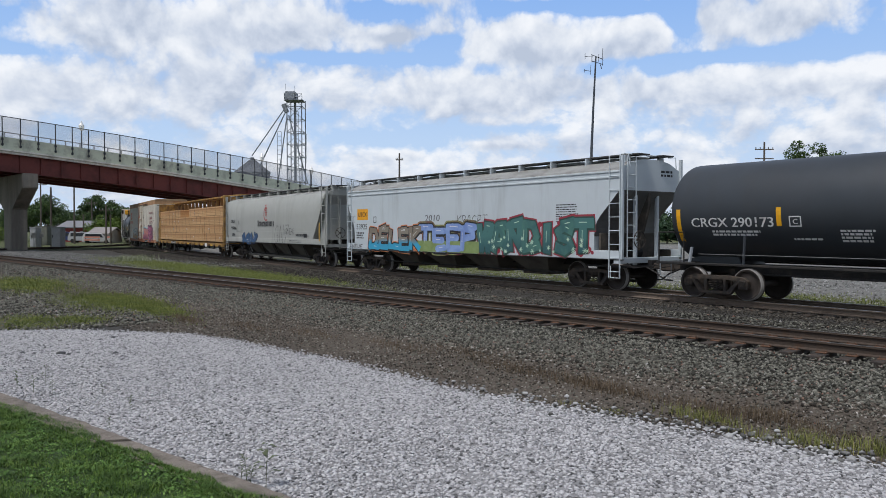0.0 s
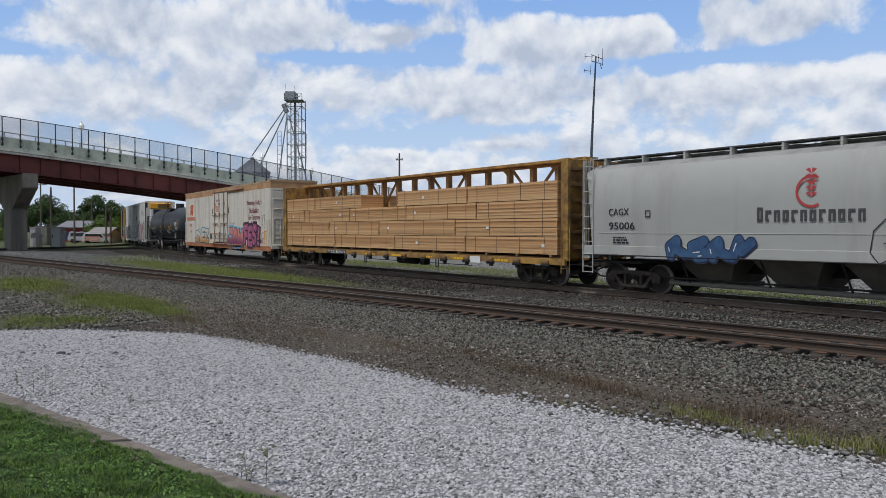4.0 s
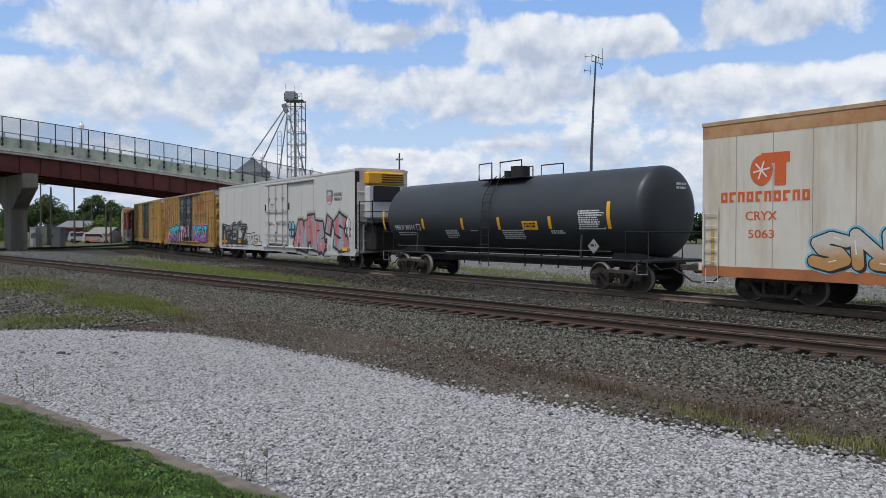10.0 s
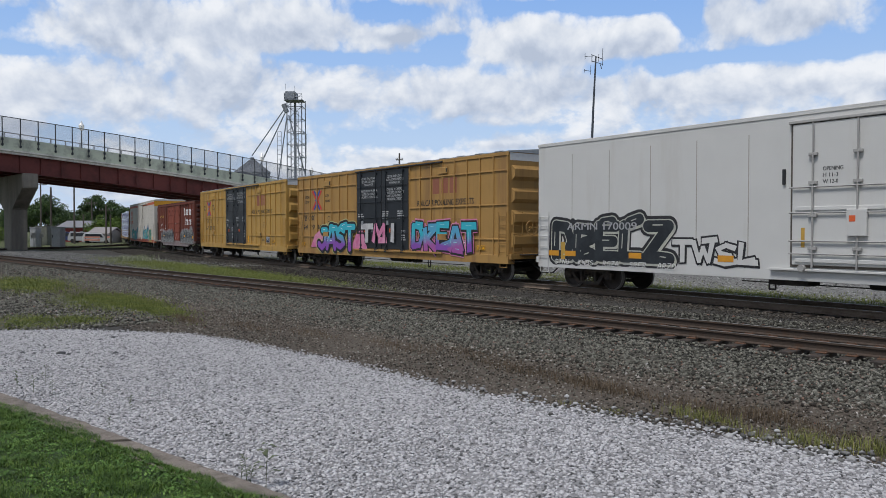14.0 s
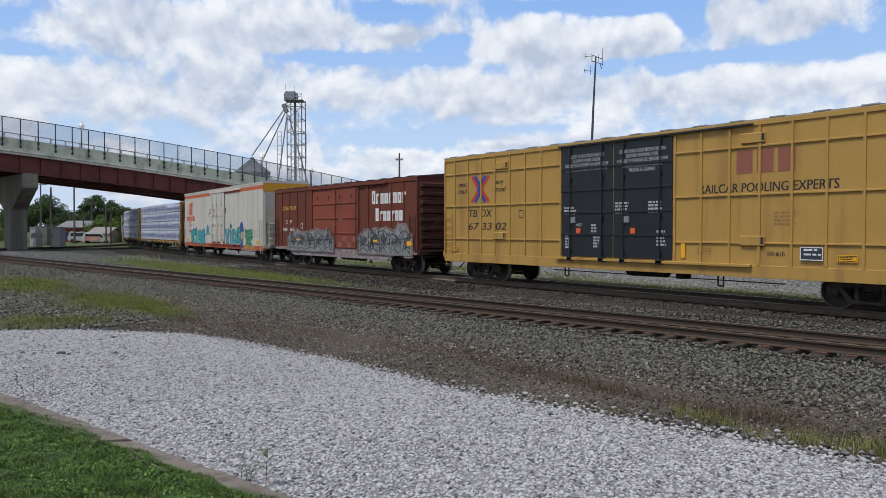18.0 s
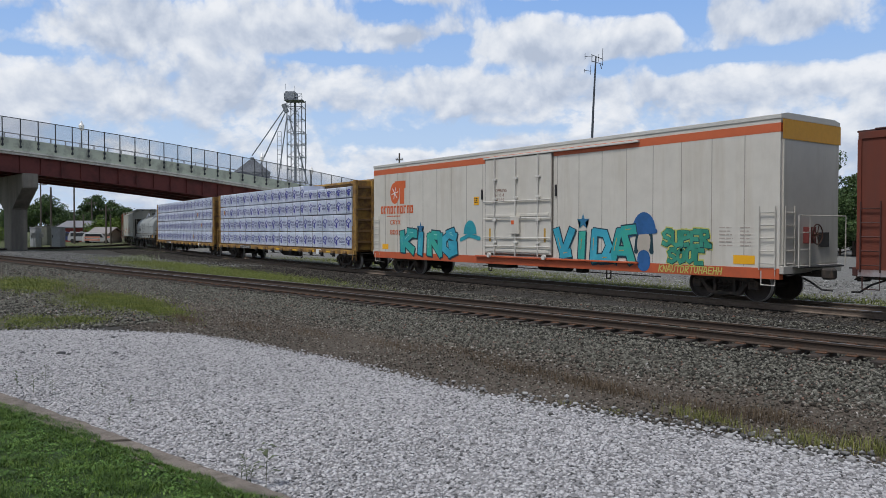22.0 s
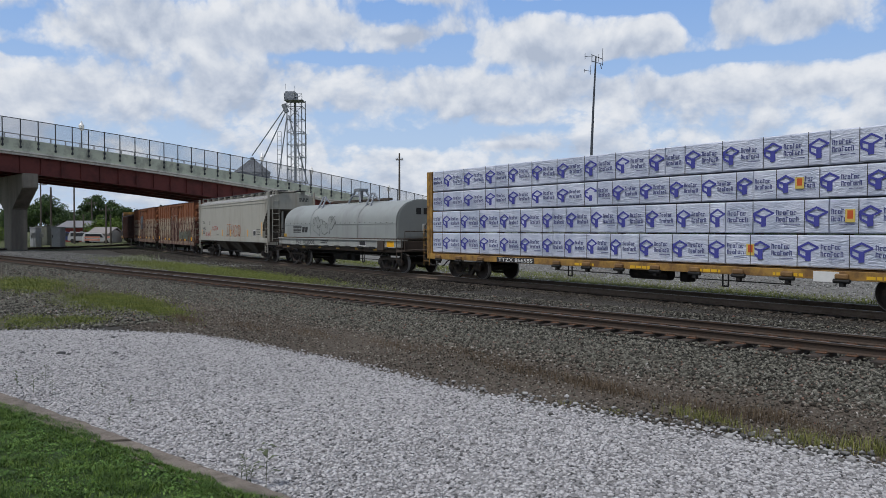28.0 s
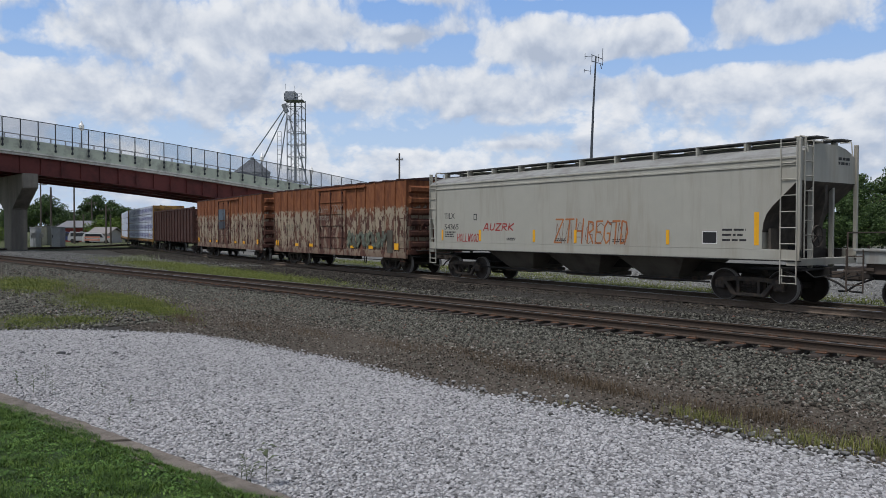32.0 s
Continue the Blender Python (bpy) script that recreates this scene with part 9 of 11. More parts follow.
def car_cold_old():
    body = mat("reefer_cream", (0.64, 0.605, 0.52), 0.6, var=0.08, grain=2.2, dirt=(0.42, 0.33, 0.22), dirt_amt=0.31, dirt_scale=1.3, streak=True)
    stripe = mat("stripe_faded_orange", (0.50, 0.30, 0.15), 0.7, var=0.1, grain=2, dirt=(0.30, 0.10, 0.04), dirt_amt=0.4, dirt_scale=0.8)
    sill = mat("sill_rust_orange", (0.42, 0.15, 0.055), 0.7, var=0.15, grain=3, dirt=(0.2, 0.08, 0.04), dirt_amt=0.35)
    roof = mat("roof_rust_cream", (0.47, 0.33, 0.19), 0.8, var=0.12, grain=2, dirt=(0.22, 0.1, 0.05), dirt_amt=0.35)
    rods = mat("rod_rusty", (0.22, 0.12, 0.07), 0.7, var=0.2)
    e, h, W = reefer("cream insulated boxcar with rusty orange trim", -99.3, -77.7, body, stripe, sill, roof, (-1.93, 1.65), 5.45, 0.46, None, rods)
    orange = mat("emblem_orange", (0.62, 0.12, 0.03))
    y = -W - 0.008
    cold_mark(e, -9.43, -8.17, 3.2, 4.07, orange, y, 1)
    letter_blocks(e, 10, -10.19, -7.57, 2.78, 3.06, orange, y, 111, gap=0.22, hollow=0.075)
    words(e, "CRYX", -9.43, -8.53, 2.28, 2.52, orange, y)
    words(e, "5063", -9.35, -8.6, 1.8, 2.02, orange, y)
    mar = mat("script_maroon", (0.23, 0.05, 0.06))
    words(e, "Protecting Today's", 6.03, 9.09, 3.55, 3.95, mar, y, 0.3)
    words(e, "Perishables", 6.6, 8.5, 3.1, 3.45, mar, y, 0.3)
    words(e, "For Tomorrow", 6.4, 8.8, 2.66, 3.0, mar, y, 0.3)
    bars(e, 6.9, 8.2, 2.48, 2.55, 1, mar, 112, y)
    words(e, "MALSCH", -1.0, -0.1, 4.08, 4.26, mar, -W - 0.074)
    bars(e, -1.2, -0.5, 3.3, 3.75, 3, orange, 113, -W - 0.074)
    blue = paint("spray_sky", (0.12, 0.42, 0.6), (0.25, 0.55, 0.68))
    graffiti(e, -7.6, -3.5, 0.95, 2.05, 4, [paint("spray_tan", (0.50, 0.27, 0.09), (0.60, 0.58, 0.52), 1.4, (0.95, 2.0))], BLACK, 114, y=y - 0.003, curvy=True, back=blue, shine=WHITE, fat=0.36, text="SNEZ", halo=1.6)
    graffiti(e, 1.7, 5.25, 0.9, 2.1, 4, [paint("spray_rose", (0.20, 0.05, 0.11), (0.62, 0.24, 0.20), 1.5, (0.9, 2.0))], BLACK, 115, y=y - 0.003, back=blue, fat=0.40, text="JAH", halo=1.8)
    graffiti(e, 5.45, 8.9, 0.9, 2.3, 4, [paint("spray_purple", (0.30, 0.07, 0.14), (0.42, 0.13, 0.24))], BLACK, 116, y=y - 0.003, back=paint("spray_plum", (0.06, 0.012, 0.04), (0.10, 0.025, 0.07)), shine=paint("spray_pinkline", (0.6, 0.35, 0.45), (0.65, 0.4, 0.5)), fat=0.48, text="FES!", halo=1.9)
    bm = bmesh.new()
    for k in range(9):
        box(bm, h + 0.0005, h + 0.004, -1.35 + 0.12 * k, -1.27 + 0.12 * k, 4.42, 4.48)
    part("marking", bm, BLACK, e)["kind"] = "stuff"
    scrawl(e, 9.1, 9.8, 2.1, 2.95, 2, BLACK, 117, 0.03, y)
    scrawl(e, 9.0, 9.9, 1.1, 1.9, 3, BLACK, 118, 0.03, y)
    scrawl(e, 2.3, 3.2, 2.2, 2.5, 3, BLACK, 119, 0.03, y)
    scrawl(e, 4.4, 5.2, 1.9, 2.2, 3, BLACK, 120, 0.03, y)
    label_plate(e, -3.05, -2.55, 1.3, 1.75, mat("vent_dark", (0.05, 0.05, 0.05)), y, "vent_panel")
    label_plate(e, 9.62, 9.74, 1.1, 2.0, YEL, y)
    for xx in (10.0, -10.5):
        label_plate(e, xx, xx + 0.1, 1.05, 2.0, mat("reflector_ochre", (0.5, 0.3, 0.05)), y)


def car_cold_new():
    body = mat("reefer_offwhite", (0.60, 0.57, 0.505), 0.55, var=0.09, grain=2.4, dirt=(0.43, 0.375, 0.285), dirt_amt=0.24, dirt_scale=1.1, streak=True, bump=0.12, bump_scale=1.8)
    stripe = mat("stripe_orange_red", (0.55, 0.125, 0.045), 0.6, var=0.06)
    sill = mat("sill_orange_red", (0.50, 0.10, 0.035), 0.6, var=0.1, grain=3, dirt=(0.25, 0.07, 0.035), dirt_amt=0.2)
    roof = mat("reefer_roof_white", (0.55, 0.54, 0.5), 0.7, var=0.06)
    e, h, W = reefer("off-white insulated boxcar with orange-red stripe", -220.8, -200.2, body, stripe, sill, roof, (-1.83, 1.81), 5.66, 0.3, mat("reefer_end_grey", (0.50, 0.475, 0.425), 0.65, var=0.1, grain=2.2, dirt=(0.34, 0.31, 0.25), dirt_amt=0.3, dirt_scale=1.0, streak=True), mat("rod_white", (0.62, 0.6, 0.55), 0.6))
    bm = bmesh.new()
    box(bm, h + 0.0525, h + 0.06, -W + 0.02, W - 0.02, 4.42, 4.94)
    part("end_band", bm, mat("end_band_amber", (0.62, 0.30, 0.02)), e, "amber band on the end")
    orange = mat("emblem_orange", (0.62, 0.12, 0.03))
    y = -W - 0.008
    cold_mark(e, -8.95, -7.55, 3.2, 4.24, orange, y, 2)
    letter_blocks(e, 10, -9.65, -6.89, 2.76, 3.12, orange, y, 121, gap=0.22, hollow=0.08)
    bars(e, -9.1, -7.8, 2.6, 2.67, 1, orange, 122, y)
    words(e, "CRYX", -8.85, -7.97, 2.26, 2.47, orange, y)
    words(e, "8003", -8.85, -7.97, 1.8, 2.02, orange, y)
    words(e, "OPENING", -1.2, -0.55, 3.45, 3.57, mat("text_brown", (0.2, 0.1, 0.07)), -W - 0.074)
    words(e, "H 11-4", -1.2, -0.7, 3.28, 3.4, mat("text_brown", (0.2, 0.1, 0.07)), -W - 0.074)
    words(e, "W 12-0", -1.2, -0.7, 3.11, 3.23, mat("text_brown", (0.2, 0.1, 0.07)), -W - 0.074)
    label_plate(e, -2.62, -2.3, 3.0, 3.32, YEL, y, "notice_panel")
    bars(e, -2.57, -2.35, 3.05, 3.28, 3, BLACK, 123, y - 0.003)
    label_plate(e, -9.53, -9.01, 1.12, 1.36, YEL, y, "notice_panel")
    teal = paint("spray_turquoise", (0.03, 0.33, 0.36), (0.05, 0.42, 0.30), 1.2)
    aqua = paint("spray_lagoon", (0.06, 0.42, 0.55), (0.03, 0.30, 0.42), 1.2)
    ink = paint("spray_ink2", (0.008, 0.04, 0.06), (0.012, 0.05, 0.07))
    graffiti(e, -7.95, -3.7, 0.85, 1.95, 5, [teal, aqua], ink, 124, y=y - 0.003, shine=paint("spray_paleaqua", (0.25, 0.6, 0.6), (0.3, 0.62, 0.55)), fat=0.36, text="KING", edge=1.3)
    hat = paint("spray_hatgreen", (0.03, 0.33, 0.38), (0.02, 0.25, 0.33))
    bm = bmesh.new()
    pts = [(-2.85 + 0.42 * math.cos(math.pi * k / 12), 1.85 + 0.55 * math.sin(math.pi * k / 12)) for k in range(13)]
    bm.faces.new([bm.verts.new((x, y - 0.006, z)) for x, z in pts])
    stroke(bm, [(-3.45, 1.62), (-2.9, 1.8), (-2.25, 1.68)], 0.16, y - 0.007, 0.0003)
    flat("paint_fill", e, bm, hat, "painted green dome shape")
    graffiti(e, 1.95, 5.4, 0.85, 2.15, 5, [aqua, teal], ink, 125, y=y - 0.003, back=None, shine=paint("spray_gold", (0.6, 0.4, 0.05), (0.5, 0.3, 0.05)), fat=0.36, text="VIDA", edge=1.3)
    # a cap over a shirt, as plain painted forms
    cobalt = paint("spray_cobalt", (0.03, 0.13, 0.36), (0.02, 0.1, 0.26))
    bm = bmesh.new()
    bm.faces.new([bm.verts.new((5.85 + 0.46 * math.cos(math.pi * k / 12), y - 0.006, 1.95 + 0.62 * math.sin(math.pi * k / 12))) for k in range(13)])
    stroke(bm, [(5.1, 1.78), (5.5, 1.93), (6.3, 1.98)], 0.14, y - 0.007, 0.0003)
    stroke(bm, [(5.85, 0.98), (5.85, 1.15)], 0.5, y - 0.0065, 0)
    flat("paint_fill", e, bm, cobalt, "painted blue cap and shirt shapes")
    bm = bmesh.new()
    stroke(bm, [(5.84, 1.5), (5.86, 1.72)], 0.5, y - 0.0062, 0)
    flat("paint_shine", e, bm, paint("spray_bone", (0.52, 0.46, 0.38), (0.46, 0.41, 0.34)), "pale painted oval")
    bm = bmesh.new()
    stroke(bm, [(5.55, 1.35), (5.62, 1.85)], 0.16, y - 0.0055, 0)
    stroke(bm, [(6.15, 1.35), (6.1, 1.85)], 0.16, y - 0.0058, 0)
    flat("paint_outline", e, bm, ink)
    bottle = paint("spray_bottle", (0.03, 0.24, 0.16), (0.06, 0.34, 0.24))
    lemon = paint("spray_lemon", (0.55, 0.55, 0.12), (0.45, 0.5, 0.15))
    graffiti(e, 6.55, 8.2, 1.45, 2.05, 5, [bottle], ink, 126, y=y - 0.003, back=lemon, fat=0.40, text="SUPER")
    graffiti(e, 6.75, 8.0, 0.98, 1.5, 4, [bottle], ink, 127, y=y - 0.003, back=lemon, fat=0.42, text="SOUL")
    scrawl(e, 6.4, 8.6, 0.76, 0.95, 14, lemon, 128, 0.03, y - 0.002)
    bars(e, 8.5, 8.95, 1.5, 2.1, 6, mat("text_faint", (0.42, 0.36, 0.31)), 129, y, fill=0.3)
    bars(e, 9.15, 9.5, 1.5, 2.1, 6, mat("text_faint", (0.42, 0.36, 0.31)), 130, y, fill=0.3)
    label_plate(e, 8.95, 9.6, 1.08, 1.32, YEL, y, "notice_panel")
    for sx, sz in ((-6.35, 2.1), (3.3, 2.3)):
        star = bmesh.new()
        pts = [(sx + (0.28 if j % 2 == 0 else 0.11) * math.sin(2 * math.pi * j / 10), sz + (0.28 if j % 2 == 0 else 0.11) * math.cos(2 * math.pi * j / 10)) for j in range(10)]
        star.faces.new([star.verts.new((x, y - 0.008, z)) for x, z in pts])
        bmesh.ops.triangulate(star, faces=star.faces[:])
        flat("painted_star", e, star, paint("spray_starblue", (0.03, 0.12, 0.28), (0.03, 0.22, 0.35)))


def car_white():
    body = mat("reefer_white", (0.585, 0.58, 0.555), 0.55, var=0.04, grain=1.5, dirt=(0.46, 0.43, 0.38), dirt_amt=0.16, dirt_scale=0.8, streak=True)
    e, h, W = reefer("white refrigerator car with graffiti and cooling unit", -140.7, -119.2, body, None, body, body, (-1.2, 2.15), 5.85, rodm=mat("rod_grey", (0.36, 0.35, 0.33), 0.6, var=0.15), n=13)
    y = -W - 0.008
    # cooling unit and porch at the forward end
    amber = mat("unit_amber", (0.72, 0.36, 0.02))
    grille = mat("unit_black", (0.02, 0.02, 0.022), 0.6)
    unitw = mat("unit_white", (0.62, 0.62, 0.62), 0.4)
    u = block("cooling_unit", e, h + 0.055, h + 0.5, -1.05, 1.05, 2.55, 4.25, unitw, 0.1)
    block("unit_cowl", u, h + 0.055, h + 0.53, -1.08, 1.08, 4.27, 4.92, amber, 0.08)
    block("unit_grille", u, h + 0.5, h + 0.55, -0.75, 0.75, 3.45, 4.2, grille, 0.05)
    for k in range(4):
        block("cowl_slot", u, h + 0.53, h + 0.545, -0.3, 0.95, 4.38 + 0.12 * k, 4.44 + 0.12 * k, grille, 0.004)
    block("porch", e, h + 0.1, h + 1.5, -1.35, 1.35, 2.35, 2.42, DARK)
    block("fuel_tank", e, h + 0.15, h + 1.3, -1.1, 1.1, 1.0, 2.25, DARK, 0.08)
    for xx in (h + 0.12, h + 1.48):
        for yy in (-1.33, 1.33):
            rod("porch_post", e, [(xx, yy, 1.0), (xx, yy, 3.45)], 0.035, DARK)
    for z in (2.9, 3.4):
        rod("porch_rail", e, [(h + 0.12, -1.33, z), (h + 1.48, -1.33, z), (h + 1.48, 1.33, z)], 0.025, DARK)
    ladder(e, h + 0.2, -1.5, 0.7, 3.4, DARK, 0.5, "x", 7)
    block("end_strip", e, h, h + 0.03, -W, -W + 0.25, 1.0, 4.95, DARK)
    # shield and slogan
    sx, sz = 7.95 - 0.43, 3.35
    dk = mat("shield_dark", (0.02, 0.025, 0.05))
    rd = mat("shield_red", (0.40, 0.05, 0.05))

    def shield(k, oy, m, nm):
        bm = bmesh.new()
        pts = [(0.0, 0.68), (0.12, 0.76), (0.35, 0.72), (0.58, 0.76), (0.70, 0.68), (0.68, 0.3), (0.55, 0.1), (0.35, 0.0), (0.15, 0.1), (0.02, 0.3)]
        cx_, cz_ = 0.35, 0.38
        bm.faces.new([bm.verts.new((sx + cx_ + (a - cx_) * k, oy, sz + cz_ + (b - cz_) * k)) for a, b in pts])
        bmesh.ops.triangulate(bm, faces=bm.faces[:])
        flat(nm, e, bm, m)

    shield(1.08, y, dk, "shield_emblem")
    shield(0.98, y - 0.003, WHITE, "shield_field")
    bm = bmesh.new()
    quad(bm, sx + 0.03, sx + 0.67, sz + 0.45, sz + 0.70, y - 0.006)
    flat("shield_band", e, bm, dk)
    bm = bmesh.new()
    for k in range(5):
        quad(bm, sx + 0.06 + 0.125 * k, sx + 0.125 + 0.125 * k, sz + 0.12 + 0.02 * abs(2 - k), sz + 0.44, y - 0.006)
    flat("shield_stripes", e, bm, rd)
    letter_blocks(e, 5, sx + 0.12, sx + 0.58, sz + 0.58, sz + 0.66, WHITE, y - 0.008, 131)
    letter_blocks(e, 7, sx + 0.08, sx + 0.62, sz + 0.48, sz + 0.56, WHITE, y - 0.008, 132)
    words(e, "BUILDING", 8.37, 9.36, 3.76, 3.95, BLACK, y, 0)
    words(e, "AMERICA", 8.37, 9.32, 3.52, 3.7, BLACK, y, 0)
    words(e, "OPENING", -0.4, 0.1, 3.5, 3.6, BLACK, -W - 0.074)
    words(e, "H 11-3", -0.4, -0.02, 3.34, 3.44, BLACK, -W - 0.074)
    words(e, "W 12-0", -0.4, -0.02, 3.18, 3.28, BLACK, -W - 0.074)
    char = paint("spray_char", (0.025, 0.03, 0.04), (0.04, 0.045, 0.06))
    graffiti(e, 3.35, 9.7, 0.82, 2.62, 5, [paint("spray_coral", (0.20, 0.46, 0.54), (0.60, 0.12, 0.10), 3.0, None, True), paint("spray_ice", (0.58, 0.12, 0.10), (0.22, 0.48, 0.56), 3.4, None, True)], char, 134, y=y - 0.003, back=paint("spray_white2", (0.46, 0.47, 0.42), (0.40, 0.41, 0.37)), shine=paint("spray_palepink", (0.62, 0.42, 0.38), (0.55, 0.5, 0.5)), fat=0.46, text="AMR'S", edge=1.5, halo=2.0)
    # striped bee and blue butterfly, as plain painted forms
    bm = bmesh.new()
    for (cx_, cz_, rx, rz, o) in ((10.05, 1.9, 0.26, 0.24, 0), (9.68, 1.95, 0.16, 0.16, 0.001), (9.95, 2.35, 0.14, 0.28, 0.002), (10.2, 2.3, 0.12, 0.24, 0.003)):
        bm.faces.new([bm.verts.new((cx_ + rx * math.cos(2 * math.pi * k / 16), y - 0.004 - o, cz_ + rz * math.sin(2 * math.pi * k / 16))) for k in range(16)])
    flat("painted_bee", e, bm, WHITE)
    bm = bmesh.new()
    for k in range(4):
        stroke(bm, [(9.88 + 0.11 * k, 1.72), (9.88 + 0.11 * k, 2.08)], 0.045, y - 0.009, 0)
    for j, (cx_, cz_, rx, rz) in enumerate(((10.05, 1.9, 0.28, 0.26), (9.68, 1.95, 0.17, 0.17), (9.95, 2.35, 0.15, 0.29), (10.2, 2.3, 0.13, 0.25))):
        stroke(bm, [(cx_ + rx * math.cos(2 * math.pi * k / 14), cz_ + rz * math.sin(2 * math.pi * k / 14)) for k in range(15)], 0.035, y - 0.0095 - 0.0003 * j, 0.00003)
    flat("painted_bee_lines", e, bm, BLACK)
    bm = bmesh.new()
    for j, (cx_, cz_, r) in enumerate(((2.65, 2.25, 0.24), (3.05, 2.25, 0.24), (2.68, 1.85, 0.2), (3.02, 1.85, 0.2))):
        bm.faces.new([bm.verts.new((cx_ + r * math.cos(2 * math.pi * k / 14), y - 0.06 - 0.0005 * j, cz_ + r * math.sin(2 * math.pi * k / 14))) for k in range(14)])
    flat("painted_butterfly", e, bm, paint("spray_blueish", (0.2, 0.42, 0.55), (0.3, 0.5, 0.58)))
    bm = bmesh.new()
    for j, (cx_, cz_, r) in enumerate(((2.65, 2.25, 0.25), (3.05, 2.25, 0.25), (2.68, 1.85, 0.21), (3.02, 1.85, 0.21))):
        stroke(bm, [(cx_ + r * math.cos(2 * math.pi * k / 12), cz_ + r * math.sin(2 * math.pi * k / 12)) for k in range(13)], 0.06, y - 0.064 - 0.0004 * j, 0.00003)
    flat("painted_butterfly_lines", e, bm, BLACK)
    ash = paint("spray_ash", (0.014, 0.018, 0.022), (0.03, 0.036, 0.042))
    pale = paint("spray_khaki", (0.5, 0.5, 0.42), (0.4, 0.4, 0.36))
    graffiti(e, -10.0, -5.0, 0.8, 2.3, 5, [ash], pale, 135, y=y - 0.003, curvy=True, back=BLACK, shine=pale, fat=0.46, text="DRELZ", edge=1.2, halo=1.75)
    graffiti(e, -4.95, -2.1, 0.95, 1.75, 4, [body], BLACK, 136, y=y - 0.003, fat=0.24, text="TWSL", edge=1.7)
    words(e, "ARMN 170009", -9.3, -6.3, 2.02, 2.26, paint("spray_dullwhite", (0.42, 0.42, 0.42), (0.36, 0.36, 0.37)), y - 0.016)
    for k in range(5):
        scrawl(e, -9.9 + 1.1 * k, -9.2 + 1.1 * k, 0.84, 1.0, 4, WHITE, 137 + k, 0.022, y - 0.017)
    for k, xx in enumerate((-10.2, -9.4, -6.6, -3.4)):
        label_plate(e, xx, xx + 0.5, 1.12, 1.3, mat("notice_amber", (0.62, 0.28, 0.02)), y - 0.018, "notice_panel")
    label_plate(e, 9.35, 9.95, 0.95, 1.12, YEL, y - 0.012, "notice_panel")
    label_plate(e, 7.3, 7.62, 1.25, 1.6, BLACK, y - 0.012, "notice_panel")
    rim(e, 7.3, 7.62, 1.25, 1.6, WHITE, y - 0.014, 0.02)
    label_plate(e, -9.6, -9.4, 1.0, 1.6, mat("reflector_ochre", (0.5, 0.3, 0.05)), y - 0.012)


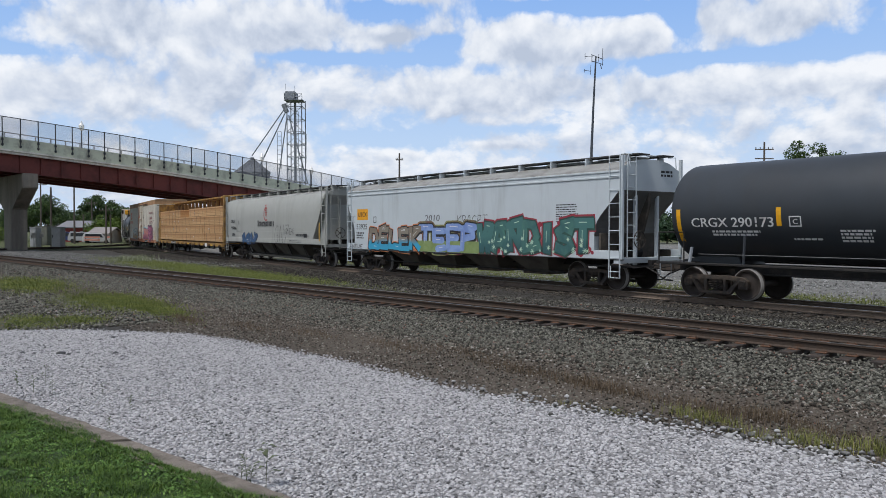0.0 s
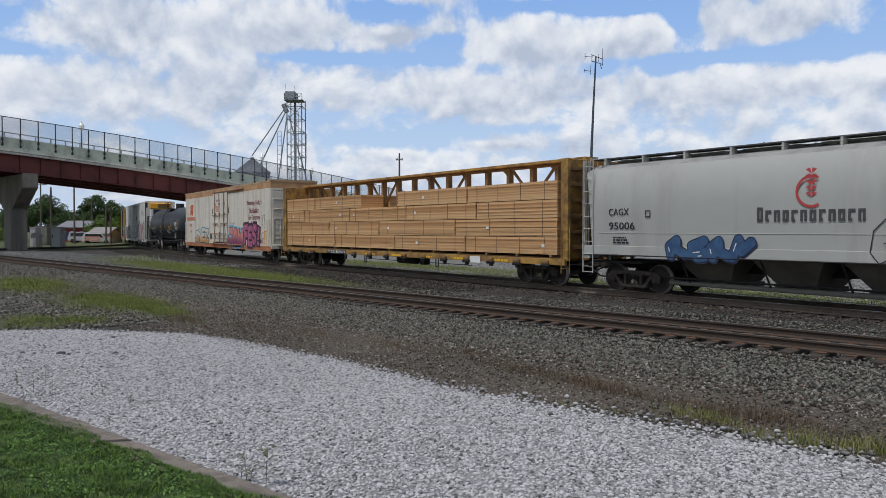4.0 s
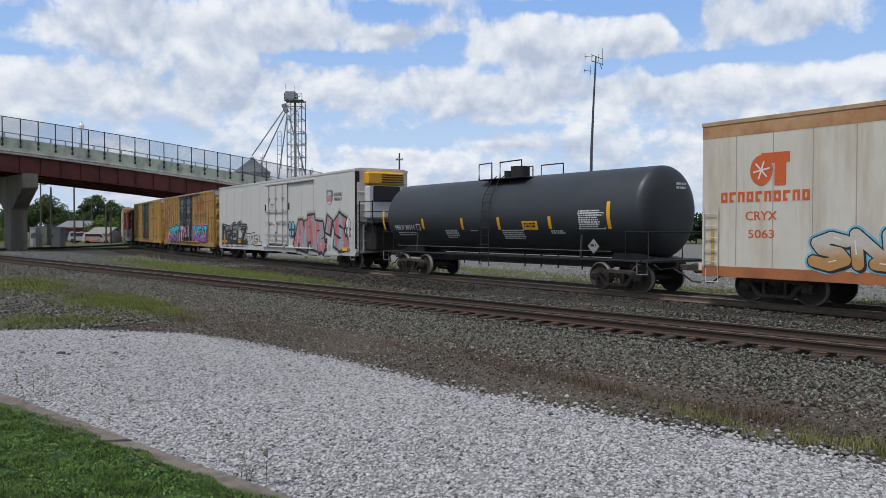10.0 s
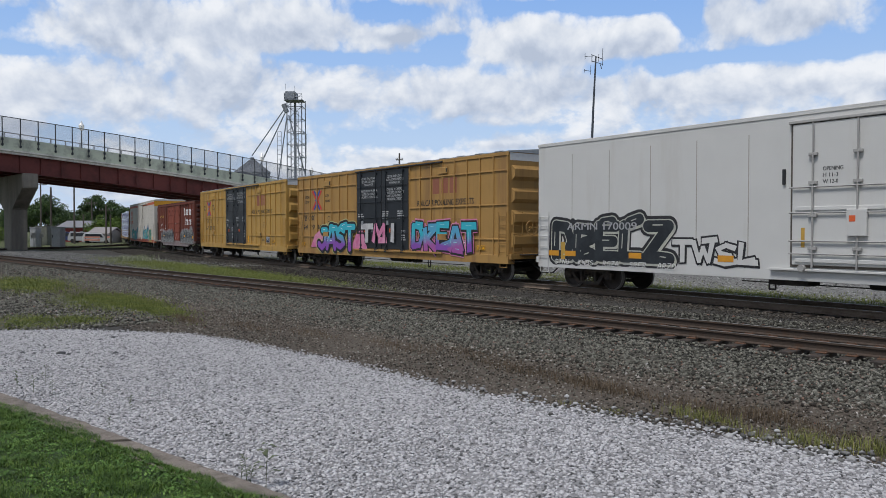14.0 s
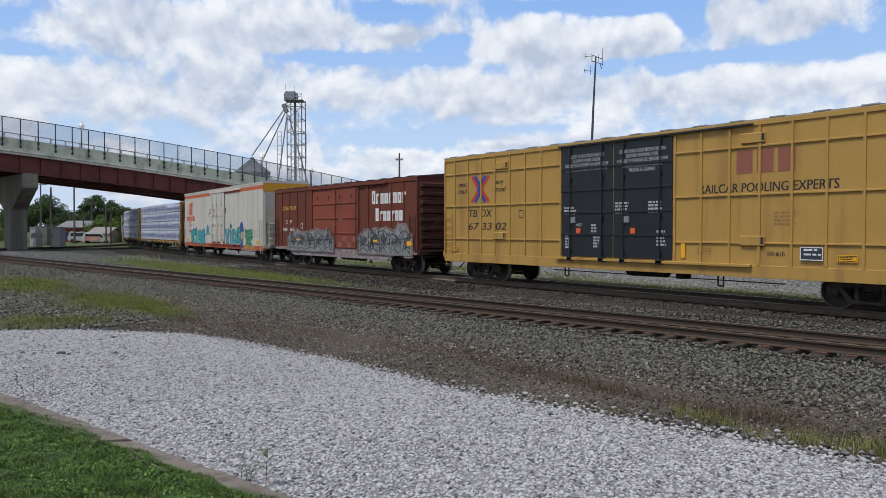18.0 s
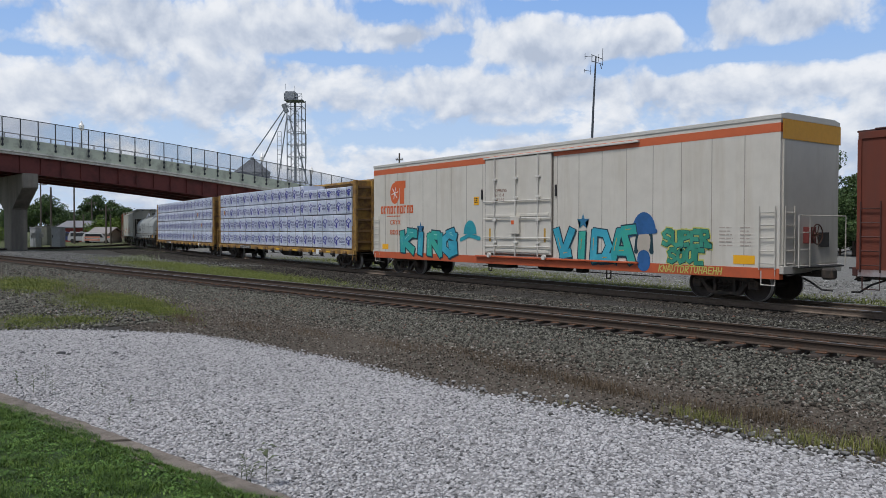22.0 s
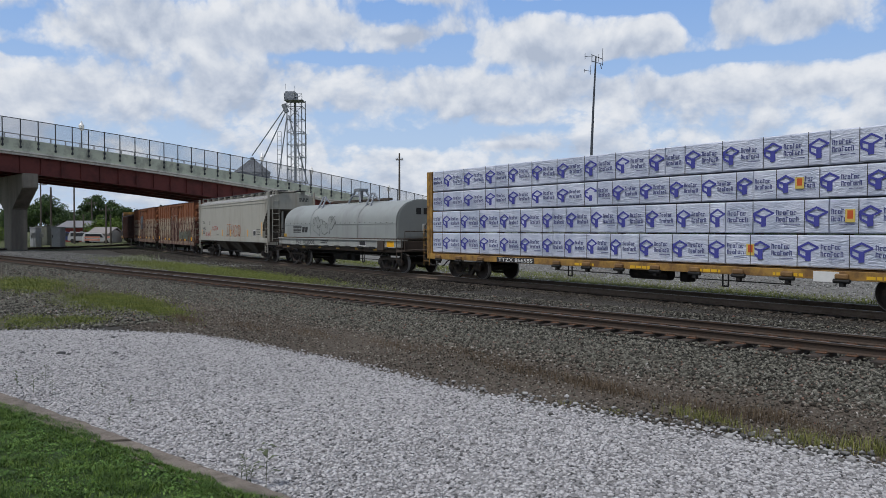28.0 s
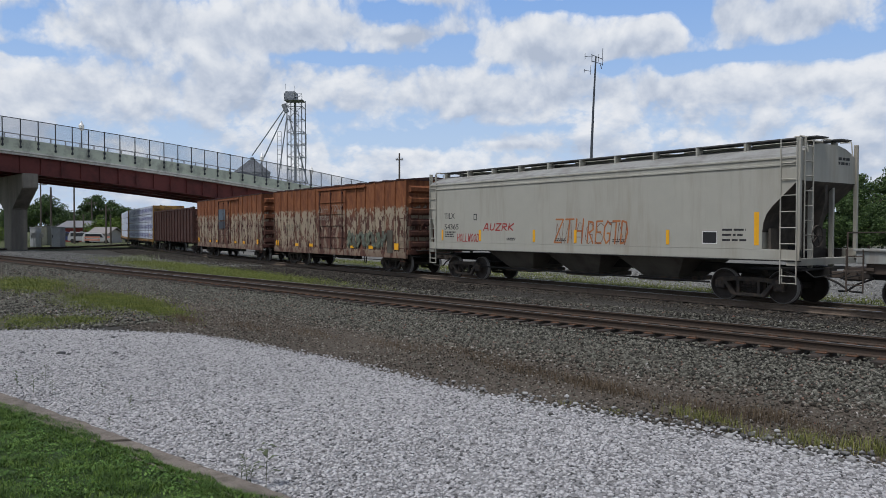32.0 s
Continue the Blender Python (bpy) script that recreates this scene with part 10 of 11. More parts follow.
# ---------------------------------------------------------------- centre-beam flat cars and their loads
def centerbeam(label, s0, s1, number=None, chord=4.52):
    e, h, tx = car_base(label, s0, s1, "flat car")
    yel = mat("flatcar_yellow", (0.40, 0.23, 0.05), 0.65, var=0.15, grain=2, dirt=(0.12, 0.062, 0.03), dirt_amt=0.5, dirt_scale=2.2)
    brn = mat("flatcar_brown", (0.22, 0.125, 0.045), 0.7, var=0.2, grain=2, dirt=(0.09, 0.05, 0.03), dirt_amt=0.4)
    block("deck", e, -h + 0.3, h - 0.3, -1.4, 1.4, 0.9, 1.04, brn)
    for sg in (-1, 1):
        block("side_sill", e, -h, h, sg * 1.5 - 0.06, sg * 1.5 + 0.06, 0.78, 1.0, yel)
        xb = sg * (h - 0.16)
        b = block("bulkhead", e, xb - 0.1, xb + 0.1, -1.5, 1.5, 1.0, 4.5, yel, 0.02)
        for y in (-1.44, -0.5, 0.5, 1.44):
            block("bulkhead_post", b, min(xb + sg * 0.1, xb + sg * 0.26), max(xb + sg * 0.1, xb + sg * 0.26), y - 0.07, y + 0.07, 0.95, 4.5, yel)
        for k in range(6):
            z = 1.4 + 0.55 * k
            block("bulkhead_rib", b, min(xb + sg * 0.1, xb + sg * 0.19), max(xb + sg * 0.1, xb + sg * 0.19), -1.44, 1.44, z - 0.06, z + 0.06, brn)
        ladder(e, xb + sg * 0.2, -1.56, 0.5, 2.2, yel, 0.4, "x", 5)
    block("top_chord", e, -h + 0.2, h - 0.2, -0.34, 0.34, chord, chord + 0.11, yel)
    block("chord_web", e, -h + 0.2, h - 0.2, -0.1, 0.1, chord - 0.1, chord - 0.002, brn)
    nb = 16
    for i in range(nb + 1):
        x = -h + 0.5 + (2 * h - 1.0) * i / nb
        block("centre_post", e, x - 0.09, x + 0.09, -0.12, 0.12, 1.04, chord - 0.1, brn)
        if 0 < i < nb and i % 2:
            bm = bmesh.new()
            prism(bm, [(x - 0.09, chord - 0.55), (x - 0.09, chord - 0.1), (x - 0.42, chord - 0.1), (x - 0.2, chord - 0.28)], -0.03, 0.03)
            part("knee_gusset", bm, yel, e)
        if i % 4 == 2:
            for sg in (-1, 1):
                rod("brace", e, [(x, 0, 3.2), (x + sg * (2 * h - 1.0) / nb * 0.9, 0, chord - 0.08)], 0.06, brn)
    for i in range(15):
        x = -h + 0.9 + (2 * h - 1.8) * i / 14
        if number and -6.5 < x < -3.7:
            continue
        block("winch", e, x - 0.16, x + 0.16, -1.68, -1.56, 0.80, 0.94, brn, 0.03)
        rod("winch_drum", e, [(x - 0.2, -1.62, 0.76), (x + 0.2, -1.62, 0.76)], 0.055, DARK, 8)
        block("winch_foot", e, x - 0.06, x + 0.06, -1.64, -1.5, 0.62, 0.74, DARK, 0.01)
    brake_gear(e, 0.6, 0.72)
    if number:
        label_plate(e, -6.1, -4.0, 0.79, 0.985, BLACK, -1.566, "number_panel")
        words(e, number, -6.0, -4.1, 0.82, 0.955, WHITE, -1.57, 0)
    for k in range(5):
        bars(e, -2.0 + 2.4 * k, -0.9 + 2.4 * k, 0.8, 0.9, 1, mat("sill_mark", (0.75, 0.45, 0.02)), 150 + k, -1.566, fill=0.8)
    label_plate(e, 6.3, 6.95, 0.72, 0.98, WHITE, -1.575, "notice_panel")
    return e, h


def load_base(name, label, s0, s1, category):
    e = tagged(new(name), label, category, group="loads on the flat cars")
    CARS.append((e, (s0 + s1) / 2, s1 - s0))
    return e




def lumber_bundle(e, x0, x1, y0, y1, z0, z1, rng, material):
    bm = bmesh.new()
    n = max(4, int((z1 - z0) / 0.041))
    for i in range(n):
        a, b = z0 + (z1 - z0) * i / n, z0 + (z1 - z0) * (i + 0.94) / n
        j, k, q = rng.uniform(-0.012, 0.012), rng.uniform(-0.012, 0.012), rng.uniform(-0.014, 0.014)
        box(bm, x0 + 0.02 + j, x1 - 0.02 + k, y0 + q, y1 + q, a, b)
    o = part("lumber_package", bm, material, e)
    o["kind"] = "stuff"
    m = max(2, int((x1 - x0) / 1.25))
    for i in range(m):
        x = x0 + (x1 - x0) * (i + 0.5) / m
        bm = bmesh.new()
        box(bm, x - 0.009, x + 0.009, y0 - 0.024, y0 - 0.018, z0, z1)
        part("strap", bm, mat("strap_dark", (0.10, 0.07, 0.045)), o)
    if rng.random() < 0.6:
        x = rng.uniform(x0 + 0.1, x1 - 0.5)
        label_plate(o, x, x + 0.16, (z0 + z1) / 2 - 0.06, (z0 + z1) / 2 + 0.06, WHITE, y0 - 0.027, "paper_tag")


def car_lumber():
    e, h = centerbeam("yellow centre-beam flat car stacked with lumber", -75.8, -52.6, "TTZX 856563")
    e = load_base("lumber_load", "strapped bundles of bare sawn pine lumber", -75.8, -52.6, "lumber")
    m = bpy.data.materials.new("sawn_pine")
    m.use_nodes = True
    nt = m.node_tree
    b = nt.nodes["Principled BSDF"]
    geo = nt.nodes.new("ShaderNodeNewGeometry")
    tc = nt.nodes.new("ShaderNodeTexCoord").outputs["Object"]
    mp = nt.nodes.new("ShaderNodeMapping")
    mp.inputs["Scale"].default_value = (0.6, 1, 14)
    nt.links.new(tc, mp.inputs["Vector"])
    col = ramp(nt, geo.outputs["Random Per Island"], [(0.0, (0.42, 0.21, 0.085)), (0.3, (0.57, 0.325, 0.145)), (0.7, (0.67, 0.415, 0.195)), (1.0, (0.76, 0.52, 0.28))])
    col = mixc(nt, mathn(nt, "MULTIPLY", noisen(nt, mp.outputs[0], 4.0, 6, 0.7), 0.6), col, (0.45, 0.255, 0.11))
    nt.links.new(col, b.inputs["Base Color"])
    b.inputs["Roughness"].default_value = 0.8
    rng = random.Random(7)
    zs = [(1.14, 1.755), (1.78, 2.43), (2.455, 3.09), (3.115, 3.76)]
    rows = [[-11.2, -5.3, 0.55, 5.9, 11.2], [-11.2, -5.95, -0.85, 5.2, 11.2], [-11.2, -8.9, -3.75, 1.5, 6.6, 11.2], [-11.2, -7.6, -2.5, None, 0.75, 6.0, 11.2]]
    bunk = mat("bunk_timber", (0.25, 0.16, 0.08), 0.9, var=0.2)
    for (z0, z1), row in zip(zs, rows):
        for y0, y1 in ((-1.48, -0.2), (0.2, 1.48)):
            for a, c in zip(row, row[1:]):
                if a is None or c is None:
                    continue
                lumber_bundle(e, a + 0.02, c - 0.02, y0, y1, z0, z1, rng, m)
            for x in [-10.8 + 1.8 * i for i in range(13)]:
                if z0 < 1.2:
                    bm = bmesh.new()
                    box(bm, x - 0.05, x + 0.05, y0 + 0.02, y1 - 0.02, 1.04, 1.14)
                    part("bunk", bm, bunk, e)
    # the gap in the top row is left open, as the stack is uneven there


def mesh_of2(name, bm, material):
    me = bpy.data.meshes.new(name)
    bm.to_mesh(me)
    bm.free()
    me.materials.append(material)
    return me


def wrapped(e, x0, x1, y0, y1, z0, z1, rng, wrapm, inkm, near):
    bm = bmesh.new()
    nx = max(2, int((x1 - x0) / 0.35))
    sec = []
    for i in range(nx + 1):
        x = x0 + (x1 - x0) * i / nx
        j = 0.012 * rng.uniform(-1, 1)
        r = 0.03
        sec.append((x, [(y0 + r, z0), (y0 + j, z0 + r), (y0 + j * 1.6 - 0.006, (z0 + z1) / 2), (y0 + j, z1 - r), (y0 + r, z1), (y1 - r, z1), (y1, z1 - r), (y1, z0 + r), (y1 - r, z0)]))
    loft_x(bm, sec)
    o = part("lumber_package", bm, wrapm, e)
    if not near:
        return
    n = max(1, round((x1 - x0) / 1.22))
    w = (x1 - x0) / n
    h = z1 - z0
    y = y0 - 0.022
    # a roof-like mark over an upright bar, and two rows of print beside it
    bm, bt, bs = bmesh.new(), bmesh.new(), bmesh.new()
    lx, lz = w * 0.78, z0 + h * 0.5
    for k, ln in enumerate((((-0.26, 0.10), (0.02, 0.27), (0.28, 0.12), (0.02, -0.02), (-0.26, 0.10)), ((-0.24, 0.06), (-0.22, -0.10), (-0.06, -0.19)), ((0.02, -0.02), (0.02, -0.25)))):
        slab(bm, [(lx + w * a * 0.74, lz + h * c) for a, c in ln], 0.115 if k == 2 else 0.05, y - 0.0004 * k, 0.0001)
    for r, (a, b, k) in enumerate(((0.04, 0.44, 6), (0.04, 0.48, 7))):
        zt = lz + h * (0.06 if r == 0 else -0.15)
        lw = (b - a) * w / k
        for q in range(k):
            hh = h * (0.165 if q == 0 else 0.115 + 0.05 * ((q * 7 + r * 3) % 3 == 0))
            xa, xb, st = a * w + lw * q, a * w + lw * (q + 0.8), 0.022
            quad(bt, xa, xa + st, zt, zt + hh, y)
            quad(bt, xa + st, xb, zt + hh * 0.72, zt + hh * 0.72 + st, y)
            if q % 2 == 0:
                quad(bt, xb - st, xb, zt, zt + hh * 0.72, y)
            if q % 3:
                quad(bt, xa + st, xb - st, zt, zt + st, y)
    quad(bt, 0.2 * w, 0.5 * w, lz - h * 0.25, lz - h * 0.23, y)
    box(bs, -0.008, 0.008, y0 - 0.034, y0 - 0.026, z0, z1)
    for f in bm.faces[:] + bt.faces[:]:
        f.normal_update()
        if f.normal.y > 0:
            f.normal_flip()
    mm, mt, ms = mesh_of2("printed_mark", bm, mat("ink_royal", (0.06, 0.065, 0.32))), mesh_of2("printed_name", bt, inkm), mesh_of2("strap", bs, mat("strap_black", (0.05, 0.05, 0.055)))
    for i in range(n):
        put("printed_mark", mm, o, pose(x0 + w * i, 0, 0))["kind"] = "stuff"
        put("printed_name", mt, o, pose(x0 + w * i, 0, 0))["kind"] = "stuff"
        put("strap", ms, o, pose(x0 + w * (i + 0.58), 0, 0))
    if rng.random() < 0.2:
        x = rng.uniform(x0 + 0.3, x1 - 0.7)
        label_plate(o, x, x + 0.24, z0 + h * 0.32, z0 + h * 0.7, mat("sticker_yellow", (0.65, 0.5, 0.12)), y - 0.004, "sticker")
        label_plate(o, x + 0.05, x + 0.19, z0 + h * 0.42, z0 + h * 0.66, mat("sticker_red", (0.55, 0.10, 0.02)), y - 0.007, "sticker_print")


def wrap_mat():
    m = bpy.data.materials.new("plastic_wrap")
    m.use_nodes = True
    nt = m.node_tree
    b = nt.nodes["Principled BSDF"]
    tc = nt.nodes.new("ShaderNodeTexCoord").outputs["Object"]
    n = noisen(nt, tc, 1.1, 5, 0.6, 1.0)
    col = ramp(nt, n, [(0.3, (0.44, 0.49, 0.61)), (0.6, (0.66, 0.70, 0.81))])
    nt.links.new(col, b.inputs["Base Color"])
    b.inputs["Roughness"].default_value = 0.38
    mp = nt.nodes.new("ShaderNodeMapping")
    mp.inputs["Rotation"].default_value = (0, 1.1, 0)
    mp.inputs["Scale"].default_value = (1.0, 1.0, 4.0)
    nt.links.new(tc, mp.inputs["Vector"])
    bp = nt.nodes.new("ShaderNodeBump")
    bp.inputs["Strength"].default_value, bp.inputs["Distance"].default_value = 0.85, 0.06
    nt.links.new(noisen(nt, mp.outputs[0], 2.6, 6, 0.62, 1.8), bp.inputs["Height"])
    nt.links.new(bp.outputs[0], b.inputs["Normal"])
    return m


WRAP = wrap_mat()


def car_wrapped(s0, s1, seed, rows, number=None, top_gap=False, near=True):
    e, h = centerbeam("yellow centre-beam flat car stacked with wrapped lumber", s0, s1, number, 4.5 if top_gap else 4.36)
    e = load_base("wrapped_lumber_load", "white plastic-wrapped lumber bundles printed with blue marks", s0, s1, "lumber")
    rng = random.Random(seed)
    ink = mat("ink_navy", (0.06, 0.07, 0.2))
    zs = [(1.06, 1.885), (1.93, 2.785), (2.83, 3.605), (3.65, 4.5)]
    for k, ((z0, z1), row) in enumerate(zip(zs, rows)):
        xs = [-h + 0.36 + (2 * h - 0.72) * f for f in row]
        for y0, y1 in ((-1.5, -0.2), (0.2, 1.5)):
            for a, c in zip(xs, xs[1:]):
                zt = z1
                if top_gap and k == 3 and a > -1:
                    zt = z1 - 0.3
                wrapped(e, a + 0.015, c - 0.015, y0, y1, z0, zt, rng, WRAP, ink, near and y0 < 0)


# ---------------------------------------------------------------- coil car and gondola
def car_coil():
    e, h, tx = car_base("grey coil car with a rounded pale steel hood", -283.5, -269.3, "coil car")
    p = mat("hood_pale_grey", (0.295, 0.315, 0.305), 0.5, var=0.08, grain=1.5, dirt=(0.19, 0.19, 0.18), dirt_amt=0.25, dirt_scale=0.9, streak=True)
    g = mat("coil_frame_grey", (0.33, 0.34, 0.32), 0.65, var=0.12, grain=2, dirt=(0.16, 0.12, 0.09), dirt_amt=0.25, streak=True)
    rusty = mat("coil_frame_rust", (0.075, 0.055, 0.042), 0.85, var=0.3, grain=3, dirt=(0.03, 0.025, 0.02), dirt_amt=0.4)
    W, D = 1.45, 0.95

    def sec(k=1.0):
        out = [(-W, 1.62)]
        for i in range(17):
            a = math.pi * (1 - i / 16)
            out.append((W * k * math.cos(a), 2.33 + (3.47 - 2.33) * math.sin(a) ** 0.85))
        return out + [(W, 1.62)]

    x0, x1 = -6.0, 6.35
    for a, b in ((x0, -2.55), (-2.53, 2.75), (2.77, x1)):
        bm = bmesh.new()
        loft_x(bm, [(a, sec()), (b, sec())])
        part("hood", bm, p, e, smooth=True)
    for x in (-2.54, 2.76):
        bm = bmesh.new()
        s2 = [(y * 1.015, 2.33 + (z - 2.33) * 1.02 if z > 2.33 else z) for y, z in sec()]
        loft_x(bm, [(x - 0.035, s2), (x + 0.035, s2)])
        hb = part("hood_band", bm, p, e)
        bm = bmesh.new()
        for dx in (0.0, 0.5):
            tube(bm, [(x + dx, -1.0, 3.15), (x + dx * 0.6, -0.62, 3.86)], 0.05, 6)
        tube(bm, [(x + 0.1, -0.62, 3.86), (x + 0.75, -0.62, 3.5)], 0.05, 6)
        part("lifting_bracket", bm, GREYST, hb)
    for i in range(24):
        x = x0 + 0.3 + (x1 - x0 - 0.6) * i / 23
        bm = bmesh.new()
        box(bm, x - 0.018, x + 0.018, -W - 0.015, -W + 0.01, 2.35, 2.385)
        part("hood_rivet", bm, DARK, e)
    block("hood_flange", e, x0, x1, -W - 0.016, -W + 0.02, 2.30, 2.33, p)
    block("hood_foot", e, x0 - 0.03, x1 + 0.03, -W - 0.05, W + 0.05, 1.56, 1.62, rusty)
    bm = bmesh.new()
    for sg in (-1, 1):
        tube(bm, [(0.55 + sg * 0.62, -0.4, 3.45), (0.55 + sg * 0.2, -0.2, 4.1)], 0.06, 6)
        tube(bm, [(0.55 + sg * 0.62, 0.4, 3.45), (0.55 + sg * 0.2, 0.2, 4.1)], 0.06, 6)
    tube(bm, [(0.1, -0.3, 3.8), (1.0, -0.3, 3.8)], 0.04, 6)
    box(bm, 0.25, 0.85, -0.28, 0.28, 4.06, 4.2)
    part("stacking_bracket", bm, GREYST, e)
    block("roof_spine", e, -2.5, 3.6, -0.1, 0.1, 3.5, 3.62, rusty)
    for sg in (-1, 1):
        block("deck_edge", e, -h + 0.25, h - 0.25, min(sg * 1.1, sg * 1.53), max(sg * 1.1, sg * 1.53), 1.50, 1.56, g)
        block("side_beam", e, -h + 0.3, h - 0.3, sg * 1.42 - 0.06, sg * 1.42 + 0.06, 1.20, 1.498, g)
        block("side_girder", e, -h + 0.5, h - 0.5, sg * 1.3 - 0.1, sg * 1.3 + 0.1, 0.95, 1.198, rusty)
        block("end_platform", e, min(sg * (h - 0.7), sg * h), max(sg * (h - 0.7), sg * h), -1.45, 1.45, 1.02, 1.10, rusty)
        ladder(e, sg * (h - 0.3), -1.56, 0.5, 1.55, rusty, 0.4, "x", 3)
        bm = bmesh.new()
        x = sg * (h - 0.05)
        tube(bm, [(x, -1.4, 1.1), (x, -1.4, 1.95), (x, 1.4, 1.95), (x, 1.4, 1.1)], 0.022, 5)
        part("end_handrail", bm, rusty, e)
        block("end_plate", e, min(sg * (h - 0.72), sg * (h - 0.62)), max(sg * (h - 0.72), sg * (h - 0.62)), -1.2, 1.2, 1.1, 1.5, rusty)
    for i in range(10):
        x = -5.3 + 1.2 * i
        block("stake", e, x - 0.26, x + 0.26, -1.53, -1.48, 1.10, 1.20, DARK)
        block("stake_shelf", e, x + 0.3, x + 0.85, -1.55, -1.4, 1.17, 1.2, g)
    bm = bmesh.new()
    prof = [(y * 0.93, 1.7 + (z - 1.62) * 0.94) for y, z in sec()]
    loft_x(bm, [(x1 + 0.002, prof), (x1 + 0.03, prof)])
    part("hood_end", bm, p, e)
    block("jacking_post", e, 4.55 + 0.3, 5.1 + 0.3, -1.56, -1.4, 1.05, 1.5, rusty)
    brake_wheel(e, h - 0.55, 0.35, 2.1, DARK, 0.3)
    block("brake_housing", e, h - 0.75, h - 0.6, 0.0, 0.3, 1.85, 2.3, p, 0.03)
    brake_gear(e, 0, 0.7)
    y = -W - 0.004
    bm = bmesh.new()
    for k in range(5):
        quad(bm, -5.73 + D, -4.75 + 0.03 * k + D, 1.86 + 0.085 * k, 1.91 + 0.085 * k, y)
    flat("owner_emblem", e, bm, BLACK)
    letter_blocks(e, 2, -4.6 + D, -3.85 + D, 1.88, 2.18, BLACK, y, 161, 0.08)
    words(e, "NS 165006", -5.25 + D, -2.95 + D, 1.24, 1.46, BLACK, -1.486, 0)
    bm = bmesh.new()
    for yy in (-0.2, 0.22):
        bm.faces.new([bm.verts.new(v) for v in ((x1 + 0.036, yy - 0.14, 2.75), (x1 + 0.036, yy + 0.14, 2.75), (x1 + 0.036, yy + 0.14, 3.05), (x1 + 0.036, yy - 0.14, 3.05))])
    part("owner_emblem", bm, BLACK, e)
    tagc = paint("spray_smoke", (0.10, 0.11, 0.11), (0.15, 0.16, 0.16))
    graffiti(e, -3.15 + D, -0.6 + D, 1.68, 2.65, 3, [p], tagc, 164, y=y, fat=0.34)
    scrawl(e, -1.3 + D, -0.55 + D, 2.35, 2.75, 3, tagc, 165, 0.03, y - 0.002)
    for x in (-6.0, -3.9, -1.9, 0.2, 2.2, 4.0):
        label_plate(e, x + 0.2, x + 0.55, 1.02, 1.12, mat("reflector_dirty", (0.42, 0.25, 0.03), 0.6, var=0.2), -1.404)
    label_plate(e, -6.5 + 0.4, -6.1 + 0.4, 1.62, 1.80, mat("reflector_dirty", (0.42, 0.25, 0.03)), y)
    label_plate(e, 5.6, 6.25, 1.22, 1.48, YEL, -1.486)
    bars(e, 4.95, 5.5, 1.26, 1.4, 1, BLACK, 166, -1.486)
    label_plate(e, 3.0, 3.65, 1.22, 1.49, BLACK, -1.486, "notice_panel")
    rim(e, 3.0, 3.65, 1.22, 1.49, WHITE, -1.489, 0.025)
    bars(e, -2.2 + D, -1.3 + D, 1.26, 1.46, 2, BLACK, 167, -1.486)


def car_gondola():
    e, h, tx = car_base("dark brown high-sided gondola car, rusty", -353.5, -336.8, "gondola car")
    p = mat("gondola_brown", (0.075, 0.03, 0.022), 0.75, var=0.25, grain=2, dirt=(0.03, 0.018, 0.015), dirt_amt=0.4)
    W = 1.5
    for sg in (-1, 1):
        block("side_wall", e, -h, h, sg * W - 0.05, sg * W + 0.05, 1.0, 3.75, p)
        block("top_rail", e, -h, h, sg * W - 0.1, sg * W + 0.1, 3.75, 3.87, p)
        block("end_wall", e, sg * h - 0.05, sg * h + 0.05, -W + 0.05, W - 0.05, 1.0, 3.75, p)
    posts(e, [-h + 0.1 + (2 * h - 0.2) * i / 14 for i in range(15)], W + 0.05, 0.95, 3.75, p, 0.14, 0.1)
    block("floor", e, -h + 0.05, h - 0.05, -W + 0.05, W - 0.05, 1.0, 1.1, p)
    end_hardware(e, h, W, 0.95, p, False)
    for sg in (-1, 1):
        end_ribs(e, sg * (h + 0.05), sg, W, 1.2, 3.6, 5, p)


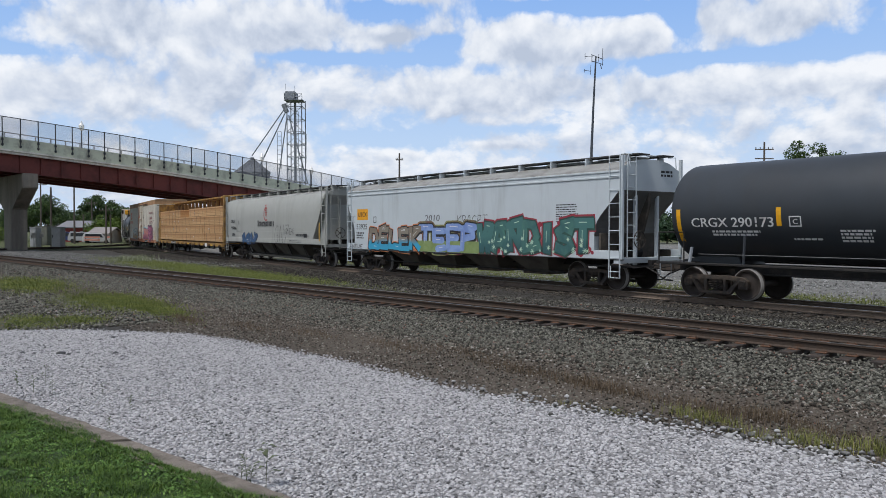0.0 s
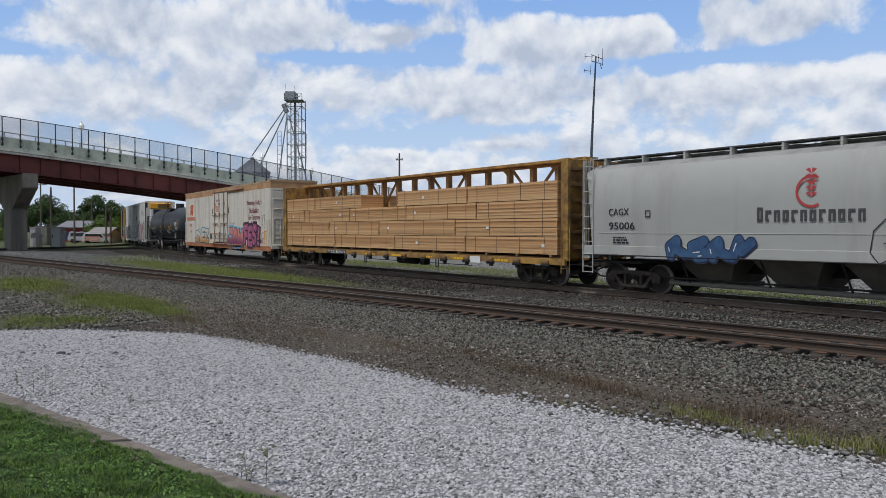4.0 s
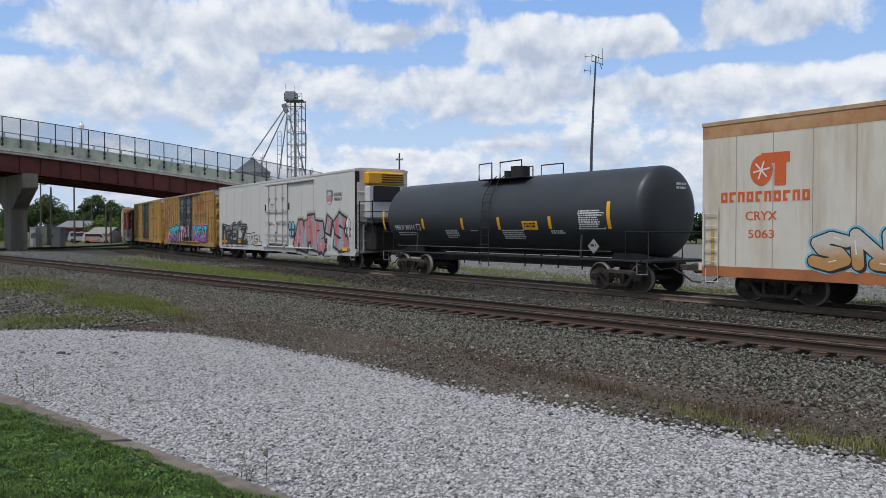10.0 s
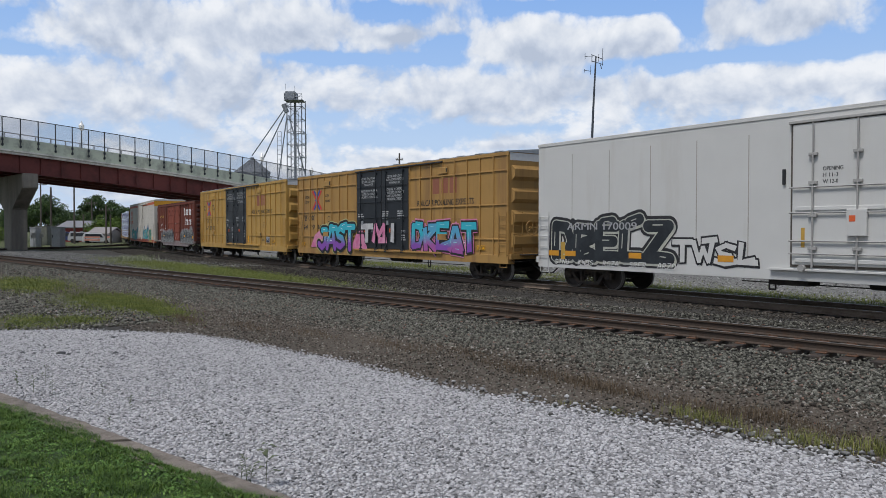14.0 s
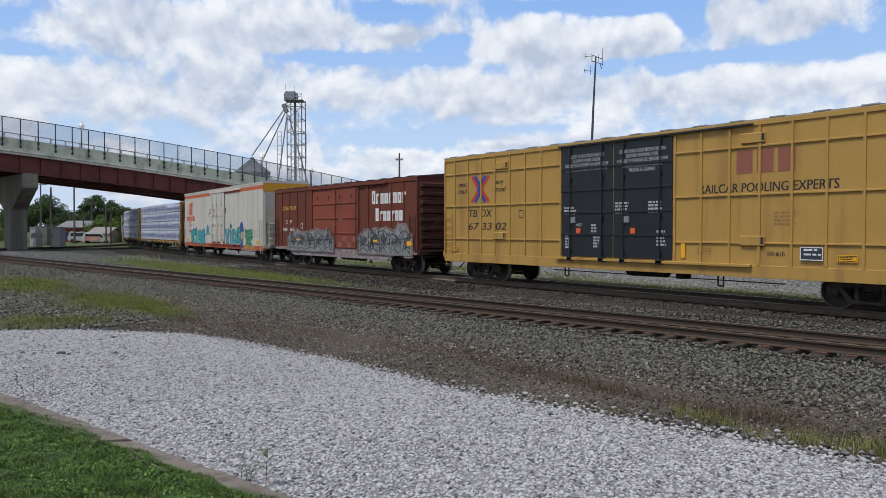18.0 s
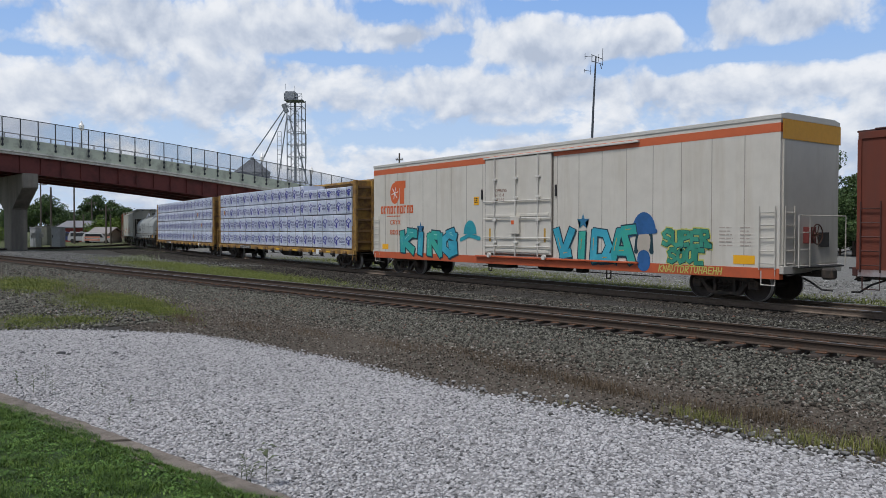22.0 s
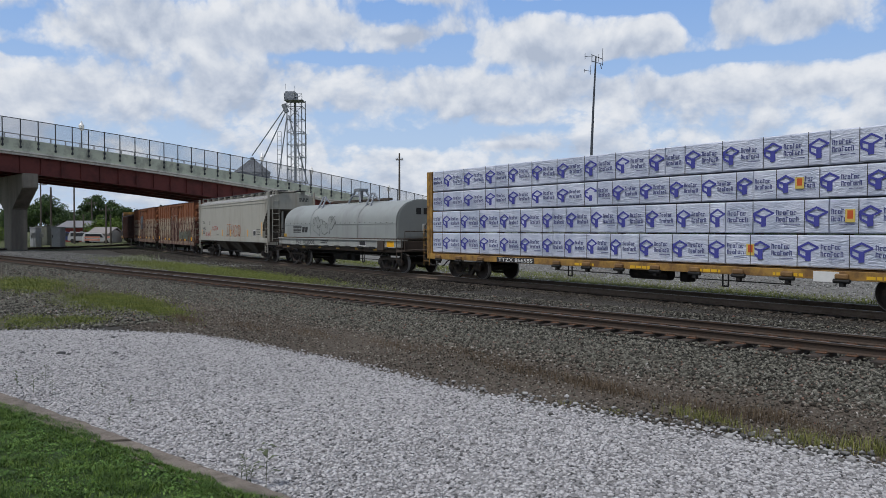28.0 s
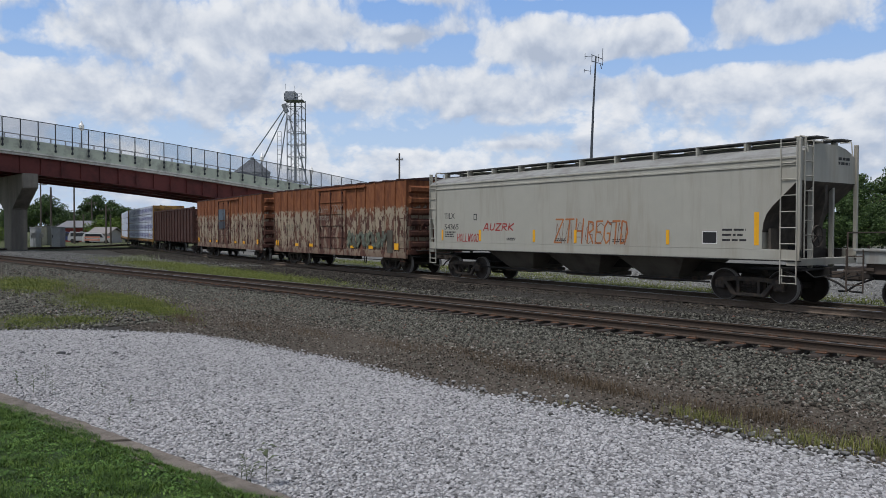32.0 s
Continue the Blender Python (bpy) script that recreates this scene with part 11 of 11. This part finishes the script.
car_tank_a()
car_utility()
car_mill()
car_lumber()
car_cold_old()
car_tank_b()
car_white()
car_rail_old()
car_rail_new()
car_southern()
car_cold_new()
car_wrapped(-244.1, -222.5, 3, [[0, 0.22, 0.57, 0.8, 1], [0, 0.22, 0.57, 0.8, 1], [0, 0.2, 0.45, 0.72, 1], [0, 0.2, 0.45, 0.72, 1]], "TTZX 861553", True)
car_wrapped(-267.4, -245.9, 4, [[0, 0.18, 0.35, 0.5, 0.68, 1], [0, 0.18, 0.35, 0.68, 0.82, 1], [0, 0.2, 0.45, 0.72, 1], [0, 0.2, 0.45, 0.58, 0.82, 1]], "TTZX 866585")
car_coil()
car_tilx()
car_rusty("rusty orange-brown boxcar with peeling white paint", -317.6, -302.9, 1, (-1.38, 1.75))
car_rusty("rusty orange-brown boxcar with dark door", -335.5, -319.6, 2, (-1.9, 1.2))
car_gondola()
car_wrapped(-376.2, -354.6, 5, [[0, 0.3, 0.6, 1]] * 4, None, False, True)
car_wrapped(-398.8, -377.4, 6, [[0, 0.3, 0.6, 1]] * 4, None, False, False)


# ---------------------------------------------------------------- what moves
def car_pose(mid, L, t):
    s, h = mid + run(t), L / 2 - 1.95
    a, b = on_line(s - h)[0], on_line(s + h)[0]
    d, c = b - a, (a + b) / 2
    return pose(c.x, c.y, 0, 0, 0, math.degrees(math.atan2(d.y, d.x)))


def motions():
    for e, mid, L in CARS:
        walk(e, [(i * 0.5, car_pose(mid, L, i * 0.5)) for i in range(65)])
    # clouds drift slowly to the right
    walk(SKY, [(0.0, pose(*EYE, 0, 0, 0.52)), (32.0, pose(*EYE, 0, 0, -0.52))])
    # wheels turn while they pass before the viewer
    for w, dx, s in SPIN:
        ts = [k / 15 for k in range(481) if -62 < s + dx + run(k / 15) < 4]
        if not ts:
            continue
        rows, a0 = [], run(ts[0])
        if ts[0] > 0:
            rows.append((0.0, pose(dx, 0, 0.457)))
        for t in ts:
            rows.append((t, Matrix.Translation((dx, 0, 0.457)) @ Matrix.Rotation((run(t) - a0) / 0.457, 4, "Y")))
        if ts[-1] < 32.0:
            rows.append((32.0, rows[-1][1]))
        if len(rows) > 1:
            walk(w, rows)


motions()
